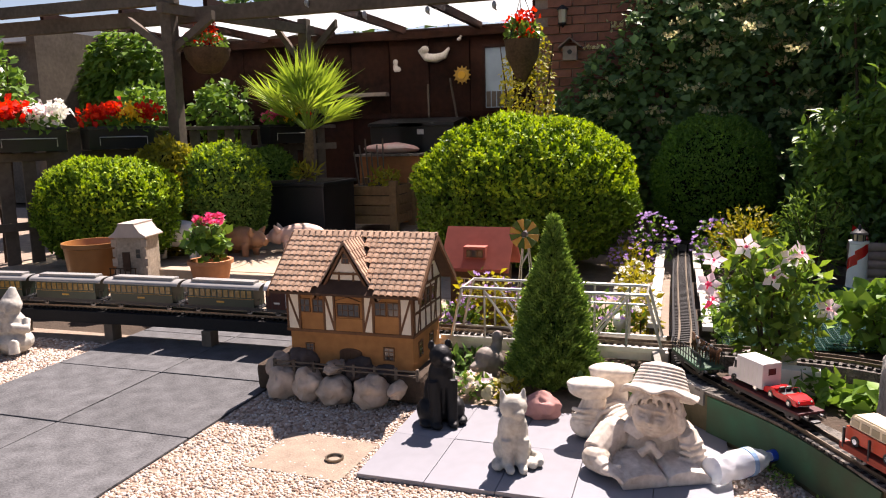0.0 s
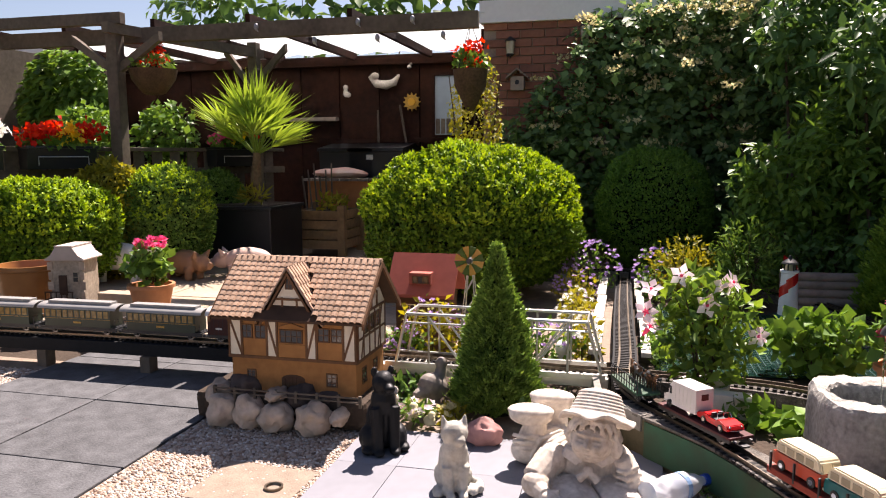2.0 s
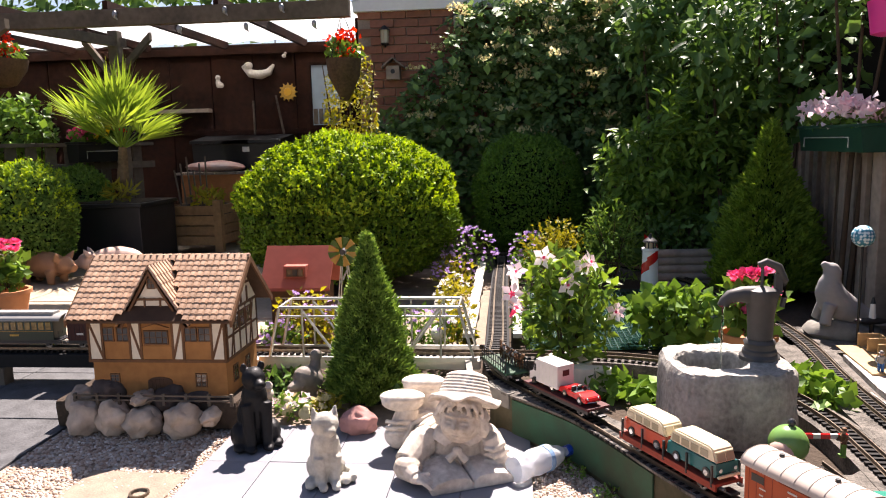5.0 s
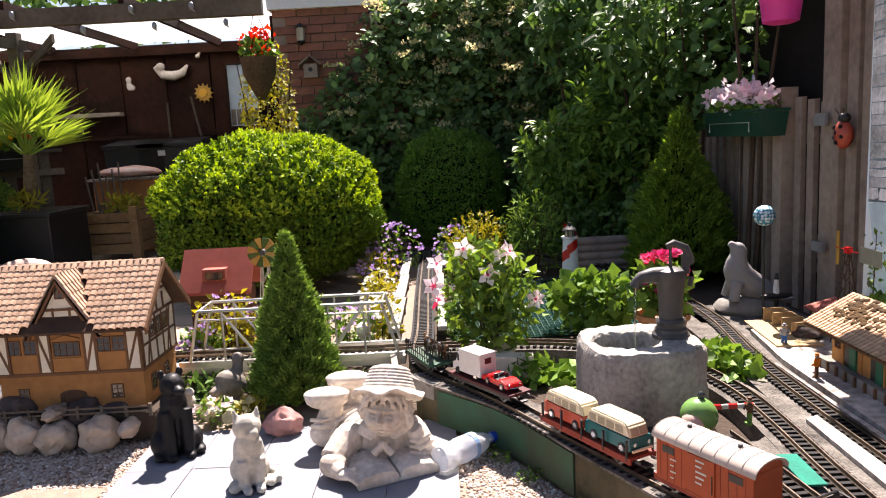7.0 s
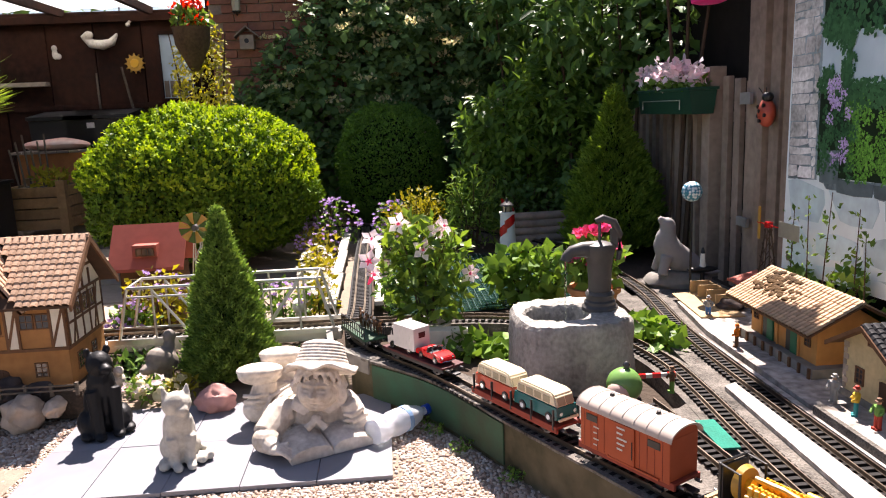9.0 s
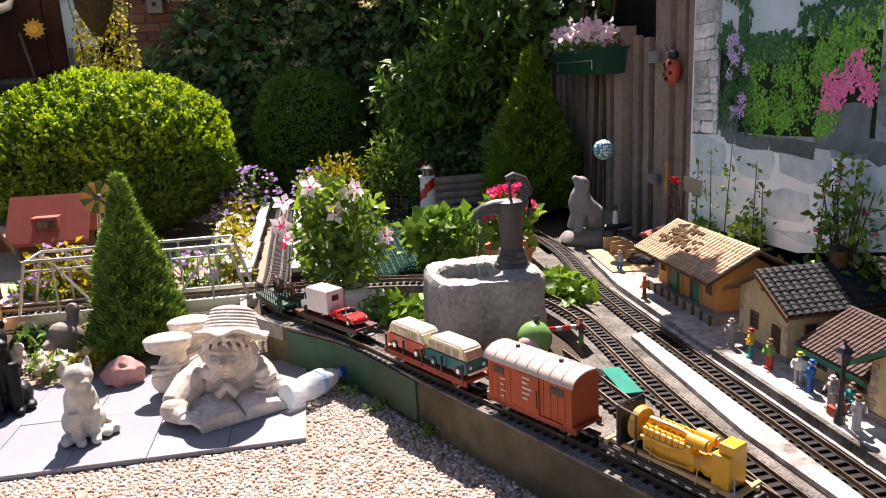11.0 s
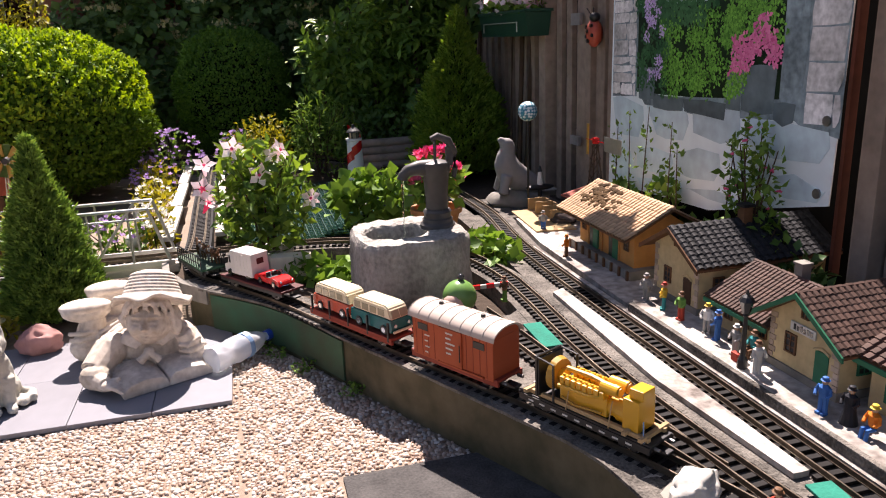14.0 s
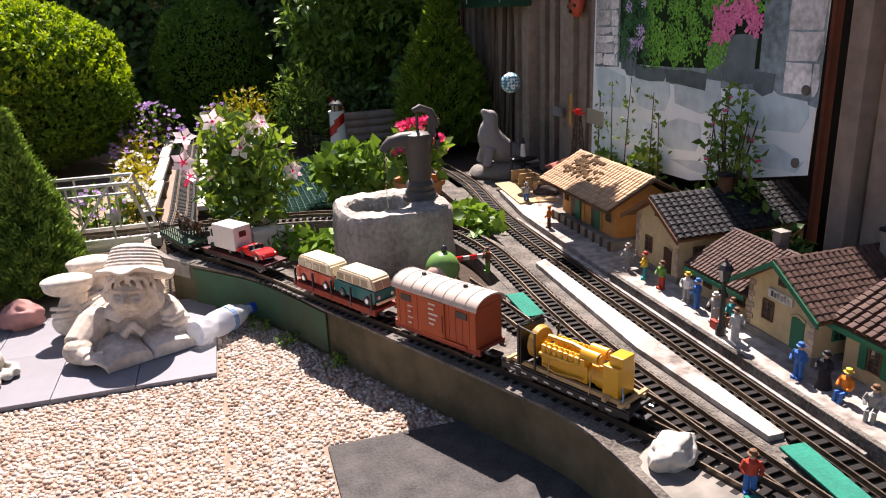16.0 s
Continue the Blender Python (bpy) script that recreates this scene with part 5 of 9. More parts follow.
    for k in range(4):
        b.tube([(-0.112 - 0.008 * k, 0.0 - 0.022 * k, 0.112 - 0.014 * k), (-0.165 - 0.004 * k, 0.012 - 0.024 * k, 0.09 - 0.013 * k), (-0.172 - 0.004 * k, 0.03 - 0.024 * k, 0.04 - 0.006 * k)], [0.004, 0.008, 0.005], 8)
    # wide collar, neckerchief knot, folds over the back
    for q in (-1, 1):
        b.prism([(-0.012 + q * 0.004, -0.038, 0.112), (-0.012 + q * 0.066, -0.004, 0.128), (-0.012 + q * 0.078, -0.008, 0.106), (-0.012 + q * 0.036, -0.036, 0.09)], (0, 0.016, 0.008))
    b.ball((-0.012, -0.046, 0.088), (0.016, 0.013, 0.012)).tube([(-0.012, -0.05, 0.086), (-0.04, -0.056, 0.062)], [0.009, 0.013], 8).tube([(-0.012, -0.05, 0.086), (0.014, -0.054, 0.06)], [0.009, 0.013], 8)
    for k in range(6):
        x, y = -0.05 - 0.02 * k, 0.08 + 0.026 * k
        b.tube([(x - 0.085, y - 0.05, 0.03), (x - 0.055, y - 0.03, 0.095), (x, y, 0.127 - 0.004 * k), (x + 0.05, y + 0.035, 0.1)], [0.004, 0.0075, 0.006, 0.003], 8)
    # trouser legs bent up at the knee, thick-soled shoes
    for kx, ky, bx, by, bz in ((-0.21, 0.165, -0.2, 0.165, 0.16), (-0.14, 0.275, -0.145, 0.265, 0.178)):
        b.tube([(-0.12, 0.2, 0.055), (kx, ky, 0.045)], [0.058, 0.05], 14).ball((kx, ky, 0.045), (0.052, 0.05, 0.045))
        b.tube([(kx, ky, 0.05), (bx + 0.02, by, bz - 0.02)], [0.044, 0.034], 14)
        for k in range(3):
            b.tube([(kx - 0.04, ky - 0.03, 0.06 + 0.02 * k), (kx, ky - 0.047, 0.066 + 0.018 * k), (kx + 0.04, ky - 0.03, 0.06 + 0.02 * k)], 0.0065, 8)
        b.ball((bx, by, bz - 0.006), (0.068, 0.042, 0.03), 24, 14).ball((bx - 0.03, by, bz), (0.038, 0.043, 0.027), 20, 12).ball((bx + 0.035, by, bz + 0.002), (0.032, 0.036, 0.025), 20, 12)
        b.ball((bx, by, bz + 0.01), (0.073, 0.045, 0.02), 24, 12)
    # open book with curved pages
    done = set(b.bm.verts)
    b.prism([(-0.122, 0, 0.0), (-0.124, 0, 0.02), (-0.1, 0, 0.034), (-0.06, 0, 0.041), (-0.02, 0, 0.036), (-0.003, 0, 0.024), (-0.003, 0, 0.0)], (0, 0.13, 0.016))
    b.prism([(0.003, 0, 0.0), (0.003, 0, 0.024), (0.02, 0, 0.036), (0.06, 0, 0.04), (0.1, 0, 0.032), (0.122, 0, 0.016), (0.12, 0, 0.0)], (0, 0.13, 0.016))
    b.box(-0.12, 0.004, 0.0, 0.12, 0.128, 0.012)
    page = Matrix.Translation((0.036, -0.107, 0.0)) @ Matrix.Rotation(radians(24), 4, "Z")
    for v in [v for v in b.bm.verts if v not in done]:
        v.co = page @ v.co
    b.box(-0.09, -0.01, 0.0, 0.08, 0.09, 0.05)
    b.prism([(-0.1, 0.08, 0), (0.03, 0.08, 0), (-0.1, 0.27, 0), (-0.2, 0.17, 0)], (0, 0, 0.045))
    ob = sculpt("boy_statue", b, M["caststone"], pose(-0.2, 0.25, 0.009), "cast stone lying figure in a straw hat with a book", voxel=0.0024)
    ob.modifiers["soften"].iterations = 1


def cat():
    b = B()
    b.ball((0, 0.0, 0.175), (0.04, 0.038, 0.036), 16, 12).ball((0.01, -0.036, 0.165), (0.018, 0.014, 0.013))
    for s in (-1, 1):
        b.cyl((s * 0.026, 0.006, 0.195), (s * 0.032, 0.01, 0.226), 0.014, 0.003, 8)
        b.ball((s * 0.018, -0.05, 0.012), (0.014, 0.026, 0.012)).ball((s * 0.05, -0.02, 0.014), (0.016, 0.03, 0.014))
        b.tube([(s * 0.018, -0.03, 0.01), (s * 0.022, -0.022, 0.09)], [0.015, 0.02], 8)
    b.ball((0, 0.01, 0.09), (0.045, 0.048, 0.075)).ball((0, 0.025, 0.045), (0.056, 0.055, 0.05)).ball((0, -0.01, 0.13), (0.036, 0.034, 0.04))
    b.tube([(0.04, 0.05, 0.02), (0.075, 0.01, 0.018), (0.07, -0.03, 0.015)], 0.012, 8)
    b.rough(0.003, 60)
    sculpt("cat_statue", b, M["palestone"], pose(-0.585, 0.165, 0.009, 0, 0, 22), "small pale stone cat figure sitting on the tiles", voxel=0.004)


def bear():
    b = B()
    b.ball((0, -0.005, 0.225), (0.038, 0.042, 0.04), 16, 12).ball((0.01, -0.045, 0.215), (0.02, 0.022, 0.017))
    for s in (-1, 1):
        b.ball((s * 0.028, 0.008, 0.262), (0.012, 0.008, 0.016))
        b.tube([(s * 0.028, -0.02, 0.15), (s * 0.026, -0.045, 0.02)], [0.024, 0.018], 8).ball((s * 0.026, -0.055, 0.012), (0.018, 0.026, 0.012))
        b.ball((s * 0.05, 0.01, 0.04), (0.03, 0.05, 0.042)).ball((s * 0.06, -0.03, 0.014), (0.02, 0.03, 0.014))
    b.ball((0, 0.0, 0.16), (0.042, 0.042, 0.06)).ball((0, 0.02, 0.09), (0.055, 0.055, 0.085)).ball((0, 0.03, 0.04), (0.065, 0.06, 0.045))
    b.rough(0.002, 70)
    sculpt("bear_statue", b, M["blackstone"], pose(-0.88, 0.415, 0.009, 0, 0, 30), "black seated animal figure on the tiles", voxel=0.0042)


boy(), cat(), bear()


def seal():
    b = B()
    path = [(0.25, 0.022, 0.02), (0.2, 0.045, 0.042), (0.14, 0.066, 0.066), (0.09, 0.078, 0.09), (0.045, 0.08, 0.125), (0.025, 0.072, 0.165), (0.022, 0.058, 0.205), (0.03, 0.046, 0.24), (0.034, 0.044, 0.268), (0.026, 0.041, 0.288)]
    for p, q in zip(path, path[1:]):
        for f in (0, 0.33, 0.67):
            x, r, z = (u + (w - u) * f for u, w in zip(p, q))
            b.ball((x, 0, z), (r, r * 0.9, r), 16, 10)
    b.tube([(0.018, 0, 0.292), (-0.006, 0, 0.312), (-0.018, 0, 0.322)], [0.03, 0.02, 0.013], 12)
    for s in (-1, 1):
        b.tube([(0.015, s * 0.055, 0.11), (-0.005, s * 0.075, 0.05), (-0.012, s * 0.085, 0.012)], [0.034, 0.028, 0.03], 10)
        b.ball((0.27, s * 0.035, 0.015), (0.05, 0.022, 0.012))
    sculpt("seal_statue", b, M["greystone"], pose(1.24, 1.36, 0.18, 0, 0, -8) @ Matrix.Scale(0.8, 4), "smooth grey seal figure on a flat stone base", voxel=0.006)
    solid("flat_stone", B().ball((0.1, 0, 0), (0.16, 0.1, 0.05), 16, 8).rough(0.012, 14), M["concrete"], pose(1.215, 1.36, 0.15), "flat rough stone under the seal", "stone", smooth=True)


seal()
bp = thing("ball_on_pole", pose(1.285, 1.15, ZT + 0.02), "blue and white dotted ball on a thin dark pole", "ornament")
part("pole", B().cyl((0, 0, 0), (0, 0, 0.4), 0.005, seg=8), M["black"], bp)
M["balldots"] = bpy.data.materials.new("dotted_ball")
M["balldots"].use_nodes = True
_n = M["balldots"].node_tree
_v, _r, _c = _n.nodes.new("ShaderNodeTexVoronoi"), _n.nodes.new("ShaderNodeValToRGB"), _n.nodes.new("ShaderNodeTexCoord")
_v.inputs["Scale"].default_value = 75
_v.inputs["Randomness"].default_value = 0.35
_r.color_ramp.elements[0].position, _r.color_ramp.elements[0].color = 0.42, (0.6, 0.72, 0.75, 1)
_r.color_ramp.elements[1].position, _r.color_ramp.elements[1].color = 0.5, (0.02, 0.2, 0.3, 1)
_n.links.new(_c.outputs["Object"], _v.inputs["Vector"])
_n.links.new(_v.outputs["Distance"], _r.inputs[0])
_n.links.new(_r.outputs[0], _n.nodes["Principled BSDF"].inputs["Base Color"])
part("ball", B().ball((0, 0, 0.425), 0.042, 24, 16), M["balldots"], bp, "turquoise ball with white dots", smooth=True)

# garden animals on the terrace
def pig(m, material, label):
    b = B()
    b.ball((0, 0, 0.13), (0.19, 0.095, 0.095), 18, 12).ball((-0.19, 0, 0.13), (0.07, 0.06, 0.065)).cyl((-0.23, 0, 0.12), (-0.28, 0, 0.11), 0.034, 0.03, 12)
    for s in (-1, 1):
        b.cyl((-0.17, s * 0.05, 0.17), (-0.2, s * 0.075, 0.225), 0.03, 0.008, 8)
        for x in (-0.11, 0.12):
            b.cyl((x, s * 0.055, 0), (x, s * 0.055, 0.1), 0.026, 0.034, 8)
    sculpt("pig_statue", b, material, m, label, voxel=0.009, group="garden animals")


pig(pose(-2.92, 3.25, GZ, 0, 0, 20), M["pigpink"], "pale pink garden pig figure on the terrace")
pig(pose(-3.34, 3.05, GZ, 0, 0, 165), M["pigbrown"], "brown garden pig figure on the terrace")
b = B().ball((0, 0, 0.2), (0.22, 0.1, 0.1), 18, 12).ball((0.26, 0, 0.25), (0.08, 0.05, 0.06)).cyl((0.15, 0, 0.2), (0.25, 0, 0.26), 0.07, 0.05)
for s in (-1, 1):
    b.cyl((0.24, s * 0.05, 0.29), (0.23, s * 0.09, 0.3), 0.02, 0.008, 8)
    for x in (-0.14, 0.14):
        b.cyl((x, s * 0.05, 0), (x, s * 0.05, 0.16), 0.025, 0.032, 8)
sculpt("cow_statue", b, M["cowhide"], pose(-3.68, 2.75, GZ, 0, 0, 10), "white and brown garden cow figure on the terrace", voxel=0.009, group="garden animals")
b = B().ball((0, 0, 0.05), (0.09, 0.085, 0.06)).ball((0, 0, 0.12), (0.07, 0.06, 0.08)).ball((0.01, -0.01, 0.215), (0.048, 0.048, 0.045)).cyl((0.01, 0, 0.225), (0.02, 0.01, 0.3), 0.05, 0.012, 12)
b.ball((0.015, -0.05, 0.2), (0.012, 0.014, 0.012)).ball((0.0, -0.035, 0.17), (0.035, 0.025, 0.035))
for s in (-1, 1):
    b.tube([(s * 0.065, 0, 0.15), (s * 0.08, -0.03, 0.11), (s * 0.02, -0.065, 0.13)], 0.022, 8).tube([(s * 0.03, -0.02, 0.05), (s * 0.04, -0.09, 0.06), (s * 0.045, -0.1, 0.015)], 0.024, 8)
sculpt("gnome_statue", b, M["palestone"], pose(-3.03, 0.72, 0, 0, 0, 25), "weathered pale stone gnome sitting by the track", voxel=0.005)
# pottery ducks, small figures by the conifer
M["duckgrey"] = mat("grey_brown_feathers", (0.3, 0.26, 0.22), 0.6, scale=40, var=0.3)
b = B().ball((0, 0, 0.07), (0.045, 0.07, 0.05), rot=Matrix.Rotation(0.5, 4, "X")).ball((0, -0.045, 0.15), (0.022, 0.026, 0.024)).tube([(0, -0.035, 0.09), (0, -0.045, 0.15)], [0.026, 0.017], 8).cyl((0, -0.065, 0.15), (0, -0.095, 0.145), 0.009, 0.004, 8).cyl((0, 0.05, 0.06), (0, 0.1, 0.06), 0.03, 0.01, 8).cyl((0, 0, 0), (0, 0, 0.05), 0.03, 0.025, 8)
sculpt("duck_statue", b, M["duckgrey"], pose(-0.82, 0.82, 0.03, 0, 0, 150), "grey-brown duck figure with a dark head", voxel=0.004)
M["paleyellow"] = mat("pale_yellow_ceramic", (0.62, 0.55, 0.32), 0.5, scale=30, var=0.15)
for x, y, s, mm in ((-0.86, 0.66, 1.0, "paleyellow"), (-0.78, 0.62, 0.8, "paleyellow"), (-0.98, 0.8, 1.1, "caststone")):
    b = B().ball((0, 0, 0.025), (0.026, 0.034, 0.026)).ball((0, -0.025, 0.058), (0.017, 0.018, 0.017)).cyl((0, -0.04, 0.057), (0, -0.055, 0.055), 0.006, 0.002, 6)
    sculpt("bird_statue", b, M[mm], pose(x, y, 0.02, 0, 0, 40) @ Matrix.Scale(s, 4), "small pale bird figure among the flowers", voxel=0.003, group="small bird figures")

# ---- stones ----
M["boulder"] = mat("buff_and_pink_boulder", (0.58, 0.45, 0.34), 0.85, scale=26, var=0.35, bump=0.7, dist=0.004, rand=0.22)
M["darkrock"] = mat("dark_brown_rock", (0.1, 0.075, 0.065), 0.9, scale=26, var=0.35, bump=0.8, dist=0.004)
M["pinkrock"] = mat("pink_granite", (0.5, 0.26, 0.23), 0.75, scale=26, var=0.25, bump=0.6, dist=0.003)
M["whiterock"] = mat("white_quartz_rock", (0.55, 0.53, 0.48), 0.7, scale=40, var=0.25, bump=0.8, dist=0.004)


def rock(x, y, z, r, material, label, seed, group="stones under the model house", rz=0):
    b = B()
    bmesh.ops.create_icosphere(b.bm, subdivisions=4, radius=1)
    for v in b.bm.verts:
        p = v.co.copy()
        n = noise.noise(p * 1.6 + Vector((seed * 7.1, seed, 0))) * 0.3 + noise.noise(p * 4 + Vector((seed, 0, 3))) * 0.1 + noise.noise(p * 11 + Vector((seed, 2, 3))) * 0.03
        v.co = Vector((p.x * r[0], p.y * r[1], p.z * r[2])) * (1 + n)
    return solid("stone", b, material, pose(x, y, z, 0, 0, rz), label, "stone", group, smooth=True)


for k, (x, z, rx, rz_, mm, dy) in enumerate(((-1.575, 0.09, 0.045, 0.05, "boulder", 0.06), (-1.535, 0.045, 0.055, 0.062, "boulder", 0.0), (-1.425, 0.05, 0.055, 0.06, "boulder", 0.0), (-1.315, 0.045, 0.066, 0.054, "boulder", -0.02), (-1.172, 0.05, 0.06, 0.06, "boulder", -0.02), (-1.085, 0.055, 0.03, 0.032, "boulder", 0.02), (-1.33, 0.115, 0.034, 0.024, "boulder", 0.03), (-1.48, 0.12, 0.06, 0.055, "darkrock", 0.09), (-1.25, 0.1, 0.06, 0.045, "darkrock", 0.07), (-1.06, 0.04, 0.055, 0.05, "darkrock", 0.09), (-1.15, 0.1, 0.05, 0.03, "darkrock", 0.09))):
    rock(x, 0.53 + dy, z, (rx, 0.06, rz_), M[mm], "rounded boulder in the low stone edging" if mm == "boulder" else "dark brown rock in the low stone edging", k + 1)
rock(-0.575, 0.54, 0.045, (0.06, 0.045, 0.05), M["pinkrock"], "pink granite stone on the tiles", 20, "loose stones")
rock(0.765, -0.905, 0.16, (0.05, 0.035, 0.032), M["whiterock"], "rough white stone on the wall end", 21, "loose stones", 30)
rock(1.32, 0.86, 0.165, (0.05, 0.05, 0.025), M["darkrock"], "brown stone beside the timber bays", 22, "loose stones")
for k, (x, y, s) in enumerate(((0.9, 1.9, 0.08), (0.62, 1.75, 0.05), (-0.15, 0.75, 0.03), (-0.55, 3.4, 0.06), (-0.3, 3.45, 0.05), (0.95, 1.55, 0.07))):
    rock(x, y, 0.09, (s, s * 0.8, s * 0.6), M["greystone"], "grey stone at the pond edge", 30 + k, "pond stones")
solid("house_bank", B().box(-1.66, 0.56, 0, -1.0, 1.0, 0.1, 0.02).rough(0.006, 12), M["soil"], pose(0, 0, 0), "low earth bank under the model house", "ground", kind="structure")


# ---- model house ----
M["timber"] = mat("brown_timber_beam", (0.17, 0.085, 0.042), 0.75, scale=50, var=0.25, rand=0.1)
M["plaster"] = mat("cream_plaster", (0.78, 0.7, 0.55), 0.8, scale=40, var=0.12)
M["ochre"] = mat("orange_brown_plaster", (0.4, 0.19, 0.065), 0.8, scale=30, var=0.25)
M["rooftile"] = mat("faded_terracotta_tile", (0.56, 0.37, 0.25), 0.8, scale=60, var=0.3, rand=0.22)
M["darkwood"] = mat("dark_wood", (0.09, 0.05, 0.03), 0.7, scale=40, var=0.25)


def roof_tiles(parent, o, u, v, nu, nv, material, keep=lambda i, j: True, joined=False, over=1.25, curve=0.35, name="roof_tile"):
    """Rows of curved tiles on a slope: origin at the eave, u along it, v up the slope."""
    o, u, v = Vector(o), Vector(u), Vector(v)
    du, dv = u / nu, v / nv
    n = u.cross(v).normalized()
    a, h = du.length, dv.length * over
    b = B()
    pr = [(-0.5 * a, 0), (-0.3 * a, curve * a * 0.8), (0, curve * a), (0.3 * a, curve * a * 0.8), (0.5 * a, 0)]
    low = [b.bm.verts.new((x, 0, z + 0.12 * a)) for x, z in pr]
    top = [b.bm.verts.new((x, h, z)) for x, z in pr]
    und = [b.bm.verts.new((x * 0.86, 0.0, z + 0.12 * a - 0.14 * a)) for x, z in pr]
    for k in range(4):
        b.bm.faces.new((low[k], low[k + 1], top[k + 1], top[k]))
        b.bm.faces.new((und[k], und[k + 1], low[k + 1], low[k]))
    me = mesh_of(b, True, name)
    me.materials.append(material)
    rot = Matrix((du.normalized(), dv.normalized(), n)).transposed().to_4x4()
    for j in range(nv):
        for i in range(nu):
            if keep((i + 0.5) / nu, (j + 0.5) / nv):
                t = part(name, me, None, parent)
                w = 0.04 * a * math.sin(i * 12.9 + j * 7.7)
                t.matrix_basis = Matrix.Translation(o + du * (i + 0.5) + dv * j + n * (0.001 + abs(w))) @ rot


def window(parent, x, y, z, w, h, m_frame, panes=(2, 2), axis="y", face=-1, glass="darkglass"):
    """A small framed window with bars on a wall that faces -y or along x."""
    t = 0.004 if w > 0.03 else 0.003

    def bx(a0, a1, z0, z1, d0, d1):
        b = B()
        if axis == "y":
            return b.box(x + a0, y + face * d1, z + z0, x + a1, y + face * d0, z + z1)
        return b.box(x + face * d1, y + a0, z + z0, x + face * d0, y + a1, z + z1)

    wo = part("window", bx(-w / 2 + t * 0.5, w / 2 - t * 0.5, t * 0.5, h - t * 0.5, 0.0, 0.0018), M[glass], parent)
    for a0, a1, z0, z1 in ((-w / 2, -w / 2 + t, 0, h), (w / 2 - t, w / 2, 0, h), (-w / 2 + t, w / 2 - t, 0, t), (-w / 2 + t, w / 2 - t, h - t, h)):
        part("frame_bar", bx(a0, a1, z0, z1, 0, 0.004), m_frame, wo)
    for k in range(1, panes[0]):
        xx = -w / 2 + w * k / panes[0]
        part("glazing_bar", bx(xx - 0.0012, xx + 0.0012, t, h - t, 0, 0.0033), m_frame, wo)
    for k in range(1, panes[1]):
        zz = h * k / panes[1]
        part("glazing_bar", bx(-w / 2 + t, w / 2 - t, zz - 0.0012, zz + 0.0012, 0, 0.003), m_frame, wo)
    return wo


def timber_house():
    t = thing("model_house", pose(-1.285, 0.6, 0.1), "half-timbered model house with tiled roof on the stones", "model house")
    X, Z1, Z2, D = 0.242, 0.135, 0.255, 0.3
    part("lower_wall", B().box(-X, 0, 0, X, D, Z1), M["ochre"], t, "orange-brown plastered lower wall")
    part("upper_wall", B().box(-X - 0.006, -0.008, Z1, X + 0.006, D + 0.008, 0.3), M["ochre"], t)
    part("sill_beam", B().box(-X - 0.009, -0.012, Z1 - 0.004, X + 0.009, -0.008, Z1 + 0.006), M["timber"], t)
    part("sill_beam", B().box(X + 0.006, -0.012, Z1 - 0.004, X + 0.01, D + 0.01, Z1 + 0.006), M["timber"], t)
    yb = -0.008
    # white panels with braces
    for x0, x1, lean in ((-0.245, -0.195, 1), (-0.095, -0.055, 1), (0.06, 0.098, -1), (0.2, 0.246, -1)):
        part("plaster_panel", B().box(x0, yb - 0.002, Z1 + 0.008, x1, yb, 0.285), M["plaster"], t, "cream plaster panel")
        for x in (x0, x1):
            part("post", B().box(x - 0.004, yb - 0.005, Z1 + 0.006, x + 0.004, yb, 0.285), M["timber"], t)
        a, c = (x0, x1) if lean > 0 else (x1, x0)
        part("brace", B().prism([(a - 0.004, yb - 0.0045, 0.285), (a + 0.004, yb - 0.0045, 0.285), (c + 0.004, yb - 0.0045, Z1 + 0.008), (c - 0.004, yb - 0.0045, Z1 + 0.008)], (0, 0.0042, 0)), M["timber"], t)
    for x in (-0.175, -0.12, 0.125, 0.175):
        window(t, x, yb, 0.205, 0.046, 0.052, M["timber"], (2, 2))
    window(t, 0.0, yb, 0.195, 0.09, 0.05, M["timber"], (4, 2))
    part("panel", B().box(-0.05, yb - 0.0035, Z1 + 0.008, 0.055, yb, 0.19), M["ochre"], t)
    for sx in (-1, 1):
        part("brace", B().prism([(-0.05 * sx, yb - 0.0042, 0.255), (-0.042 * sx, yb - 0.0042, 0.255), (0.054 * sx, yb - 0.0042, 0.285), (0.046 * sx, yb - 0.0042, 0.285)], (0, 0.004, 0)), M["timber"], t)
    # ground floor door and windows
    arc = [(0.045 * math.cos(math.pi * k / 10), 0.06 + 0.016 * math.sin(math.pi * k / 10)) for k in range(11)]
    part("door", B().prism([(0.045, -0.003, 0.0)] + [(x, -0.003, z) for x, z in arc] + [(-0.045, -0.003, 0.0)], (0, 0.0028, 0)), M["darkwood"], t, "arched dark wooden barn door")
    for k in range(6):
        part("door_board", B().box(-0.042 + 0.0145 * k, -0.0045, 0.001, -0.03 + 0.0145 * k, -0.003, 0.062 + 0.006 * math.sin(math.pi * (k + 0.5) / 6)), M["darkwood"], t)
    window(t, -0.165, 0, 0.045, 0.036, 0.042, M["timber"], (2, 3))
    window(t, 0.15, 0, 0.04, 0.042, 0.05, M["timber"], (2, 3))
    # gable end facing +x
    xe = X + 0.006
    part("gable_wall", B().prism([(X - 0.02, -0.008, 0.3), (X - 0.02, D + 0.008, 0.3), (X - 0.02, D / 2, 0.468)], (0.026, 0, 0)), M["plaster"], t, "cream gable wall")
    part("gable_wall", B().prism([(-X - 0.006, -0.008, 0.3), (-X - 0.006, D + 0.008, 0.3), (-X - 0.006, D / 2, 0.468)], (0.026, 0, 0)), M["plaster"], t, "cream gable wall")
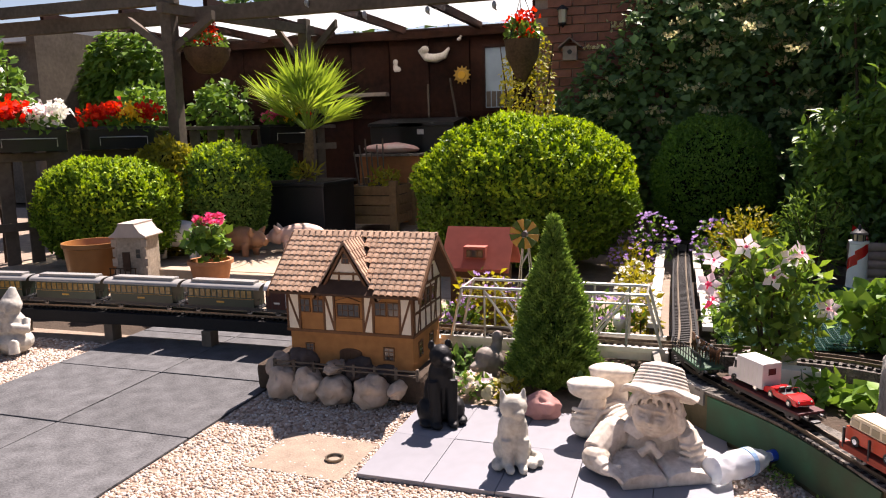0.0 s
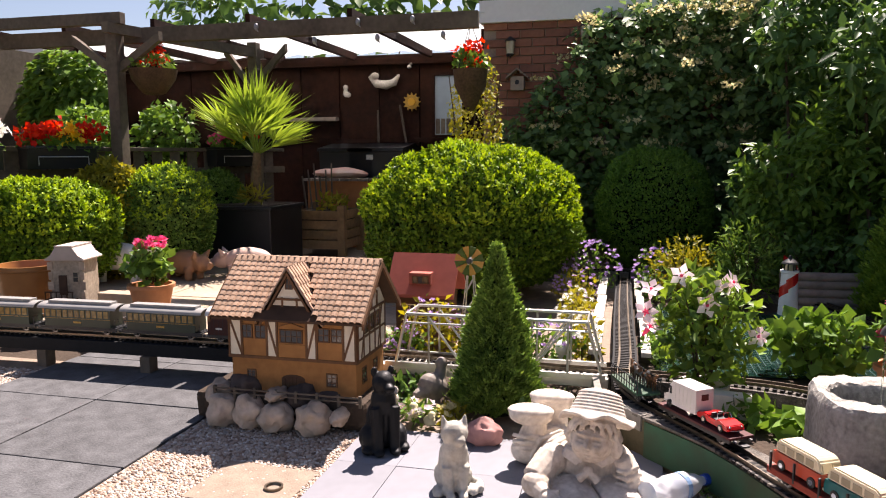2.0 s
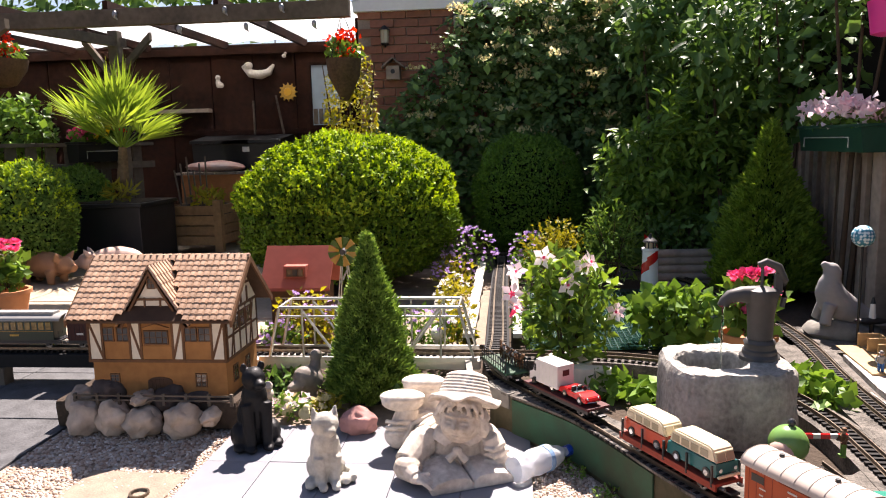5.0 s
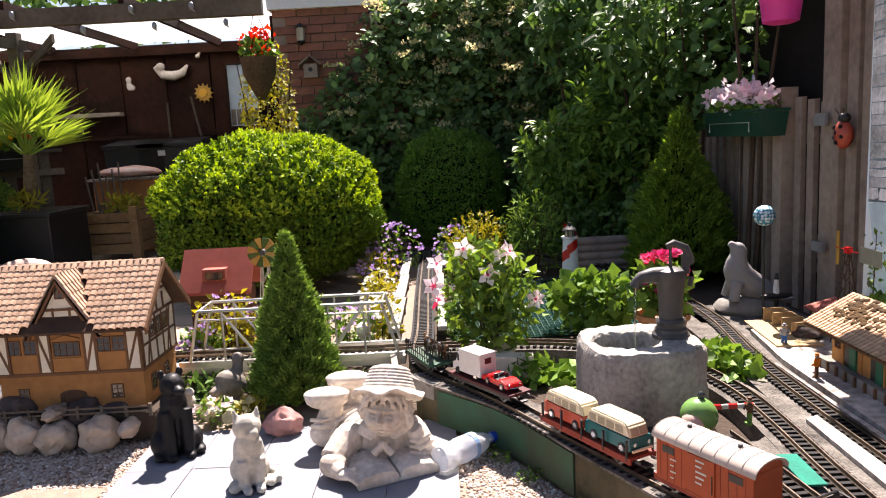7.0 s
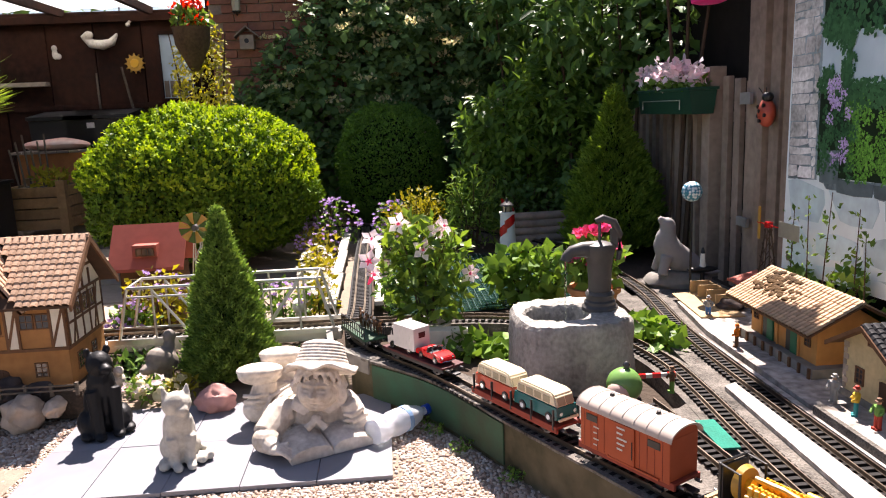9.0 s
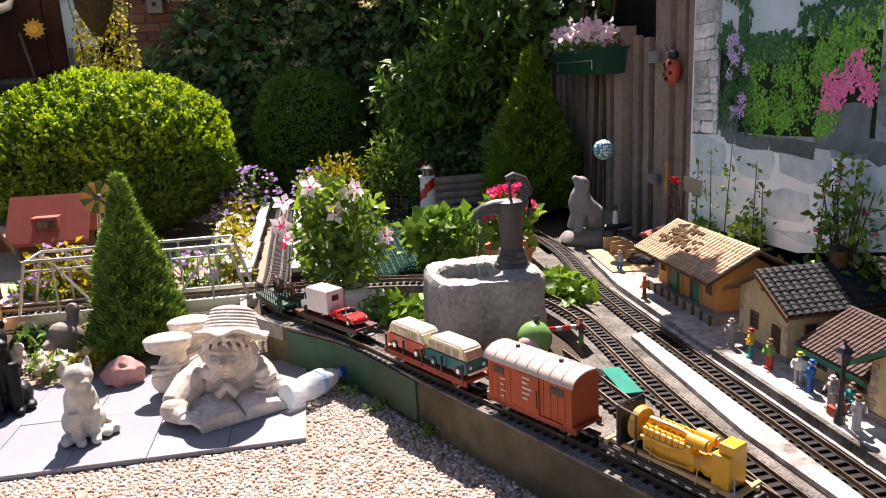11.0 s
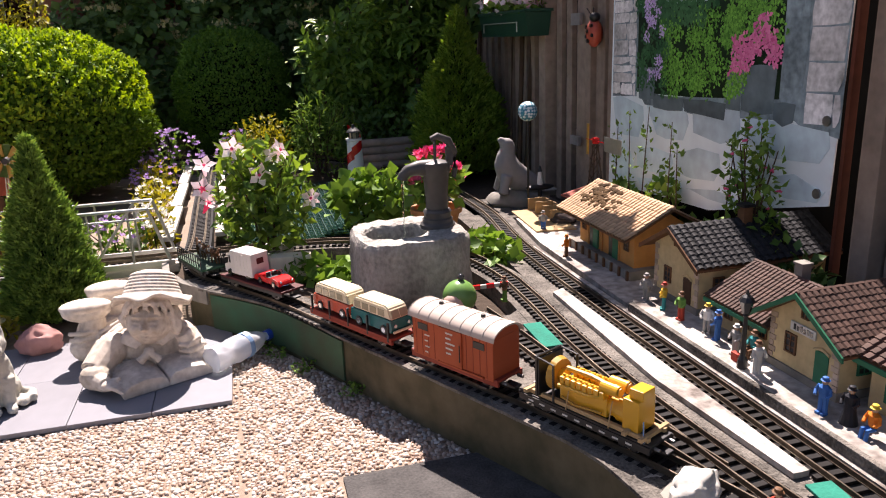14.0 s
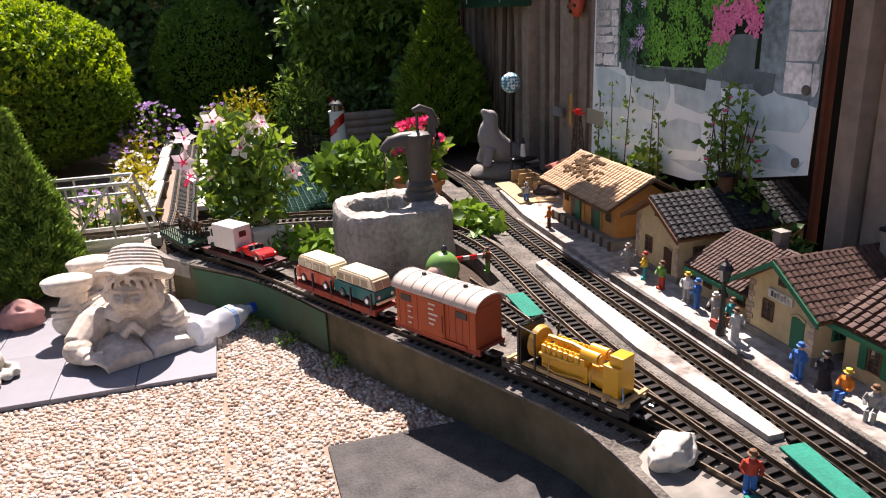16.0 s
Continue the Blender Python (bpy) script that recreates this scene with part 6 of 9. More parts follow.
    part("plaster_panel", B().box(xe, 0.0, Z1 + 0.008, xe + 0.002, D, 0.3), M["plaster"], t, "cream plaster panel")
    for y in (0.002, 0.06, 0.12, 0.18, 0.24, 0.298):
        part("post", B().box(xe, y - 0.004, Z1 + 0.006, xe + 0.005, y + 0.004, 0.3), M["timber"], t)
    for z in (0.215, 0.3, 0.375):
        half = D / 2 * min(1, (0.468 - z) / 0.168) if z > 0.3 else D / 2
        part("rail", B().box(xe, D / 2 - half, z - 0.004, xe + 0.0052, D / 2 + half, z + 0.004), M["timber"], t)
    for y in (0.09, 0.15, 0.21):
        part("post", B().box(xe, y - 0.004, 0.304, xe + 0.005, y + 0.004, 0.36 if y != 0.15 else 0.44), M["timber"], t)
    for y in (0.03, 0.21):
        part("brace", B().prism([(xe, y, Z1 + 0.01), (xe, y + 0.008, Z1 + 0.01), (xe, y + 0.055, 0.296), (xe, y + 0.047, 0.296)], (0.0046, 0, 0)), M["timber"], t)
    for y in (0.09, 0.15, 0.21):
        window(t, xe + 0.0012, y, 0.225, 0.045, 0.06, M["timber"], (2, 2), "x", 1)
    for y in (0.08, 0.2):
        window(t, X, y, 0.04, 0.045, 0.06, M["timber"], (2, 3), "x", 1)
    # main roof
    e, r = 0.29, 0.478
    y0, y1 = -0.06, D / 2
    part("roof_board", B().prism([(-0.29, y0, e - 0.008), (-0.29, y1, r - 0.008), (-0.29, D + 0.06, e - 0.008), (-0.29, D + 0.06, e), (-0.29, y1, r), (-0.29, y0, e)], (0.58, 0, 0)), M["darkwood"], t)
    for s in (-1, 1):
        part("barge_board", B().prism([(s * 0.293 - 0.004, y0 - 0.004, e - 0.02), (s * 0.293 - 0.004, y1, r - 0.018), (s * 0.293 - 0.004, D + 0.064, e - 0.02), (s * 0.293 - 0.004, D + 0.064, e + 0.002), (s * 0.293 - 0.004, y1, r + 0.004), (s * 0.293 - 0.004, y0 - 0.004, e + 0.002)], (0.008, 0, 0)), M["timber"], t)
    roof_tiles(t, (-0.29, y0 - 0.002, e + 0.001), (0.58, 0, 0), (0, y1 - y0, r - e), 24, 12, M["rooftile"], lambda a, c: abs(a - 0.5) > 0.19 * (1 - c * 1.02) + 0.01)
    part("rear_tiles", B().prism([(-0.29, D + 0.062, e + 0.002), (-0.29, y1, r + 0.002), (-0.29, y1, r + 0.008), (-0.29, D + 0.062, e + 0.008)], (0.58, 0, 0)), M["rooftile"], t)
    for k in range(16):
        part("ridge_tile", B().cyl((-0.292 + 0.0365 * k, y1, r + 0.002), (-0.253 + 0.0365 * k, y1, r + 0.003), 0.0085, 0.0095, 8), M["rooftile"], t)
    # front gable
    gx, gz = 0.105, 0.462
    part("dormer_wall", B().prism([(-gx + 0.01, -0.012, 0.286), (gx - 0.01, -0.012, 0.286), (0, -0.012, gz - 0.022)], (0, 0.12, 0)), M["plaster"], t, "cream front gable wall")
    part("dormer_beam", B().box(-gx + 0.004, -0.017, 0.286, gx - 0.004, -0.012, 0.298), M["timber"], t)
    part("dormer_beam", B().box(-0.062, -0.0165, 0.352, 0.062, -0.012, 0.36), M["timber"], t)
    for x in (-0.028, 0.028):
        part("post", B().box(x - 0.003, -0.0162, 0.298, x + 0.003, -0.012, 0.362), M["timber"], t)
    window(t, 0, -0.012, 0.392, 0.03, 0.04, M["timber"], (2, 2))
    for s in (-1, 1):
        n_, m_ = (s * (gx + 0.02), -0.03, 0.262), (0, -0.03, gz)
        part("barge_board", B().prism([n_, m_, (0, -0.03, gz - 0.02), (s * (gx + 0.006), -0.03, 0.258)], (0, 0.007, 0)), M["timber"], t)
        part("dormer_roof_board", B().prism([n_, m_, (0, -0.03, gz - 0.005), (s * (gx + 0.014), -0.03, 0.26)], (0, 0.17, 0)), M["darkwood"], t)
        u = (0, 0.17, 0) if s > 0 else (0, -0.17, 0)
        o = (s * (gx + 0.02), -0.032 if s > 0 else 0.138, 0.264)
        roof_tiles(t, o, u, (-s * (gx + 0.02), 0, gz - 0.262), 8, 7, M["rooftile"], (lambda a, c: a < 0.34 + 0.75 * c) if s > 0 else (lambda a, c: a > 0.66 - 0.75 * c))
    # small yard fence in front
    for k in range(8):
        x = -0.28 + 0.08 * k
        part("yard_fence_post", B().box(x - 0.005, -0.07, -0.005, x + 0.005, -0.06, 0.038, 0.001), M["fence"], t)
    for z in (0.012, 0.028):
        part("yard_fence_rail", B().box(-0.285, -0.072, z, 0.285, -0.07, z + 0.006), M["fence"], t)
    return t


timber_house()

# ---- stone well with hand pump ----
M["wellstone"] = mat("grey_cast_well_stone", (0.47, 0.44, 0.39), 0.95, scale=70, var=0.4, bump=0.9, dist=0.006)
M["pump"] = mat("dull_grey_metal_paint", (0.1, 0.095, 0.09), 0.5, 0.2, scale=30, var=0.2, bump=0.15)
M["water"] = glass_mat("water", (0.75, 0.85, 0.8), 0.02)
well = thing("stone_well", pose(0.585, 0.44, 0.06) @ Matrix.Diagonal((0.92, 0.92, 1.12, 1)), "rough grey cast stone trough well with round basin", "well")
b = B()
n = 40
rings = []
for r_out, z in ((0.97, 0.0), (1.02, 0.06), (1.0, 0.14), (0.98, 0.2), (0.94, 0.214)):
    rings.append([b.bm.verts.new((0.2 * r_out * math.copysign(abs(math.cos(a)) ** 0.55, math.cos(a)), 0.19 * r_out * math.copysign(abs(math.sin(a)) ** 0.55, math.sin(a)), z)) for a in (2 * math.pi * k / n for k in range(n))])
for rr, z in ((0.118, 0.215), (0.11, 0.205), (0.1, 0.13), (0.01, 0.125)):
    rings.append([b.bm.verts.new((-0.045 + rr * math.cos(a), -0.01 + rr * 0.95 * math.sin(a), z)) for a in (2 * math.pi * k / n for k in range(n))])
for p, q in zip(rings, rings[1:]):
    for k in range(n):
        b.bm.faces.new((p[k], p[(k + 1) % n], q[(k + 1) % n], q[k]))
bmesh.ops.subdivide_edges(b.bm, edges=b.bm.edges[:], cuts=2, use_grid_fill=True)
b.rough(0.008, 16)
b.rough(0.004, 55)
part("basin", b, M["wellstone"], well, smooth=True)
part("water", B().lathe([(0.101, 0.165), (0.101, 0.168)], c=(-0.045, -0.01, 0), seg=28, sy=0.95), M["water"], well)
pump = thing("hand_pump", pose(0.69, 0.455, 0.296), "old dark grey cast hand pump with running water", "pump")
part("base", B().lathe([(0.058, 0), (0.058, 0.012), (0.05, 0.02), (0.05, 0.03), (0.044, 0.034), (0.044, 0.048), (0.047, 0.052), (0.044, 0.058), (0.04, 0.062)], seg=28), M["pump"], pump, smooth=True)
part("barrel", B().lathe([(0.036, 0.06), (0.037, 0.1), (0.04, 0.15), (0.046, 0.185), (0.05, 0.2), (0.046, 0.214), (0.02, 0.222)], seg=28), M["pump"], pump, smooth=True)
part("spout", B().tube([(-0.02, 0, 0.195), (-0.06, -0.005, 0.2), (-0.095, -0.01, 0.195), (-0.11, -0.012, 0.18), (-0.113, -0.012, 0.168)], [0.03, 0.024, 0.019, 0.017, 0.018], 14), M["pump"], pump, smooth=True)
part("rod", B().cyl((0.0, 0, 0.22), (0.0, 0, 0.285), 0.005, seg=8), M["pump"], pump)
part("handle", B().tube([(-0.012, 0, 0.288), (0.01, 0, 0.297), (0.045, 0, 0.282), (0.064, 0, 0.24), (0.066, 0, 0.19), (0.06, 0, 0.16)], [0.009, 0.012, 0.013, 0.012, 0.009, 0.007], 10), M["pump"], pump, smooth=True)
part("handle_bracket", B().box(0.036, -0.01, 0.2, 0.058, 0.01, 0.262, 0.003), M["pump"], pump)
part("water_jet", B().tube([(-0.113, -0.012, 0.17), (-0.115, -0.012, 0.1), (-0.116, -0.012, -0.04)], [0.004, 0.003, 0.002], 7), M["water"], pump, "thin stream of water")

# ---- potted and bedded plants ----
def sprig(name, c, r, n, size, leafm, label, category, seed, flowers=None, pot=None, width=0.6, up=0.4, stems=8):
    """Loose foliage on stems, with blossoms (material, count, size, petals) and a pot (radius, height, material)."""
    rng = np.random.default_rng(seed)
    z0 = c[2] - r[2]
    t = thing(name, pose(c[0], c[1], z0), label, category)
    P, d = shell(rng, n, (0, 0, r[2]), r, seed, 0.4, depth=0.75)
    part("leaves", leaf_mesh("leaves", P, unit(rng, len(P)) + 0.5 * d + np.array((0, 0, up)), 0.5 * d + 0.6 * unit(rng, len(P)) + np.array((0, 0, 0.6)), size, width, rng=rng), leafm, t)
    for k in range(stems):
        a = 6.28 * k / stems
        part("stem", B().tube([(0.02 * math.cos(a), 0.02 * math.sin(a), 0), (0.35 * r[0] * math.cos(a), 0.35 * r[1] * math.sin(a), r[2]), (0.75 * r[0] * math.cos(a), 0.75 * r[1] * math.sin(a), 1.7 * r[2])], [0.004, 0.003, 0.0015], 5), M["twig"], t)
    for fm, cnt, fs, petals, spots in (flowers or ()):
        F, fd = shell(rng, cnt * 3, (0, 0, r[2]), r, seed + 3, 0.3, depth=0.1, low=-0.1) if spots is None else (np.array(spots) - np.array((c[0], c[1], z0)), None)
        F = F[:cnt]
        for f in F:
            a = rng.random() * 6.28 + np.arange(petals) * 2.4
            el = 0.15 + 0.9 * np.sqrt(np.arange(petals) / petals)
            D = np.stack([np.cos(a) * np.cos(el), np.sin(a) * np.cos(el), np.sin(el)], 1) @ np.array(Matrix.Rotation(0.9 * rng.random(), 3, "X"))
            part("blossom", leaf_mesh("blossom", np.repeat(f[None], petals, 0) + (D * fs * 0.35 if petals > 8 else 0), D, unit(rng, petals) * 0.3 + np.array((0, -0.5, 1.0)), fs * (0.8 + 0.4 * rng.random(petals)), 0.85, rng=rng), M[fm], t)
    if pot:
        pr, ph, pm = pot
        part("pot", B().lathe([(pr * 0.7, -ph), (pr * 0.95, -0.02), (pr * 1.05, -0.02), (pr * 1.05, 0.0), (pr * 0.9, 0.0), (pr * 0.85, -0.03), (0.001, -0.03)], seg=24), pm, t, smooth=True)
    return t


mv = sprig("mandevilla", (0.15, 0.9, 0.36), (0.16, 0.13, 0.2), 760, 0.055, M["mandeleaf"], "climbing potted plant with large pale pink trumpet flowers", "flowering plant", 41, width=0.5, pot=(0.085, 0.11, M["palewood"]))
rg = np.random.default_rng(17)
for k, (x, y, z) in enumerate(((0.141, 0.79, 0.46), (0.317, 0.84, 0.35), (-0.04, 0.84, 0.5), (0.2, 0.83, 0.52), (-0.055, 0.83, 0.42), (-0.04, 0.83, 0.37), (0.22, 0.8, 0.54), (0.06, 0.84, 0.55))):
    face = Matrix.Rotation(radians(62 + 14 * rg.normal()), 3, "X") @ Matrix.Rotation(0.5 * rg.normal(), 3, "Y")
    fl = part("blossom", B().cyl((0, 0, -0.05), (0, 0, 0), 0.004, 0.013, 10), M["pinkpetal" if k in (4, 5) else "palepink"], mv, "pale pink star-shaped trumpet flower")
    fl.matrix_basis = Matrix.Translation((x - 0.15, y - 0.9, z - 0.16)) @ face.to_4x4()
    a = np.arange(5) * 1.2566
    D = np.stack([np.cos(a), np.sin(a), 0.2 + 0 * a], 1)
    part("petal", leaf_mesh("petal", D * 0.006, D, np.tile(np.array((0, 0, 1.0)), (5, 1)), np.full(5, 0.04), 0.75, 0.06, rng=rg), M["palepink"], fl)
    part("throat", B().ball((0, 0, 0.004), (0.006, 0.006, 0.004), 8, 6), M["pinkpetal"], fl, "deep pink throat")
solid("cream_planter", B().box(-0.07, -0.03, 0, 0.07, 0.03, 0.1, 0.004), M["plaster"], pose(0.22, 0.76, 0.07, 0, 0, -8), "cream rectangular planter beside the wagons", "planter")
sprig("nasturtium", (0.62, 1.32, 0.22), (0.2, 0.14, 0.13), 420, 0.055, M["leaf"], "clump of round pale green leaves at the pond edge", "plant", 42, width=0.95)
sprig("pond_plant", (0.45, 0.62, 0.1), (0.12, 0.1, 0.05), 130, 0.045, M["leaf"], "low round-leaved plant under the track", "plant", 43, width=1.0, stems=3)
sprig("pond_plant", (0.3, 0.72, 0.1), (0.12, 0.08, 0.045), 120, 0.045, M["leaf"], "low round-leaved plant under the track", "plant", 44, width=1.0, stems=3)
sprig("pond_plant", (0.93, 0.62, 0.14), (0.08, 0.18, 0.05), 170, 0.05, M["leaf"], "low green plant between the tracks", "plant", 45, width=0.9, stems=3)
sprig("geranium", (0.82, 0.98, 0.34), (0.11, 0.09, 0.1), 240, 0.05, M["leaf"], "potted geranium with bright pink flower heads", "flowering plant", 46, flowers=(("pinkpetal", 8, 0.028, 26, None), ("pinkpetal", 5, 0.03, 26, [(0.76, 0.95, 0.45), (0.8, 0.95, 0.46), (0.84, 0.95, 0.455), (0.87, 0.97, 0.46), (0.78, 0.98, 0.43)])), pot=(0.1, 0.13, M["terracotta"]), width=0.95)
sprig("geranium", (-2.65, 1.7, 0.37), (0.12, 0.11, 0.1), 260, 0.05, M["leaf"], "geranium with pink flowers in a terracotta bowl", "flowering plant", 47, flowers=(("pinkpetal", 7, 0.03, 26, [(-2.67, 1.66, 0.46), (-2.62, 1.65, 0.48), (-2.57, 1.68, 0.47), (-2.71, 1.69, 0.47), (-2.64, 1.72, 0.5), (-2.59, 1.72, 0.5), (-2.68, 1.66, 0.49)]),), pot=(0.12, 0.17, M["terracotta"]), width=0.9)
# bell flowers and yellow-leaved growth round the bridge and the straight
for k, (x, y, z, rx, ry, rz_, lm, fm, cnt) in enumerate(((-0.95, 1.28, 0.2, 0.14, 0.08, 0.14, "yellowleaf", "purple", 30), (-0.75, 1.3, 0.16, 0.14, 0.1, 0.12, "yellowleaf", "purple", 20), (-1.05, 1.22, 0.13, 0.1, 0.06, 0.08, "leaf", "purple", 30), (-0.45, 1.35, 0.14, 0.16, 0.1, 0.1, "leaf", "purple", 30), (-0.3, 1.4, 0.14, 0.08, 0.16, 0.12, "yellowleaf", "whitepetal", 24), (-0.36, 3.05, 0.22, 0.2, 0.16, 0.19, "leaf", "purple", 90), (0.05, 3.0, 0.2, 0.14, 0.14, 0.17, "leaf", "purple", 60), (-0.42, 2.75, 0.14, 0.14, 0.3, 0.14, "yellowleaf", "purple", 46), (-0.38, 2.1, 0.13, 0.1, 0.3, 0.12, "yellowleaf", "whitepetal", 40), (0.02, 2.9, 0.14, 0.07, 0.3, 0.1, "leaf", "purple", 30), (0.02, 1.45, 0.13, 0.07, 0.2, 0.07, "leaf", "whitepetal", 12))):
    sprig("bellflower", (x, y, z), (rx, ry, rz_), 260, 0.032, M[lm], "clump of lilac bell flowers beside the track" if fm == "purple" else "clump of small white flowers beside the track", "flowering plant", 60 + k, flowers=((fm, cnt, 0.017, 6, None),), stems=4)
sprig("impatiens", (-0.83, 0.66, 0.05), (0.07, 0.05, 0.035), 90, 0.03, M["leaf"], "low pale pink bedding flowers by the tiles", "flowering plant", 80, flowers=(("palepink", 9, 0.026, 5, None), ("cream", 5, 0.022, 5, None)), stems=2)
sprig("impatiens", (-0.72, 0.67, 0.05), (0.06, 0.04, 0.03), 80, 0.028, M["yellowleaf"], "low cream bedding flowers by the tiles", "flowering plant", 81, flowers=(("cream", 9, 0.02, 5, None),), stems=2)
sprig("ground_cover", (-0.95, 0.9, 0.05), (0.14, 0.12, 0.05), 200, 0.035, M["ivy"], "dark low leaves under the bridge", "plant", 82, stems=2)
sprig("ground_cover", (-0.35, 0.8, 0.05), (0.16, 0.1, 0.05), 200, 0.035, M["ivy"], "dark low leaves beside the conifer", "plant", 83, stems=2)
sprig("conifer_seedling", (0.55, 2.75, 0.35), (0.22, 0.18, 0.24), 900, 0.045, M["variegated"], "feathery grey-green shrub behind the pond", "shrub", 84, width=0.3)
sprig("spurge", (0.2, 2.75, 0.32), (0.18, 0.14, 0.16), 700, 0.03, M["yellowleaf"], "rounded yellow-green perennial behind the pond", "plant", 85)
sprig("border_plant", (0.95, 2.9, 0.3), (0.3, 0.2, 0.2), 500, 0.05, M["ivy"], "dark leafy growth along the back border", "plant", 86)
for k, (y, z, m_) in enumerate(((0.62, 0.27, "leaf"), (0.35, 0.3, "leaf"), (0.1, 0.26, "leaf"), (-0.15, 0.3, "leaf"), (-0.3, 0.26, "ivy"))):
    sprig("weed", (1.455, y, z), (0.03, 0.12, 0.07 + 0.03 * (k % 2)), 120, 0.035, M[m_], "leafy weeds growing up in front of the mural", "plant", 90 + k, width=0.7, stems=3)
for k, (y, h) in enumerate(((0.66, 0.62), (0.55, 0.7), (0.47, 0.74), (0.3, 0.68), (0.24, 0.56), (0.0, 0.66), (-0.08, 0.78), (-0.16, 0.7))):
    t = thing("columbine_stem", pose(1.44, y, 0.18), "tall thin seed-bearing stem in front of the mural", "plant", "stems before the mural")
    bend = 0.03 * math.sin(k * 2.1)
    part("stem", B().tube([(0, 0, 0), (0.005, bend * 0.4, h * 0.3), (0.01, bend, h * 0.62)], [0.0028, 0.0022, 0.0012], 5), M["twig"], t)
    rg = np.random.default_rng(200 + k)
    P = np.stack([0.008 + 0.01 * rg.normal(size=26), bend * 0.8 + 0.02 * rg.normal(size=26), h * (0.25 + 0.37 * rg.random(26))], 1)
    tagged(part("seed_head", leaf_mesh("seed_head", P, unit(rg, 26) + np.array((0, 0, 0.8)), unit(rg, 26), 0.022, 0.5, rng=rg), M["variegated"], t), kind="stuff")
sprig("flowering_weed", (1.44, -0.12, 0.42), (0.04, 0.12, 0.22), 320, 0.03, M["leaf"], "straggling plant with tiny pink flowers before the mural", "plant", 98, flowers=(("pinkpetal", 16, 0.01, 5, None),), width=0.6, stems=6)

# pond
tagged(part("pond", B().prism([(0.0, 1.25, 0.085), (0.9, 1.3, 0.085), (1.0, 1.9, 0.085), (0.75, 2.45, 0.085), (0.05, 2.6, 0.085)], (0, 0, 0.003)), mat("dark_pond_water", (0.01, 0.035, 0.028), 0.06, scale=20, bump=0.15, spec=0.7)), "dark green pond water under netting", "water", kind="structure")
net = thing("pond_net", pose(0, 0, 0.1), "fine green netting stretched over the pond", "net")
b = B()
for k in range(34):
    b.box(0.02 + 0.028 * k, 1.25, 0.0, 0.0225 + 0.028 * k, 2.5, 0.0015)
for k in range(40):
    b.box(0.02, 1.27 + 0.031 * k, 0.0, 0.96, 1.2725 + 0.031 * k, 0.0015)
tagged(part("mesh", b, mat("dark_green_net", (0.012, 0.06, 0.045), 0.7, bump=0), net), kind="stuff")
for k in range(5):
    solid("border_log", B().cyl((0, 0, 0), (0.75, 0.03, 0), 0.028, seg=12).rough(0.003, 20), M["fencebrown"], pose(0.72, 2.62 + 0.01 * k, 0.1 + 0.045 * k), "round timber edging behind the pond", "log", "timber edging", smooth=True)

# lighthouse
lh = thing("model_lighthouse", pose(0.7, 2.32, 0.1), "red and white striped model lighthouse by the pond", "model lighthouse")
part("tower", B().lathe([(0.05, 0), (0.048, 0.05), (0.04, 0.25), (0.046, 0.255), (0.046, 0.265)], seg=24), M["white"], lh, smooth=True)
for k in range(3):
    pts = []
    for j in range(15):
        a, z = j * 0.32 + 2.09 * k, 0.03 + 0.075 * k + 0.016 * j * 0.55
        r = 0.0485 - 0.036 * z
        pts.append((r * math.cos(a), r * math.sin(a), z))
    b = B()
    rows = [[b.bm.verts.new((x, y, z)), b.bm.verts.new((x * 0.98, y * 0.98, z + 0.038)), b.bm.verts.new((x * 1.03, y * 1.03, z + 0.038)), b.bm.verts.new((x * 1.05, y * 1.05, z))] for x, y, z in pts]
    for p, q in zip(rows, rows[1:]):
        for i in range(4):
            b.bm.faces.new((p[i], p[(i + 1) % 4], q[(i + 1) % 4], q[i]))
    part("stripe", b, M["carred"], lh, "red spiral stripe")
part("lantern", B().cyl((0, 0, 0.265), (0, 0, 0.3), 0.026, seg=12), M["paleglass"], lh)
for k in range(6):
    part("lantern_post", B().box(0.027 * math.cos(k * 1.047) - 0.003, 0.027 * math.sin(k * 1.047) - 0.003, 0.265, 0.027 * math.cos(k * 1.047) + 0.003, 0.027 * math.sin(k * 1.047) + 0.003, 0.302), M["black"], lh)
part("lantern_roof", B().lathe([(0.042, 0.3), (0.036, 0.308), (0.012, 0.326), (0.004, 0.345)], seg=16), M["black"], lh)
part("foot", B().lathe([(0.058, 0), (0.056, 0.03), (0.048, 0.032)], seg=20), M["busgreen"], lh)

# garden windmill and red-roofed barn
wm = thing("model_windmill", pose(-0.79, 1.36, 0.1), "yellow and green model windmill on a lattice tower", "model windmill")
for sx in (-1, 1):
    for sy in (-1, 1):
        part("tower_leg", B().cyl((sx * 0.045, sy * 0.045, 0), (sx * 0.008, sy * 0.008, 0.4), 0.003, seg=6), M["alu"], wm)
for z in (0.08, 0.17, 0.26):
    w = 0.045 - 0.037 * z / 0.4
    for s in (-1, 1):
        part("tower_brace", B().cyl((-w, s * w, z), (w * 0.8, s * w * 0.8, z + 0.07), 0.002, seg=5), M["alu"], wm)
M["millgreen"] = mat("dark_green_blade", (0.08, 0.13, 0.03), 0.6)
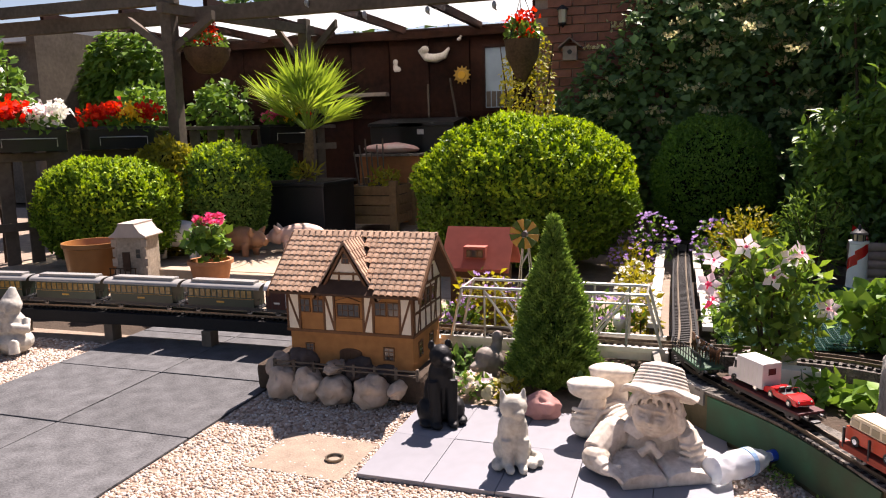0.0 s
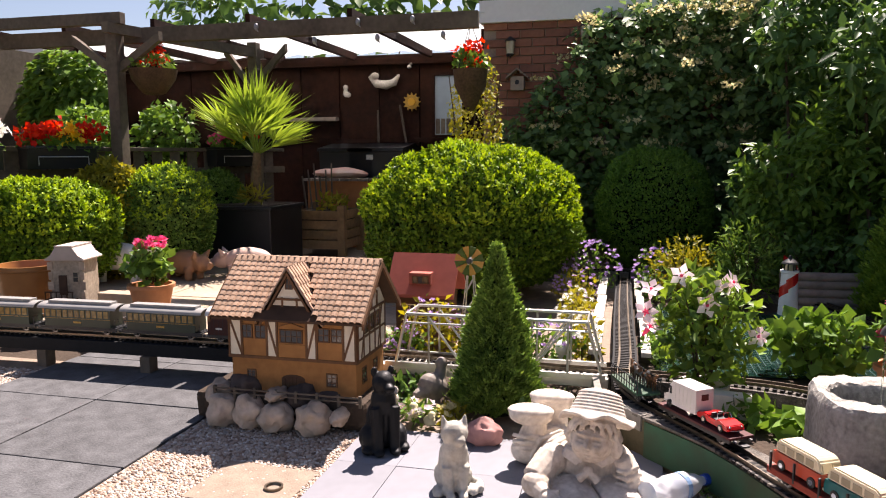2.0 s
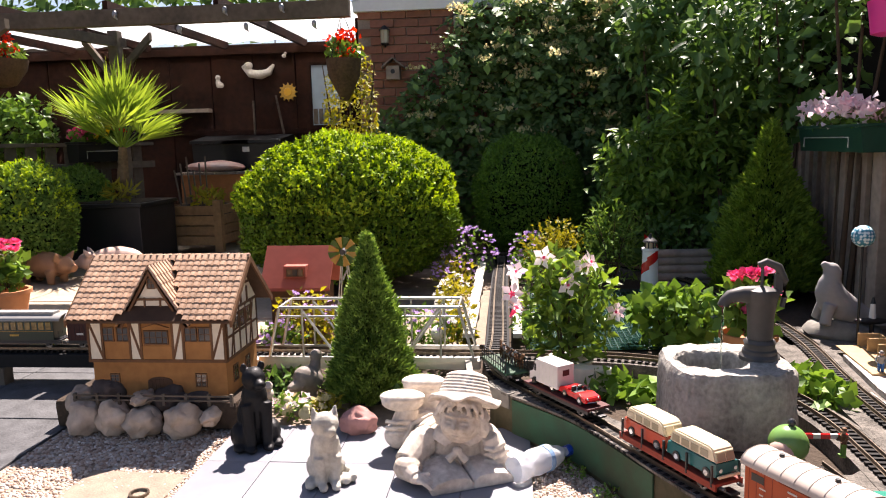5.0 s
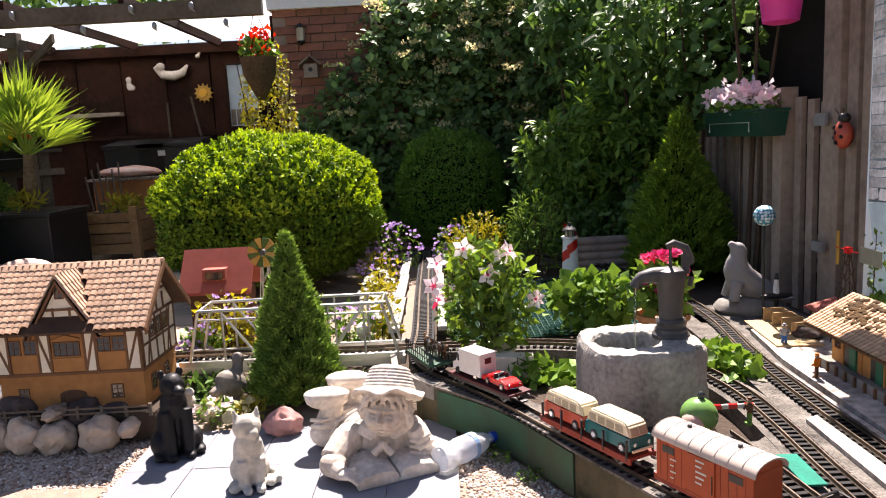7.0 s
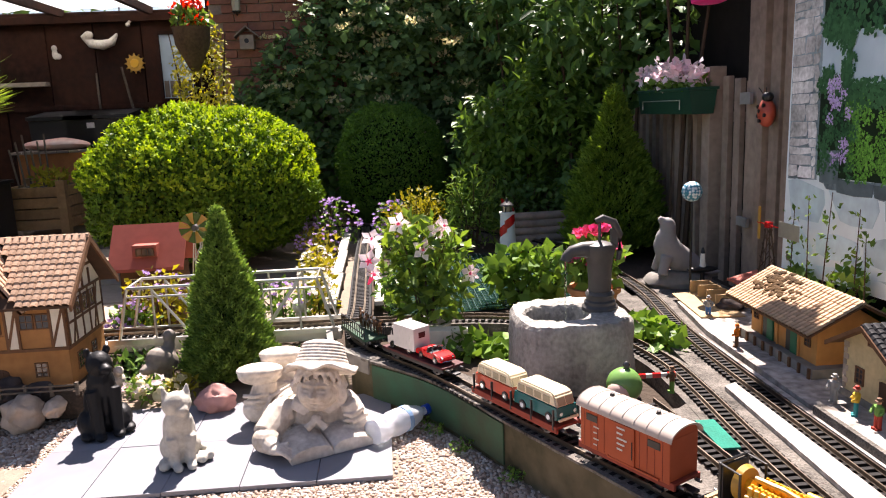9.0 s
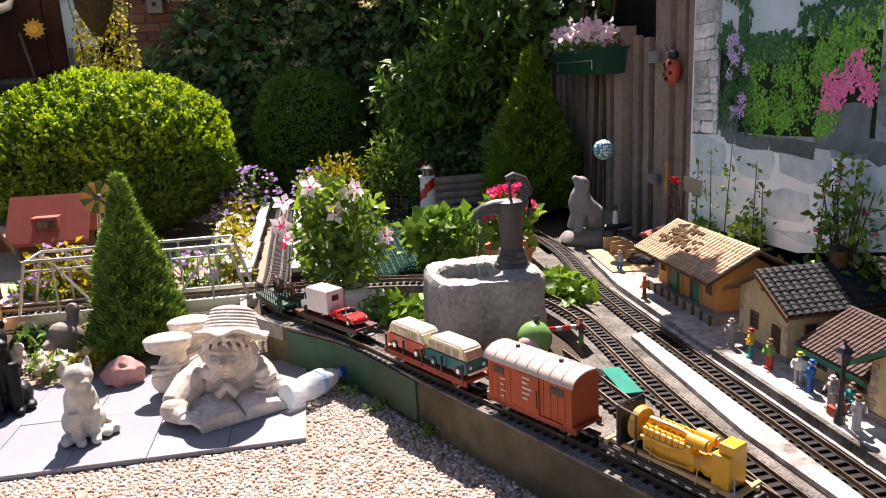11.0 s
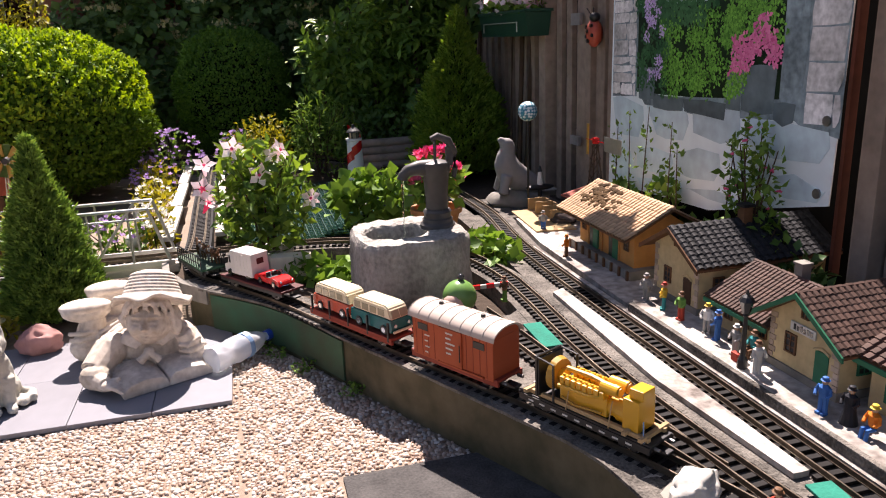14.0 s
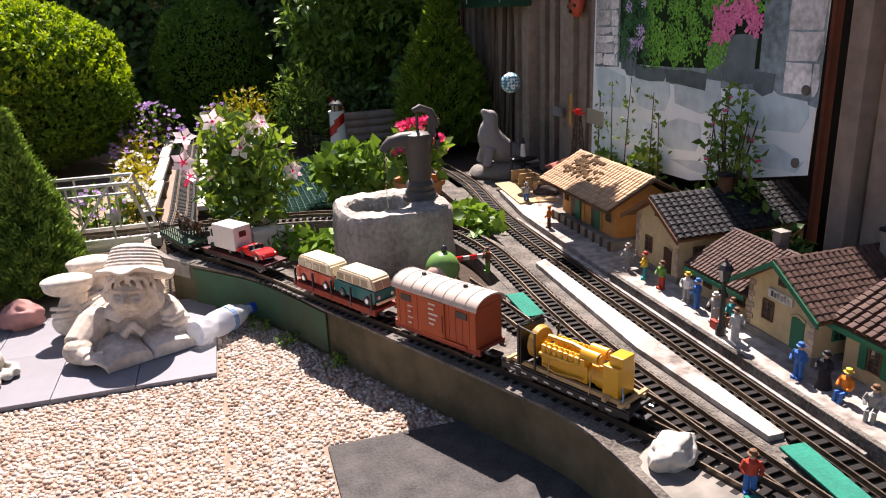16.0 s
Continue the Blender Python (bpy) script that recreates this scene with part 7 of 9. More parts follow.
for k in range(12):
    a0, a1 = 6.283 * k / 12 + 0.03, 6.283 * (k + 1) / 12 - 0.03
    q = [(0.018 * math.cos(a0), -0.03, 0.405 + 0.018 * math.sin(a0)), (0.066 * math.cos(a0), -0.03, 0.405 + 0.066 * math.sin(a0)), (0.066 * math.cos(a1), -0.026, 0.405 + 0.066 * math.sin(a1)), (0.018 * math.cos(a1), -0.026, 0.405 + 0.018 * math.sin(a1))]
    part("blade", B().prism(q, (0, 0.002, 0)), M["yellow2"] if k % 2 else M["millgreen"], wm, "ochre blade" if k % 2 else "dark green blade")
part("hub", B().cyl((0, -0.036, 0.405), (0, 0.02, 0.405), 0.012, seg=10), M["pump"], wm)
M["redroof"] = mat("faded_red_roof_paint", (0.42, 0.11, 0.075), 0.7, scale=24, var=0.15)
barn = thing("model_barn", pose(-1.06, 1.6, 0.14), "small model barn with a faded red roof", "model house")
part("wall", B().box(-0.13, -0.07, -0.1, 0.13, 0.1, 0.17), M["timber"], barn)
part("roof", B().prism([(-0.165, -0.12, 0.16), (-0.165, 0.02, 0.34), (-0.165, 0.16, 0.16), (-0.165, 0.16, 0.175), (-0.165, 0.02, 0.355), (-0.165, -0.12, 0.175)], (0.33, 0, 0)), M["redroof"], barn, "faded red sheet roof")
part("dormer", B().box(-0.055, -0.1, 0.22, 0.05, 0.0, 0.275, 0.002), M["redroof"], barn)
window(barn, 0.0, -0.1, 0.226, 0.08, 0.036, M["timber"], (3, 1))
window(barn, -0.06, -0.07, 0.06, 0.05, 0.06, M["plaster"], (2, 2))

# wire and netting by the straight, small goose figure
b = B().ball((0, 0, 0.06), (0.05, 0.03, 0.035)).tube([(0.035, 0, 0.07), (0.06, 0, 0.13), (0.06, 0, 0.16)], [0.02, 0.011, 0.012], 8).ball((0.068, 0, 0.165), (0.018, 0.012, 0.012)).cyl((0, 0, 0), (0, 0, 0.05), 0.025, 0.02)
sculpt("goose_statue", b, M["white"], pose(-0.38, 1.35, 0.08, 0, 0, 70), "white goose figure behind the bridge", voxel=0.004)

# ---- left terrace: pots, stone cottage, tub palm ----
pot = thing("terracotta_pot", pose(-3.47, 1.72, GZ), "large glazed ochre terracotta pot", "pot")
part("bowl", B().lathe([(0.11, 0), (0.15, 0.12), (0.165, 0.27), (0.175, 0.275), (0.175, 0.3), (0.16, 0.3), (0.15, 0.26), (0.13, 0.2), (0.001, 0.2)], seg=32), mat("glazed_ochre_clay", (0.33, 0.14, 0.04), 0.35, scale=20, var=0.15, bump=0.1), pot, smooth=True)
cot = thing("model_cottage", pose(-3.16, 1.7, GZ, 0, 0, 12), "small pale stone model cottage with a grey roof", "model house")
M["cotstone"] = mat("pale_cottage_stone", (0.45, 0.37, 0.28), 0.85, scale=60, var=0.35, bump=0.8)
part("wall", B().box(-0.075, -0.08, 0, 0.105, 0.09, 0.35, 0.003), M["cotstone"], cot)
part("roof", B().prism([(-0.095, -0.1, 0.345), (0.125, -0.1, 0.345), (0.125, -0.1, 0.352), (0.09, -0.1, 0.375), (0.06, -0.1, 0.42), (-0.03, -0.1, 0.42), (-0.06, -0.1, 0.375), (-0.095, -0.1, 0.352)], (0, 0.21, 0)), M["roofgrey"], cot, "grey half-hipped roof")
part("ridge", B().box(-0.034, -0.104, 0.418, 0.064, 0.114, 0.426, 0.002), M["roofgrey"], cot)
part("door", B().box(-0.03, -0.086, 0.15, 0.015, -0.0805, 0.26, 0.002), M["darkwood"], cot)
part("door", B().box(-0.035, -0.086, 0.0, 0.02, -0.0805, 0.1, 0.002), M["darkwood"], cot)
part("balcony", B().box(-0.09, -0.13, 0.125, 0.07, -0.081, 0.135, 0.002), M["darkwood"], cot)
for k in range(6):
    part("baluster", B().box(-0.088 + 0.03 * k, -0.129, 0.136, -0.083 + 0.03 * k, -0.124, 0.17), M["darkwood"], cot)
part("balcony_rail", B().box(-0.09, -0.13, 0.1705, 0.07, -0.123, 0.177, 0.001), M["darkwood"], cot)
window(cot, 0.065, -0.08, 0.22, 0.035, 0.06, M["cotstone"], (1, 2))
window(cot, 0.065, -0.08, 0.06, 0.035, 0.05, M["cotstone"], (1, 2))
for z in range(6):
    for x in (-0.075, 0.105):
        part("quoin", B().box(x - 0.012 - 0.005 * (z % 2), -0.084, 0.01 + 0.056 * z, x + 0.01 + 0.005 * (z % 2), -0.079, 0.055 + 0.056 * z, 0.002), M["boulder"], cot)
solid("stone_trough", B().box(-0.13, -0.05, 0, 0.11, 0.05, 0.15, 0.008).rough(0.002, 30), M["sandstone"], pose(-2.88, 1.76, GZ), "small pale stone trough beside the cottage", "trough")
tub = thing("palm_tub", pose(-3.28, 4.0, GZ), "large square black planter tub", "planter")
part("tub", B().box(-0.33, -0.3, 0, 0.33, 0.3, 0.47, 0.01), M["black"], tub)
part("rim", B().box(-0.35, -0.32, 0.471, 0.35, 0.32, 0.5, 0.006), M["black"], tub)
part("soil", B().box(-0.31, -0.28, 0.5, 0.31, 0.28, 0.505), M["soil"], tub)
M["barkpalm"] = mat("fibrous_palm_trunk", (0.22, 0.15, 0.08), 0.9, scale=40, var=0.4, bump=0.9, dist=0.006)
palm = thing("fan_palm", pose(-3.22, 3.98, GZ + 0.5), "fan palm with bright green pleated leaves", "palm")
part("trunk", B().tube([(0, 0, 0), (0.0, 0, 0.18), (0.02, 0, 0.44)], [0.04, 0.045, 0.032], 10).rough(0.006, 30), M["barkpalm"], palm)
rng = np.random.default_rng(5)
for k in range(22):
    a, el = k * 2.4, 0.4 + 1.1 * ((k * 7) % 22) / 22
    d = Vector((math.cos(a) * math.cos(el), math.sin(a) * math.cos(el), math.sin(el)))
    st = Vector((0.01, 0, 0.42)) + d * 0.04
    hub = Vector((0.01, 0, 0.42)) + d * (0.16 + 0.2 * (k % 4) / 3)
    part("leaf_stalk", B().tube([st, hub], [0.008, 0.005], 6), M["palm"], palm)
    s = d.cross(Vector((0, 0, 1))).normalized()
    nr = s.cross(d)
    P, D, N = [], [], []
    for j in range(17):
        f = (j / 16 - 0.5) * 2.0
        dd = d * math.cos(f) + s * math.sin(f)
        P.append(hub), D.append(dd + Vector((0, 0, -0.08)) + nr * 0.1 * (j % 2)), N.append(nr + s * (0.6 if j % 2 else -0.6))
    part("fan_leaf", leaf_mesh("fan_leaf", np.array(P), np.array(D), np.array(N), np.full(17, 0.4) * (0.75 + 0.4 * rng.random(17)), 0.07, 0.012, rng=rng), M["palm"], palm)
sprig("tub_undergrowth", (-3.2, 3.85, 0.62), (0.1, 0.1, 0.06), 60, 0.09, M["yellowleaf"], "small yellow-green plant at the foot of the palm", "plant", 99, stems=2, width=0.2)
M["planterwood"] = mat("golden_brown_planter_wood", (0.34, 0.2, 0.09), 0.75, scale=24, var=0.3, bump=0.4, rand=0.12)
crate = thing("wooden_planter", pose(-2.88, 4.72, GZ), "square brown slatted wooden planter", "planter")
for sx in (-1, 1):
    for sy in (-1, 1):
        part("post", B().box(sx * 0.24 - 0.035, sy * 0.24 - 0.035, 0, sx * 0.24 + 0.035, sy * 0.24 + 0.035, 0.46, 0.005), M["planterwood"], crate)
for z in (0.06, 0.15, 0.24, 0.33):
    for s in (-1, 1):
        part("slat", B().box(-0.205, s * 0.24 - 0.01, z, 0.205, s * 0.24 + 0.01, z + 0.08, 0.003), M["planterwood"], crate)
        part("slat", B().box(s * 0.24 - 0.01, -0.205, z, s * 0.24 + 0.01, 0.205, z + 0.08, 0.003), M["planterwood"], crate)
part("soil", B().box(-0.2, -0.2, 0.3, 0.2, 0.2, 0.4), M["soil"], crate)
for k in range(6):
    part("cane", B().cyl((-0.2 + 0.05 * k, 0.0, 0.35), (-0.26 + 0.06 * k, 0.02, 0.72 + 0.06 * (k % 3)), 0.008, seg=6), M["fence"], crate)
sprig("planter_succulent", (-2.78, 4.65, 0.52), (0.16, 0.12, 0.07), 130, 0.07, M["yellowleaf"], "sprawling plant in the wooden planter", "plant", 100, stems=2, width=0.4)
chest = thing("storage_chest", pose(-2.93, 5.35, GZ), "red-brown wooden storage chest with a slatted lid", "chest")
part("body", B().box(-0.32, -0.25, 0, 0.32, 0.25, 0.66, 0.006), mat("orange_brown_stain", (0.52, 0.2, 0.07), 0.6, scale=16, var=0.2), chest)
for k in range(7):
    part("lid_slat", B().box(-0.35 + 0.1 * k, -0.3, 0.662, -0.26 + 0.1 * k, 0.28, 0.685, 0.004), M["fencebrown"], chest)
solid("compost_bag", B().ball((0, 0, 0.05), (0.3, 0.16, 0.055), 20, 10).rough(0.015, 9), mat("printed_plastic_bag", (0.6, 0.5, 0.45), 0.4, scale=9, var=0.3, col2=(0.5, 0.12, 0.05)), pose(-2.95, 5.25, GZ + 0.685), "plump printed plastic bag lying on the chest", "bag", smooth=True)
for k, x in enumerate((-2.95, -2.62)):
    wb = thing("wheelie_bin", pose(x, 5.68, GZ), "black plastic wheelie bin with a closed lid", "bin", "wheelie bins")
    part("body", B().prism([(-0.26, -0.27, 0.05), (0.26, -0.27, 0.05), (0.29, -0.3, 0.95), (-0.29, -0.3, 0.95)], (0, 0.55, 0)), M["black"], wb)
    part("lid", B().prism([(-0.3, -0.33, 0.955), (-0.3, -0.33, 0.985), (-0.3, 0.1, 1.04), (-0.3, 0.29, 1.0), (-0.3, 0.29, 0.955)], (0.6, 0, 0)), M["black"], wb)
    part("handle", B().cyl((-0.24, 0.29, 1.02), (0.24, 0.29, 1.02), 0.016, seg=8), M["black"], wb)
    if k:
        part("number_mark", B().box(-0.1, -0.306, 0.87, -0.03, -0.301, 0.92), M["marking"], wb, "small white bars")
        part("skull_sticker", B().ball((-0.02, -0.305, 0.5), (0.11, 0.012, 0.13), 14, 8), M["white"], wb, "white patch on the bin")
solid("broom", B().cyl((0, 0, 0), (-0.18, 0.0, 1.05), 0.012, seg=8), M["fence"], pose(-2.35, 5.93, 0.45), "wooden broom handle leaning on the shed wall", "broom")
solid("rake", B().cyl((0, 0, 0), (0, 0, 0.9), 0.012, seg=8), M["fence"], pose(-2.78, 5.94, 0.55), "upright pale tool handle by the shed wall", "tool")
solid("shelf_board", B().box(-0.45, -0.05, 0, 0.45, 0.05, 0.04, 0.004), M["fencebrown"], pose(-3.7, 5.93, 1.34), "brown board fixed along the shed wall", "shelf")
sf = thing("sun_plaque", pose(-2.4, 5.96, 1.53), "round yellow sun plaque on the shed wall", "plaque")
part("disc", B().cyl((0, 0, 0), (0, -0.02, 0), 0.075, seg=24), M["yellow2"], sf)
part("face", B().cyl((0, -0.02, 0), (0, -0.035, 0), 0.045, 0.04, 20), M["yellow"], sf)
for k in range(12):
    a = 6.283 * k / 12
    part("ray", B().cyl((0.07 * math.cos(a), -0.01, 0.07 * math.sin(a)), (0.1 * math.cos(a), -0.01, 0.1 * math.sin(a)), 0.014, 0.004, 6), M["yellow2"], sf)
b = B().tube([(-0.17, 0, 0.05), (-0.09, 0, -0.03), (0.02, 0, -0.045), (0.11, 0, -0.02), (0.17, 0, 0.06)], [0.02, 0.045, 0.05, 0.04, 0.014], 10).ball((-0.1, -0.02, 0.05), (0.05, 0.03, 0.04))
sculpt("wall_ornament", b, M["caststone"], pose(-2.7, 5.93, 1.76), "pale crescent-shaped ornament on the shed wall", "ornament", 0.01)
b = B().ball((0, 0, 0), (0.03, 0.02, 0.05)).ball((0, 0, 0.06), (0.03, 0.02, 0.03)).ball((0.03, 0, -0.02), (0.035, 0.015, 0.03))
sculpt("wall_ornament", b, M["caststone"], pose(-3.15, 5.94, 1.64), "small grey bird ornament on the shed wall", "ornament", 0.008)
b = B().ball((0, 0, 0), (0.025, 0.02, 0.02)).ball((0.02, 0, 0.03), (0.02, 0.015, 0.015))
sculpt("wall_ornament", b, M["caststone"], pose(-2.42, 5.93, 1.9), "small pale bird ornament on the shed wall", "ornament", 0.006)
w1 = thing("window_1", pose(-2.0, 5.98, 1.15), "narrow shed window with a pale blind", "window", kind="structure")
for x0, x1, z0, z1 in ((-0.18, -0.15, 0, 0.68), (0.15, 0.18, 0, 0.68), (-0.15, 0.15, 0, 0.03), (-0.15, 0.15, 0.65, 0.68)):
    part("window_frame", B().box(x0, -0.03, z0, x1, 0.01, z1, 0.003), M["shed"], w1)
part("pane", B().box(-0.15, -0.006, 0.03, 0.15, 0.0, 0.65), mat("sky_blue_pane", (0.35, 0.42, 0.47), 0.15, scale=4, var=0.2, bump=0), w1)
for k in range(5):
    part("blind_slat", B().box(-0.14 + 0.058 * k, -0.012, 0.04, -0.095 + 0.058 * k, -0.007, 0.2), M["fence"], w1)
# wall lamps
for x, z in ((-1.17, 1.9), (-0.52, 2.0)):
    wl = thing("wall_lantern", pose(x, 4.86, z), "black metal wall lantern on the brick", "wall lamp", "wall lanterns")
    part("bracket", B().tube([(0, 0.06, -0.05), (0, 0.02, -0.08), (0, 0.0, -0.07)], 0.008, 6), M["black"], wl)
    part("glass", B().cyl((0, 0, -0.05), (0, 0, 0.06), 0.035, 0.04, 8), M["paleglass"], wl)
    part("cap", B().cyl((0, 0, 0.06), (0, 0, 0.1), 0.055, 0.012, 8), M["black"], wl)
    part("foot", B().cyl((0, 0, -0.07), (0, 0, -0.05), 0.025, 0.04, 8), M["black"], wl)
bh = thing("bird_house", pose(-1.1, 4.87, 1.6), "small dark wooden bird house on the wall", "bird house")
part("box", B().box(-0.06, -0.05, -0.07, 0.06, 0.04, 0.05, 0.003), M["fencebrown"], bh)
part("roof", B().prism([(-0.1, -0.07, 0.03), (0, -0.07, 0.11), (0.1, -0.07, 0.03), (0.1, -0.07, 0.045), (0, -0.07, 0.125), (-0.1, -0.07, 0.045)], (0, 0.12, 0)), M["fencebrown"], bh)
part("entrance", B().cyl((0, -0.052, 0.0), (0, -0.049, 0.0), 0.02, seg=12), M["black"], bh)

# hanging baskets and flower boxes
M["wicker"] = mat("brown_wicker", (0.12, 0.07, 0.04), 0.85, scale=60, var=0.35, bump=0.8, dist=0.006)


def hanging_basket(x, y, z, r, h, hook, seed, label, fl="redpetal", pm=None, taper=0.5):
    t = thing("hanging_basket", pose(x, y, z), label, "hanging basket", "hanging baskets")
    part("basket", B().lathe([(r * taper * 0.6, -h), (r * taper, -h * 0.93), (r * 0.9, -h * 0.4), (r, 0), (r * 0.93, 0), (r * 0.8, -0.03), (0.001, -0.03)], seg=24), pm or M["wicker"], t, smooth=True)
    for k in range(3):
        a = 2.09 * k
        part("hanger", B().cyl((r * math.cos(a), r * math.sin(a), 0), (0, 0, hook), 0.003, seg=5), M["black"], t)
    rg = np.random.default_rng(seed)
    P, d = shell(rg, 160, (0, 0, 0.04), (r * 0.95, r * 0.95, 0.07), seed, 0.3, depth=0.5, low=-0.2)
    part("leaves", leaf_mesh("leaves", P, unit(rg, len(P)) + d, d + 0.6 * unit(rg, len(P)), 0.05, 0.7, rng=rg), M["leaf"], t)
    for k in range(7):
        c = np.array((r * 0.75 * math.cos(k * 2.4) * (k / 7) ** 0.5, r * 0.75 * math.sin(k * 2.4) * (k / 7) ** 0.5, 0.09 + 0.03 * (k % 3)))
        P = c + rg.normal(0, 0.022, (34, 3))
        part("blossom", leaf_mesh("blossom", P, unit(rg, 34), unit(rg, 34), 0.034, 0.9, rng=rg), M[fl], t)
    return t


hanging_basket(-3.9, 3.6, 1.66, 0.19, 0.2, 0.3, 301, "brown wicker hanging basket with red flowers")
hanging_basket(-1.28, 3.68, 1.59, 0.13, 0.3, 0.34, 302, "conical wicker hanging basket with orange-red flowers", taper=0.3)
hanging_basket(1.27, 1.0, 1.42, 0.08, 0.12, 0.3, 303, "bright pink hanging pot with pink flowers", "palepink", mat("magenta_plastic", (0.65, 0.03, 0.25), 0.4, var=0.05, bump=0), 0.8)


def flower_box(m, l, label, kinds, seed, box=None):
    t = thing("flower_box", m, label, "flower box", "flower boxes")
    part("trough", B().prism([(-l / 2, -0.07, 0), (-l / 2, 0.07, 0), (-l / 2, 0.09, 0.15), (-l / 2, -0.09, 0.15)], (l, 0, 0)), box or M["black"], t)
    part("rim", B().box(-l / 2 - 0.012, -0.1, 0.151, l / 2 + 0.012, 0.1, 0.17, 0.004), box or M["black"], t)
    part("wire_bracket", B().tube([(-l * 0.36, -0.1, 0.03), (-l * 0.36, -0.1, 0.09), (l * 0.36, -0.1, 0.09), (l * 0.36, -0.1, 0.03)], 0.004, 6), M["alu"], t)
    rg = np.random.default_rng(seed)
    P, d = shell(rg, 260, (0, 0, 0.19), (l * 0.5, 0.1, 0.07), seed, 0.3, depth=0.6, low=-0.3)
    part("leaves", leaf_mesh("leaves", P, unit(rg, len(P)) + d, d + 0.6 * unit(rg, len(P)), 0.06, 0.75, rng=rg), M["leaf"], t)
    for k, fm in enumerate(kinds):
        x = -l / 2 + l * (k + 0.5) / len(kinds)
        c = np.array((x, -0.02 - 0.05 * (k % 2), 0.25 + 0.02 * (k % 3)))
        P = c + rg.normal(0, 1, (90, 3)) * np.array((0.042, 0.035, 0.032))
        part("blossom", leaf_mesh("blossom", P, unit(rg, 90), unit(rg, 90), 0.045, 0.9, rng=rg), M[fm], t)
    return t


def on_fence(s, z):
    p = FA + fd * s
    q = Vector((fd.y, -fd.x, 0))
    return pose(p.x + q.x * 0.13, p.y + q.y * 0.13, z, 0, 0, fyaw)


flower_box(on_fence(1.76, 0.87), 0.5, "black flower box with red and white begonias on the fence", ("redpetal", "redpetal", "redpetal", "whitepetal", "palepink", "whitepetal"), 311)
flower_box(on_fence(2.42, 0.87), 0.5, "black flower box with red and yellow begonias on the fence", ("redpetal", "redpetal", "redpetal", "yellowpetal", "yellowpetal", "redpetal"), 312)
flower_box(on_fence(1.0, 0.87), 0.45, "black flower box with red begonias on the fence", ("redpetal", "redpetal", "whitepetal", "redpetal"), 313)
flower_box(on_fence(3.95, 0.87), 0.45, "black flower box with a few mixed flowers on the fence", ("pinkpetal", "yellowpetal", "redpetal"), 314)
flower_box(pose(1.54, 2.0, 0.88, 0, 0, -90) @ Matrix.Scale(0.75, 4), 0.95, "green flower box with pale pink flowers on the fence", ("palepink", "palepink", "palepink", "palepink", "palepink", "palepink", "palepink"), 315, mat("bottle_green_plastic", (0.01, 0.06, 0.035), 0.4, var=0.1, bump=0))
# white roses on the shrub behind the fence
rg = np.random.default_rng(8)
rb = thing("white_rose", pose(-5.0, 2.4, 1.0), "white rose blooms above the fence", "flowering plant")
for k in range(16):
    c = np.array((0.26 * rg.normal() * 0.7, -0.2 + 0.1 * rg.normal(), 0.25 + 0.22 * rg.normal() * 0.7))
    part("blossom", leaf_mesh("blossom", c + rg.normal(0, 0.016, (20, 3)), unit(rg, 20), unit(rg, 20), 0.035, 0.9, rng=rg), M["whitepetal"], rb)
part("cane", B().tube([(0, 0.1, -1.0), (0.02, 0, -0.3), (0.0, -0.1, 0.4)], [0.014, 0.01, 0.004], 6), M["twig"], rb)
# grey flat-roofed building beyond the fence
nb = thing("neighbour_house", pose(-8.5, 8.0, 0), "pale flat-roofed neighbouring building beyond the fence", "house", kind="structure")
part("wall", B().box(-3, -1, 0, 3, 1, 2.35), M["fence"], nb)
part("roof_edge", B().box(-3.1, -1.15, 2.355, 3.1, 1.1, 2.62, 0.01), M["white"], nb)

# ---- passenger train on the raised track ----
M["locoblack"] = mat("satin_black_paint", (0.012, 0.012, 0.013), 0.32, scale=40, var=0.2, bump=0.05)
M["locored"] = mat("red_running_gear", (0.5, 0.02, 0.012), 0.4, scale=40, var=0.1, bump=0.05)
M["coachgreen"] = mat("dark_green_coach_paint", (0.008, 0.026, 0.012), 0.4, scale=30, var=0.2, bump=0.05)
M["coachroof"] = mat("grey_coach_roof", (0.3, 0.29, 0.27), 0.45, scale=20, var=0.15)
M["brownwagon"] = mat("dark_brown_planks", (0.07, 0.025, 0.02), 0.55, scale=24, var=0.2)
M["litwindow"] = mat("yellowish_coach_window", (0.32, 0.2, 0.05), 0.2, scale=60, var=0.5, bump=0)
M["posterblue"] = mat("pale_grey_poster", (0.45, 0.48, 0.5), 0.5)


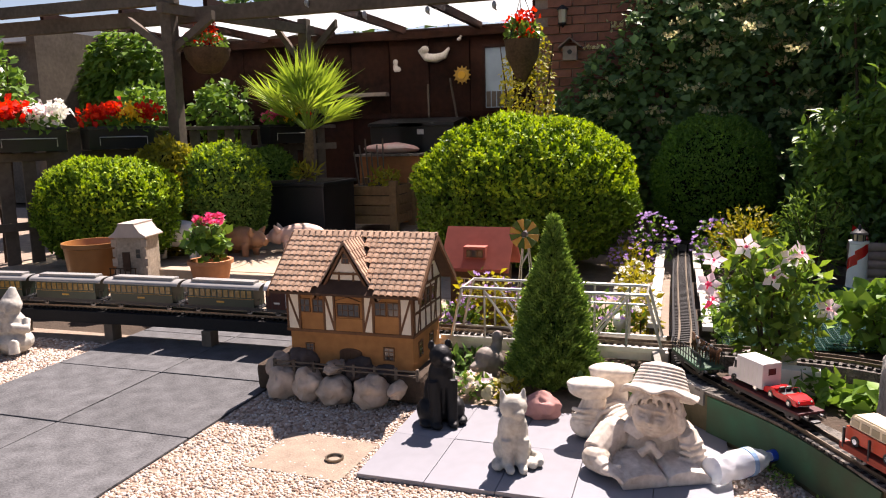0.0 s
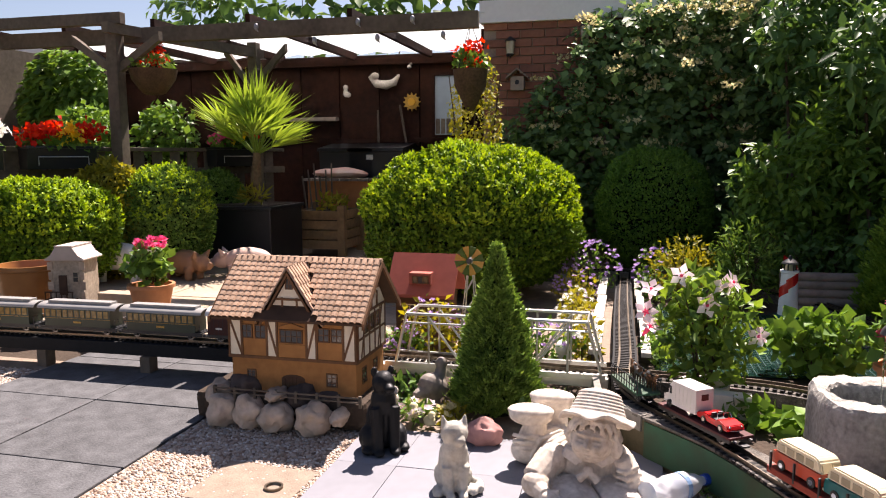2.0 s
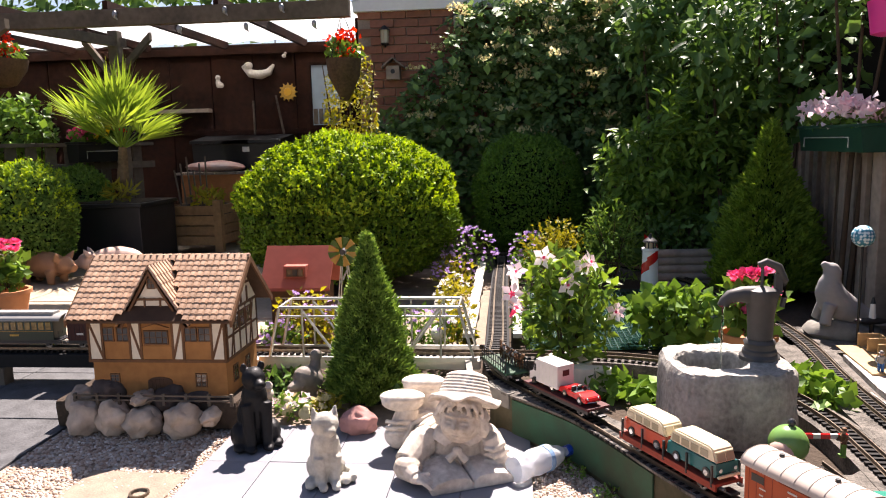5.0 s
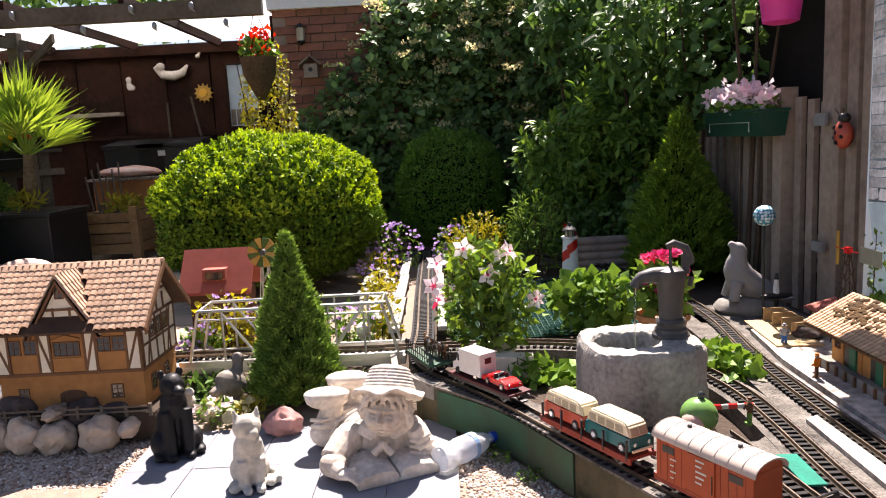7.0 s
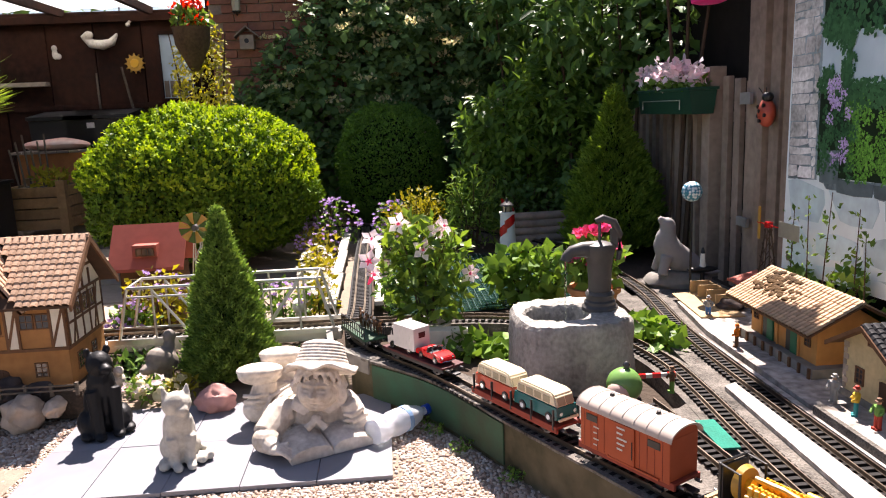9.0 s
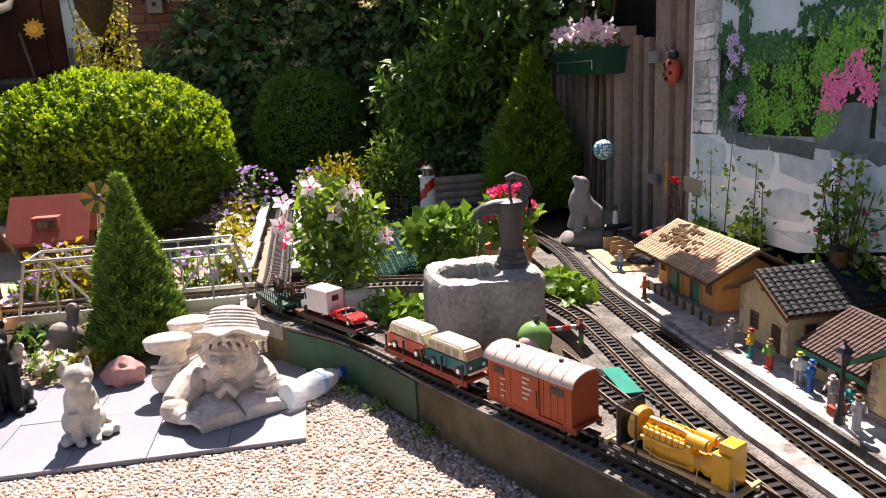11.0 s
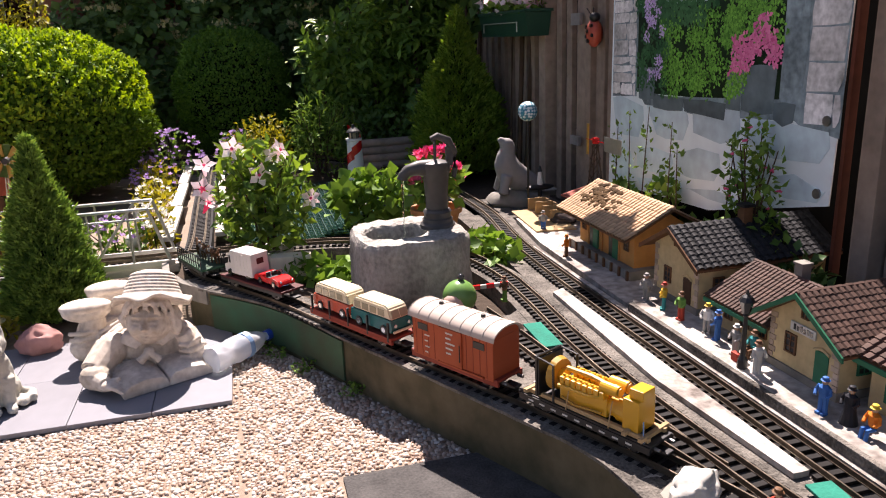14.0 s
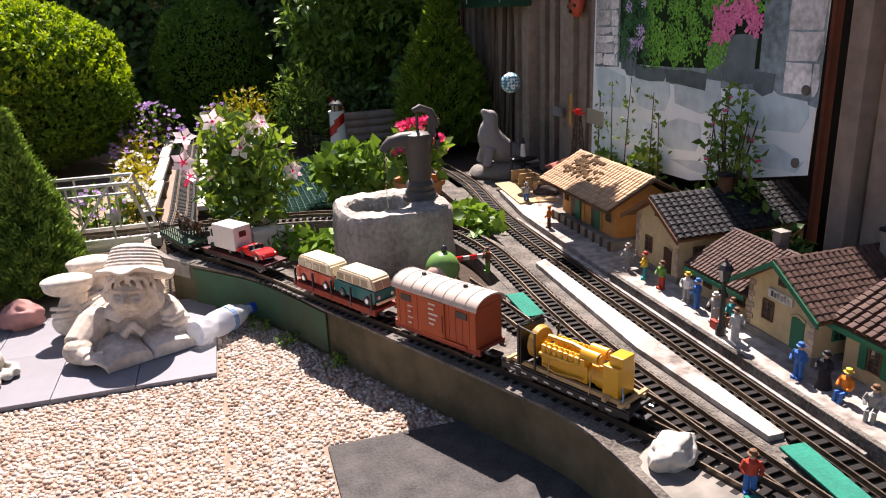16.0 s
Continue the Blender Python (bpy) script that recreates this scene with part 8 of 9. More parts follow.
def locomotive(m):
    t = thing("steam_locomotive", m, "black tank steam locomotive with red running gear", "locomotive")
    part("running_plate", B().box(-0.165, -0.045, 0.04, 0.165, 0.045, 0.046, 0.001), M["locoblack"], t)
    for y in (-0.03, 0.03):
        part("main_frame", B().box(-0.155, y - 0.003, 0.016, 0.155, y + 0.003, 0.039, 0.001), M["locored"], t)
        for k, x in enumerate((-0.085, -0.035, 0.015, 0.065)):
            w = part("driving_wheel", B().cyl((x, y * 0.9 - 0.004, 0.021), (x, y * 0.9 + 0.004, 0.021), 0.021, seg=20), M["locored"], t)
            part("tyre", B().cyl((x, y * 0.9 - 0.0035, 0.021), (x, y * 0.9 + 0.0035, 0.021), 0.0225, seg=20), M["wheelsteel"], w)
        for x in (-0.14, 0.12):
            part("carrying_wheel", B().cyl((x, y * 0.8 - 0.003, 0.013), (x, y * 0.8 + 0.003, 0.013), 0.013, seg=16), M["locored"], t)
        part("coupling_rod", B().box(-0.09, y * 1.25 - 0.0015, 0.017, 0.07, y * 1.25 + 0.0015, 0.022), M["wheelsteel"], t)
        part("cylinder", B().cyl((0.105, y * 1.15, 0.028), (0.145, y * 1.15, 0.028), 0.013, seg=14), M["locoblack"], t)
        part("side_tank", B().box(-0.075, y * 1.45 - 0.014, 0.047, 0.062, y * 1.45 + 0.012, 0.086, 0.002), M["locoblack"], t)
        part("tank_number", B().box(-0.03, y * 1.45 + (0.0125 if y > 0 else -0.0148), 0.062, 0.005, y * 1.45 + (0.013 if y > 0 else -0.0142), 0.068), M["marking"], t)
        part("handrail", B().cyl((0.0, y * 1.0, 0.118), (0.15, y * 1.0, 0.118), 0.0014, seg=5), M["wheelsteel"], t)
        part("step", B().box(-0.155, y * 1.4 - 0.008, 0.012, -0.13, y * 1.4 + 0.008, 0.015), M["locored"], t)
    part("boiler", B().cyl((-0.07, 0, 0.092), (0.13, 0, 0.092), 0.034, seg=28), M["locoblack"], t, smooth=True)
    part("smokebox", B().cyl((0.105, 0, 0.092), (0.155, 0, 0.092), 0.0365, seg=28), M["locoblack"], t, smooth=True)
    part("smokebox_door", B().lathe([(0.031, 0), (0.028, 0.005), (0.012, 0.008)], seg=24), M["locoblack"], t).matrix_basis = pose(0.155, 0, 0.092, 0, 90, 0)
    part("door_badge", B().cyl((0.1625, 0, 0.096), (0.164, 0, 0.096), 0.004, seg=8), M["marking"], t)
    part("number_plate", B().box(0.1615, -0.014, 0.107, 0.163, 0.014, 0.113), M["marking"], t, "pale bars")
    for x in (-0.045, 0.0, 0.045, 0.09):
        part("boiler_band", B().cyl((x - 0.0015, 0, 0.092), (x + 0.0015, 0, 0.092), 0.0348, seg=28), M["wheelsteel"], t)
    part("chimney", B().lathe([(0.014, 0), (0.011, 0.008), (0.012, 0.03), (0.015, 0.033), (0.012, 0.036), (0.008, 0.03)], c=(0.132, 0, 0.124), seg=18), M["locoblack"], t)
    part("steam_dome", B().lathe([(0.022, 0), (0.021, 0.018), (0.015, 0.027), (0.004, 0.029)], c=(-0.01, 0, 0.12), seg=20), M["locoblack"], t, smooth=True)
    part("sand_dome", B().lathe([(0.022, 0), (0.021, 0.014), (0.016, 0.022), (0.004, 0.024)], c=(0.05, 0, 0.12), seg=20), M["locoblack"], t, smooth=True)
    part("whistle", B().cyl((-0.04, 0.012, 0.12), (-0.04, 0.012, 0.14), 0.004, seg=8), M["rail"], t)
    part("cab_floor", B().box(-0.165, -0.044, 0.0465, -0.075, 0.044, 0.05), M["locoblack"], t)
    for y in (-0.042, 0.042):
        part("cab_side", B().box(-0.165, y - 0.0015, 0.05, -0.075, y + 0.0015, 0.092), M["locoblack"], t)
        for x in (-0.163, -0.12, -0.077):
            part("cab_pillar", B().box(x - 0.004, y - 0.0015, 0.092, x + 0.004, y + 0.0015, 0.126), M["locoblack"], t)
        part("cab_number", B().box(-0.14, y + (0.0016 if y > 0 else -0.0024), 0.066, -0.105, y + (0.0024 if y > 0 else -0.0016), 0.074), M["marking"], t)
    for x in (-0.165, -0.075):
        part("cab_end", B().box(x - 0.0015, -0.042, 0.05, x + 0.0015, 0.042, 0.126), M["locoblack"], t)
    n = 10
    arc = [(-0.048 * math.cos(math.pi * i / n), 0.126 + 0.02 * math.sin(math.pi * i / n)) for i in range(n + 1)]
    part("cab_roof", B().prism([(-0.178, y, z) for y, z in arc] + [(-0.178, y, z - 0.003) for y, z in arc[::-1]], (0.112, 0, 0)), M["locoblack"], t)
    part("roof_vent", B().box(-0.15, -0.02, 0.144, -0.09, 0.02, 0.152, 0.002), M["locoblack"], t)
    part("bunker", B().box(-0.2, -0.035, 0.047, -0.1665, 0.035, 0.095, 0.002), M["locoblack"], t)
    for x, s in ((0.166, 1), (-0.2, -1)):
        part("buffer_beam", B().box(x - 0.002, -0.045, 0.022, x + 0.004, 0.045, 0.042, 0.001), M["locored"], t)
        for y in (-0.03, 0.03):
            part("buffer", B().cyl((x, y, 0.033), (x + s * 0.018, y, 0.033), 0.004, seg=8), M["locoblack"], t)
            part("buffer_head", B().cyl((x + s * 0.018, y, 0.033), (x + s * 0.021, y, 0.033), 0.009, seg=14), M["locored"], t)
            part("head_lamp", B().cyl((x, y * 0.9, 0.05), (x + s * 0.012, y * 0.9, 0.05), 0.007, seg=12), M["chrome"], t)
    return t


def arched_roof(t, l, w, z, rise, m, over=0.008):
    n = 12
    arc = [(-(w / 2 + 0.005) * math.cos(math.pi * i / n), z + rise * math.sin(math.pi * i / n)) for i in range(n + 1)]
    part("roof", B().prism([(-l / 2 - over, y, zz) for y, zz in arc] + [(-l / 2 - over, y, zz - 0.003) for y, zz in arc[::-1]], (l + 2 * over, 0, 0)), m, t, smooth=True)
    arc2 = [(-(w / 2) * math.cos(math.pi * i / n), z + (rise - 0.004) * math.sin(math.pi * i / n)) for i in range(n + 1)]
    part("roof_end", B().prism([(-l / 2 + 0.001, y, zz) for y, zz in arc2], (l - 0.002, 0, 0)), M["black"], t)


def coach(m):
    """A long four-wheeled coach with open end platforms."""
    t = thing("passenger_coach", m, "dark green passenger coach with grey clerestory roof", "coach", "passenger coaches")
    l, w = 0.345, 0.09
    chassis(t, 0.4, M["black"])
    part("body", B().box(-l / 2, -w / 2, 0.038, l / 2, w / 2, 0.122, 0.001), M["coachgreen"], t)
    arched_roof(t, 0.395, w, 0.122, 0.02, M["coachroof"])
    part("clerestory", B().box(-0.165, -0.024, 0.14, 0.165, 0.024, 0.152, 0.002), M["coachroof"], t)
    for y in (-1, 1):
        for k in range(11):
            x = -0.152 + 0.0304 * k
            part("window", B().box(x - 0.011, y * w / 2, 0.082, x + 0.011, y * (w / 2 + 0.0015), 0.113), M["litwindow"], t)
        part("waist_line", B().box(-l / 2, y * w / 2, 0.074, l / 2, y * (w / 2 + 0.001), 0.0755), M["yellow2"], t)
        part("crest", B().box(-0.02, y * w / 2, 0.054, 0.02, y * (w / 2 + 0.001), 0.062), M["yellow2"], t)
        for x in (-0.192, 0.192):
            part("end_railing", B().tube([(x, y * 0.04, 0.038), (x, y * 0.04, 0.075), (x, y * 0.012, 0.075), (x, y * 0.012, 0.038)], 0.0016, 5), M["black"], t)
    return t


def goods_van(m):
    t = thing("covered_van", m, "dark brown covered van with pale arched roof", "wagon")
    l, w = 0.3, 0.09
    chassis(t, l, M["black"])
    part("body", B().box(-l / 2, -w / 2, 0.036, l / 2, w / 2, 0.122, 0.001), M["brownwagon"], t)
    arched_roof(t, l, w, 0.122, 0.03, M["roofpale"])
    for y in (-1, 1):
        for k in range(14):
            x = -l / 2 + 0.0215 * k + 0.01
            part("plank_joint", B().box(x - 0.0005, y * w / 2, 0.038, x + 0.0005, y * (w / 2 + 0.0008), 0.12), M["black"], t)
        part("poster", B().box(-0.05, y * w / 2, 0.045, 0.0, y * (w / 2 + 0.0025), 0.118), M["posterblue"], t, "pale grey sliding door")
        part("door_mark", B().box(-0.042, y * (w / 2 + 0.0025), 0.085, -0.01, y * (w / 2 + 0.003), 0.094), M["black"], t)
        part("door_mark", B().box(-0.04, y * (w / 2 + 0.0025), 0.056, -0.012, y * (w / 2 + 0.003), 0.062), M["marking"], t)
        part("lettering", B().box(-0.11, y * (w / 2 + 0.0012), 0.06, -0.08, y * (w / 2 + 0.0018), 0.068), M["marking"], t)
        part("grab_rail", B().cyl((0.14, y * (w / 2 + 0.003), 0.05), (0.14, y * (w / 2 + 0.003), 0.09), 0.0014, seg=5), M["creampaint"], t)
    return t


s0 = line_b.s[line_b.near(-1.94, 1.06)]


def on_line_b(ds):
    """A place on the raised track, ds behind the last coupling of the van."""
    p, a = line_b.at(s0 - ds)
    return pose(p.x, p.y, WH, 0, 0, a)


locomotive(on_line_b(-0.58) @ Matrix.Scale(1.13, 4))
goods_van(on_line_b(-0.17))
for k in range(4):
    coach(on_line_b(0.215 + 0.43 * k))

# ---- station buildings ----
M["stationwall"] = mat("cream_stone_wall", (0.62, 0.49, 0.27), 0.8, scale=50, var=0.2, bump=0.4)
M["orangewall"] = mat("orange_wood_wall", (0.6, 0.29, 0.09), 0.75, scale=30, var=0.2)
M["tantile"] = mat("sunbleached_tile", (0.58, 0.38, 0.23), 0.8, scale=60, var=0.25, rand=0.18)
M["slate"] = mat("dark_slate_tile", (0.028, 0.028, 0.03), 0.6, scale=60, var=0.3, rand=0.25)
M["mauvetile"] = mat("dull_red_brown_tile", (0.1, 0.058, 0.045), 0.75, scale=60, var=0.3, rand=0.25)
M["greentrim"] = mat("green_painted_trim", (0.03, 0.17, 0.09), 0.55, scale=40, var=0.15)
M["moss"] = mat("brown_moss", (0.1, 0.055, 0.02), 0.95, scale=90, var=0.4, bump=1.0, dist=0.004)
PZ = ZT + 0.034


def roof_pair(t, a, b_, eave_f, eave_b, ridge, m_tile, nu, nv, board, along="y", front_tiles=True, back_tiles=False):
    """A gabled roof between a and b_ along one axis; eaves and ridge are (across, z)."""
    def P(l, q):
        return (q[0], l, q[1]) if along == "y" else (l, q[0], q[1])
    for e in (eave_f, eave_b):
        pts = [P(a, e), P(a, ridge), P(a, (ridge[0], ridge[1] - 0.006)), P(a, (e[0], e[1] - 0.006))]
        off = (0, b_ - a, 0) if along == "y" else (b_ - a, 0, 0)
        part("roof_board", B().prism(pts, off), board, t)
    for e, do in ((eave_f, front_tiles), (eave_b, back_tiles)):
        if do:
            o, u = Vector(P(a, e)), Vector(P(b_, e)) - Vector(P(a, e))
            v = Vector(P(a, ridge)) - o
            if u.cross(v).z < 0:
                o, u = Vector(P(b_, e)), -u
            roof_tiles(t, o + Vector((0, 0, 0.001)), u, v, nu, nv, m_tile)
        else:
            pts = [P(a, (e[0], e[1] + 0.001)), P(a, (ridge[0], ridge[1] + 0.001)), P(a, (ridge[0], ridge[1] + 0.005)), P(a, (e[0], e[1] + 0.005))]
            off = (0, b_ - a, 0) if along == "y" else (b_ - a, 0, 0)
            part("roof_slope", B().prism(pts, off), m_tile, t)
    n = 12
    for k in range(n):
        l0, l1 = a + (b_ - a) * k / n, a + (b_ - a) * (k + 1.1) / n
        part("ridge_tile", B().cyl(P(l0, (ridge[0], ridge[1] + 0.002)), P(min(l1, b_) if b_ > a else l1, (ridge[0], ridge[1] + 0.003)), 0.006, 0.0068, 7), m_tile, t)


def goods_shed():
    t = thing("goods_shed", pose(1.17, 0.32, ZT + 0.02), "orange model goods shed with mossy pale tiled roof", "model building")
    part("loading_dock", B().box(0.03, -0.22, 0, 0.27, 0.22, 0.03, 0.002), M["concrete"], t)
    for k in range(9):
        part("dock_post", B().box(0.024, -0.215 + 0.052 * k, 0, 0.03, -0.205 + 0.052 * k, 0.03), M["timber"], t)
    part("wall", B().box(0.06, -0.19, 0.03, 0.26, 0.19, 0.14), M["orangewall"], t)
    for s in (-1, 1):
        part("gable", B().prism([(0.06, s * 0.19, 0.14), (0.26, s * 0.19, 0.14), (0.16, s * 0.19, 0.205)], (0, -s * 0.006, 0)), M["orangewall"], t)
    for y in (-0.06, 0.08):
        part("sliding_door", B().box(0.054, y - 0.035, 0.031, 0.06, y + 0.0, 0.115), M["greentrim"], t, "pale green sliding door")
        part("doorway", B().box(0.057, y + 0.0, 0.031, 0.0602, y + 0.03, 0.115), M["black"], t)
    for y in (-0.145, 0.155):
        window(t, 0.06, y, 0.075, 0.03, 0.036, M["timber"], (2, 3), "x", -1)
    for y in (-0.1, 0.02, 0.12):
        part("wall_post", B().box(0.055, y - 0.004, 0.03, 0.06, y + 0.004, 0.14), M["orangewall"], t)
    roof_pair(t, -0.25, 0.25, (-0.005, 0.138), (0.315, 0.138), (0.155, 0.222), M["tantile"], 26, 9, M["timber"])
    rg = np.random.default_rng(77)
    for k in range(70):
        u = min(0.98, 0.42 + 0.5 * rg.random() + 0.06 * rg.normal())
        v = 0.18 + 0.28 * rg.normal() * 0.6
        if v > 0.55:
            continue
        y = 0.25 - 0.5 * max(0.02, min(0.9, 0.12 + abs(v)))
        part("moss_clump", B().ball((-0.005 + 0.16 * u, y, 0.144 + 0.084 * u), (0.01 + 0.008 * rg.random(), 0.015 * (0.7 + rg.random()), 0.008), 7, 5), M["moss"], t, "brown clump of moss")
    return t


goods_shed()


def gable_station(y0, y1, x0, x1, zw, zr, tile, trim, label, sign=False, chimney=(0.2, 0.0)):
    """A small stone station house, its gable to the track."""
    t = thing("station_house", pose(x0, (y0 + y1) / 2, PZ), label, "model building", "station buildings")
    h, L = abs(y1 - y0) / 2, x1 - x0
    part("plinth", B().box(-0.004, -h - 0.004, 0, L, h + 0.004, 0.018, 0.001), M["concrete"], t)
    part("wall", B().box(0, -h, 0.018, L, h, zw), M["stationwall"], t)
    part("gable", B().prism([(0, -h, zw), (0, h, zw), (0, 0, zr - 0.006)], (0.006, 0, 0)), M["stationwall"], t)
    for z in range(8):
        for s in (-1, 1):
            zz = 0.02 + (zw - 0.02) * z / 8
            part("quoin", B().box(-0.002, s * h - (0.018 if z % 2 else 0.011) * (s > 0) - 0.001, zz, 0.0015, s * h + (0.018 if z % 2 else 0.011) * (s < 0) + 0.001, zz + (zw - 0.02) / 8 - 0.002), M["boulder"], t)
    part("door", B().box(-0.0025, -h * 0.55 - 0.018, 0.018, 0, -h * 0.55 + 0.018, 0.088), M["greentrim"] if trim else M["darkwood"], t)
    part("door_head", B().tube([(-0.003, -h * 0.55 - 0.022, 0.088), (-0.003, -h * 0.55, 0.096), (-0.003, -h * 0.55 + 0.022, 0.088)], 0.003, 6), M["stationwall"], t)
    window(t, 0, h * 0.35, 0.05, 0.034, 0.046, M["timber"], (2, 3), "x", -1)
    window(t, 0, 0.0, zw + 0.012, 0.022, 0.03, M["timber"], (2, 2), "x", -1)
    for k in range(3):
        window(t, 0.06 + 0.07 * k, -h, 0.05, 0.034, 0.05, M["greentrim"] if trim else M["timber"], (2, 3), "y", -1)
    if sign:
        sg = part("station_sign", B().box(-0.005, -0.036, zw - 0.022, -0.002, 0.036, zw - 0.002), M["marking"], t, "white station name board")
        for k in range(6):
            part("lettering", B().box(-0.0058, -0.028 + 0.0095 * k, zw - 0.018, -0.005, -0.0215 + 0.0095 * k, zw - 0.008 + 0.003 * (k % 2)), M["darkglass"], sg)
    roof_pair(t, -0.03, L + 0.02, (-h - 0.035, zw - 0.014), (h + 0.035, zw - 0.014), (0, zr), tile, 20, 10, M["timber"], along="x")
    for s in (-1, 1):
        part("barge_board", B().prism([(-0.034, s * (h + 0.038), zw - 0.024), (-0.034, 0, zr - 0.008), (-0.034, 0, zr + 0.004), (-0.034, s * (h + 0.038), zw - 0.012)], (0.005, 0, 0)), M["greentrim"] if trim else M["timber"], t)
    cx, cy = chimney
    c = part("chimney", B().box(cx - 0.014, cy - 0.014, zr - 0.03, cx + 0.014, cy + 0.014, zr + 0.04, 0.001), M["concrete"] if trim else M["timber"], t)
    part("chimney_cap", B().box(cx - 0.018, cy - 0.018, zr + 0.041, cx + 0.018, cy + 0.018, zr + 0.049, 0.001), M["slate"], c)
    return t


gable_station(-0.245, -0.035, 1.205, 1.6, 0.15, 0.215, M["slate"], False, "cream stone model station house with black slate roof", chimney=(0.2, -0.01))
gable_station(-0.745, -0.545, 1.19, 1.46, 0.128, 0.198, M["mauvetile"], True, "cream model station with green trim and name board", True, chimney=(0.24, -0.03))


def low_station(y0, y1, xe, xr, ze, zr, tile, label, shutters=False):
    t = thing("station_annex", pose(xe, (y0 + y1) / 2, PZ), label, "model building", "station buildings")
    h = abs(y1 - y0) / 2
    part("wall", B().box(0.035, -h, 0, 0.27, h, ze + 0.004), M["stationwall"], t)
    for k in range(3):
        y = -h * 0.6 + h * 0.6 * k
        window(t, 0.035, y, 0.03, 0.032, 0.05, M["timber"], (2, 3), "x", -1)
        if shutters:
            for s in (-1, 1):
                part("shutter", B().box(0.03, y + s * 0.027 - 0.009, 0.028, 0.034, y + s * 0.027 + 0.009, 0.082), M["greentrim"], t, "green shutter")
    part("eave_board", B().box(-0.004, -h - 0.012, ze - 0.012, 0.0, h + 0.012, ze - 0.001), M["greentrim"], t)
    roof_pair(t, -h - 0.015, h + 0.015, (0, ze), (0.28, ze), (xr - xe, zr), tile, 18, 10, M["timber"])
    c = part("chimney", B().box(xr - xe + 0.0, -h * 0.3 - 0.013, zr - 0.03, xr - xe + 0.026, -h * 0.3 + 0.013, zr + 0.035, 0.001), M["concrete"], t)
    part("chimney_cap", B().box(xr - xe - 0.003, -h * 0.3 - 0.016, zr + 0.036, xr - xe + 0.029, -h * 0.3 + 0.016, zr + 0.041), M["concrete"], c)
    return t


low_station(-0.525, -0.315, 1.185, 1.33, 0.078, 0.15, M["mauvetile"], "low model waiting hall with dull red tiled roof")
low_station(-1.15, -0.78, 1.2, 1.35, 0.11, 0.185, M["mauvetile"], "low model station wing with green shutters", True)

# platform lamp, bench, wall clock
lamp = thing("model_street_lamp", pose(1.118, -0.55, PZ), "dark green model platform lamp", "lamp")
part("post", B().lathe([(0.012, 0), (0.011, 0.02), (0.006, 0.03), (0.0045, 0.12), (0.006, 0.125), (0.003, 0.13)], seg=12), M["black"], lamp)
part("lantern_glass", B().cyl((0, 0, 0.13), (0, 0, 0.158), 0.009, 0.015, 6), M["darkglass"], lamp)
part("lantern_cap", B().lathe([(0.018, 0.158), (0.012, 0.168), (0.004, 0.174), (0.002, 0.184)], seg=8), M["black"], lamp)
bench = thing("model_bench", pose(1.19, -0.45, PZ), "light wooden model platform bench", "bench")
for k in range(3):
    part("slat", B().box(-0.012 + 0.008 * k, -0.04, 0.018, -0.006 + 0.008 * k, 0.04, 0.02), M["woodlight"], bench)
part("back_slat", B().box(0.012, -0.04, 0.026, 0.014, 0.04, 0.04), M["woodlight"], bench)
for y in (-0.035, 0.035):
    part("leg", B().box(-0.012, y - 0.002, 0, 0.012, y + 0.002, 0.018), M["black"], bench)

# ---- model figures ----
COL = {n: mat("figure_" + n, c, 0.6, scale=60, var=0.12, bump=0) for n, c in dict(skin=(0.5, 0.3, 0.2), grey=(0.3, 0.29, 0.27), blue=(0.04, 0.14, 0.4), green=(0.15, 0.3, 0.06), teal=(0.03, 0.25, 0.25), red=(0.4, 0.05, 0.03), orange=(0.75, 0.2, 0.02), black=(0.02, 0.02, 0.025), white=(0.65, 0.62, 0.56), brown=(0.16, 0.08, 0.04), yellow=(0.7, 0.45, 0.05)).items()}


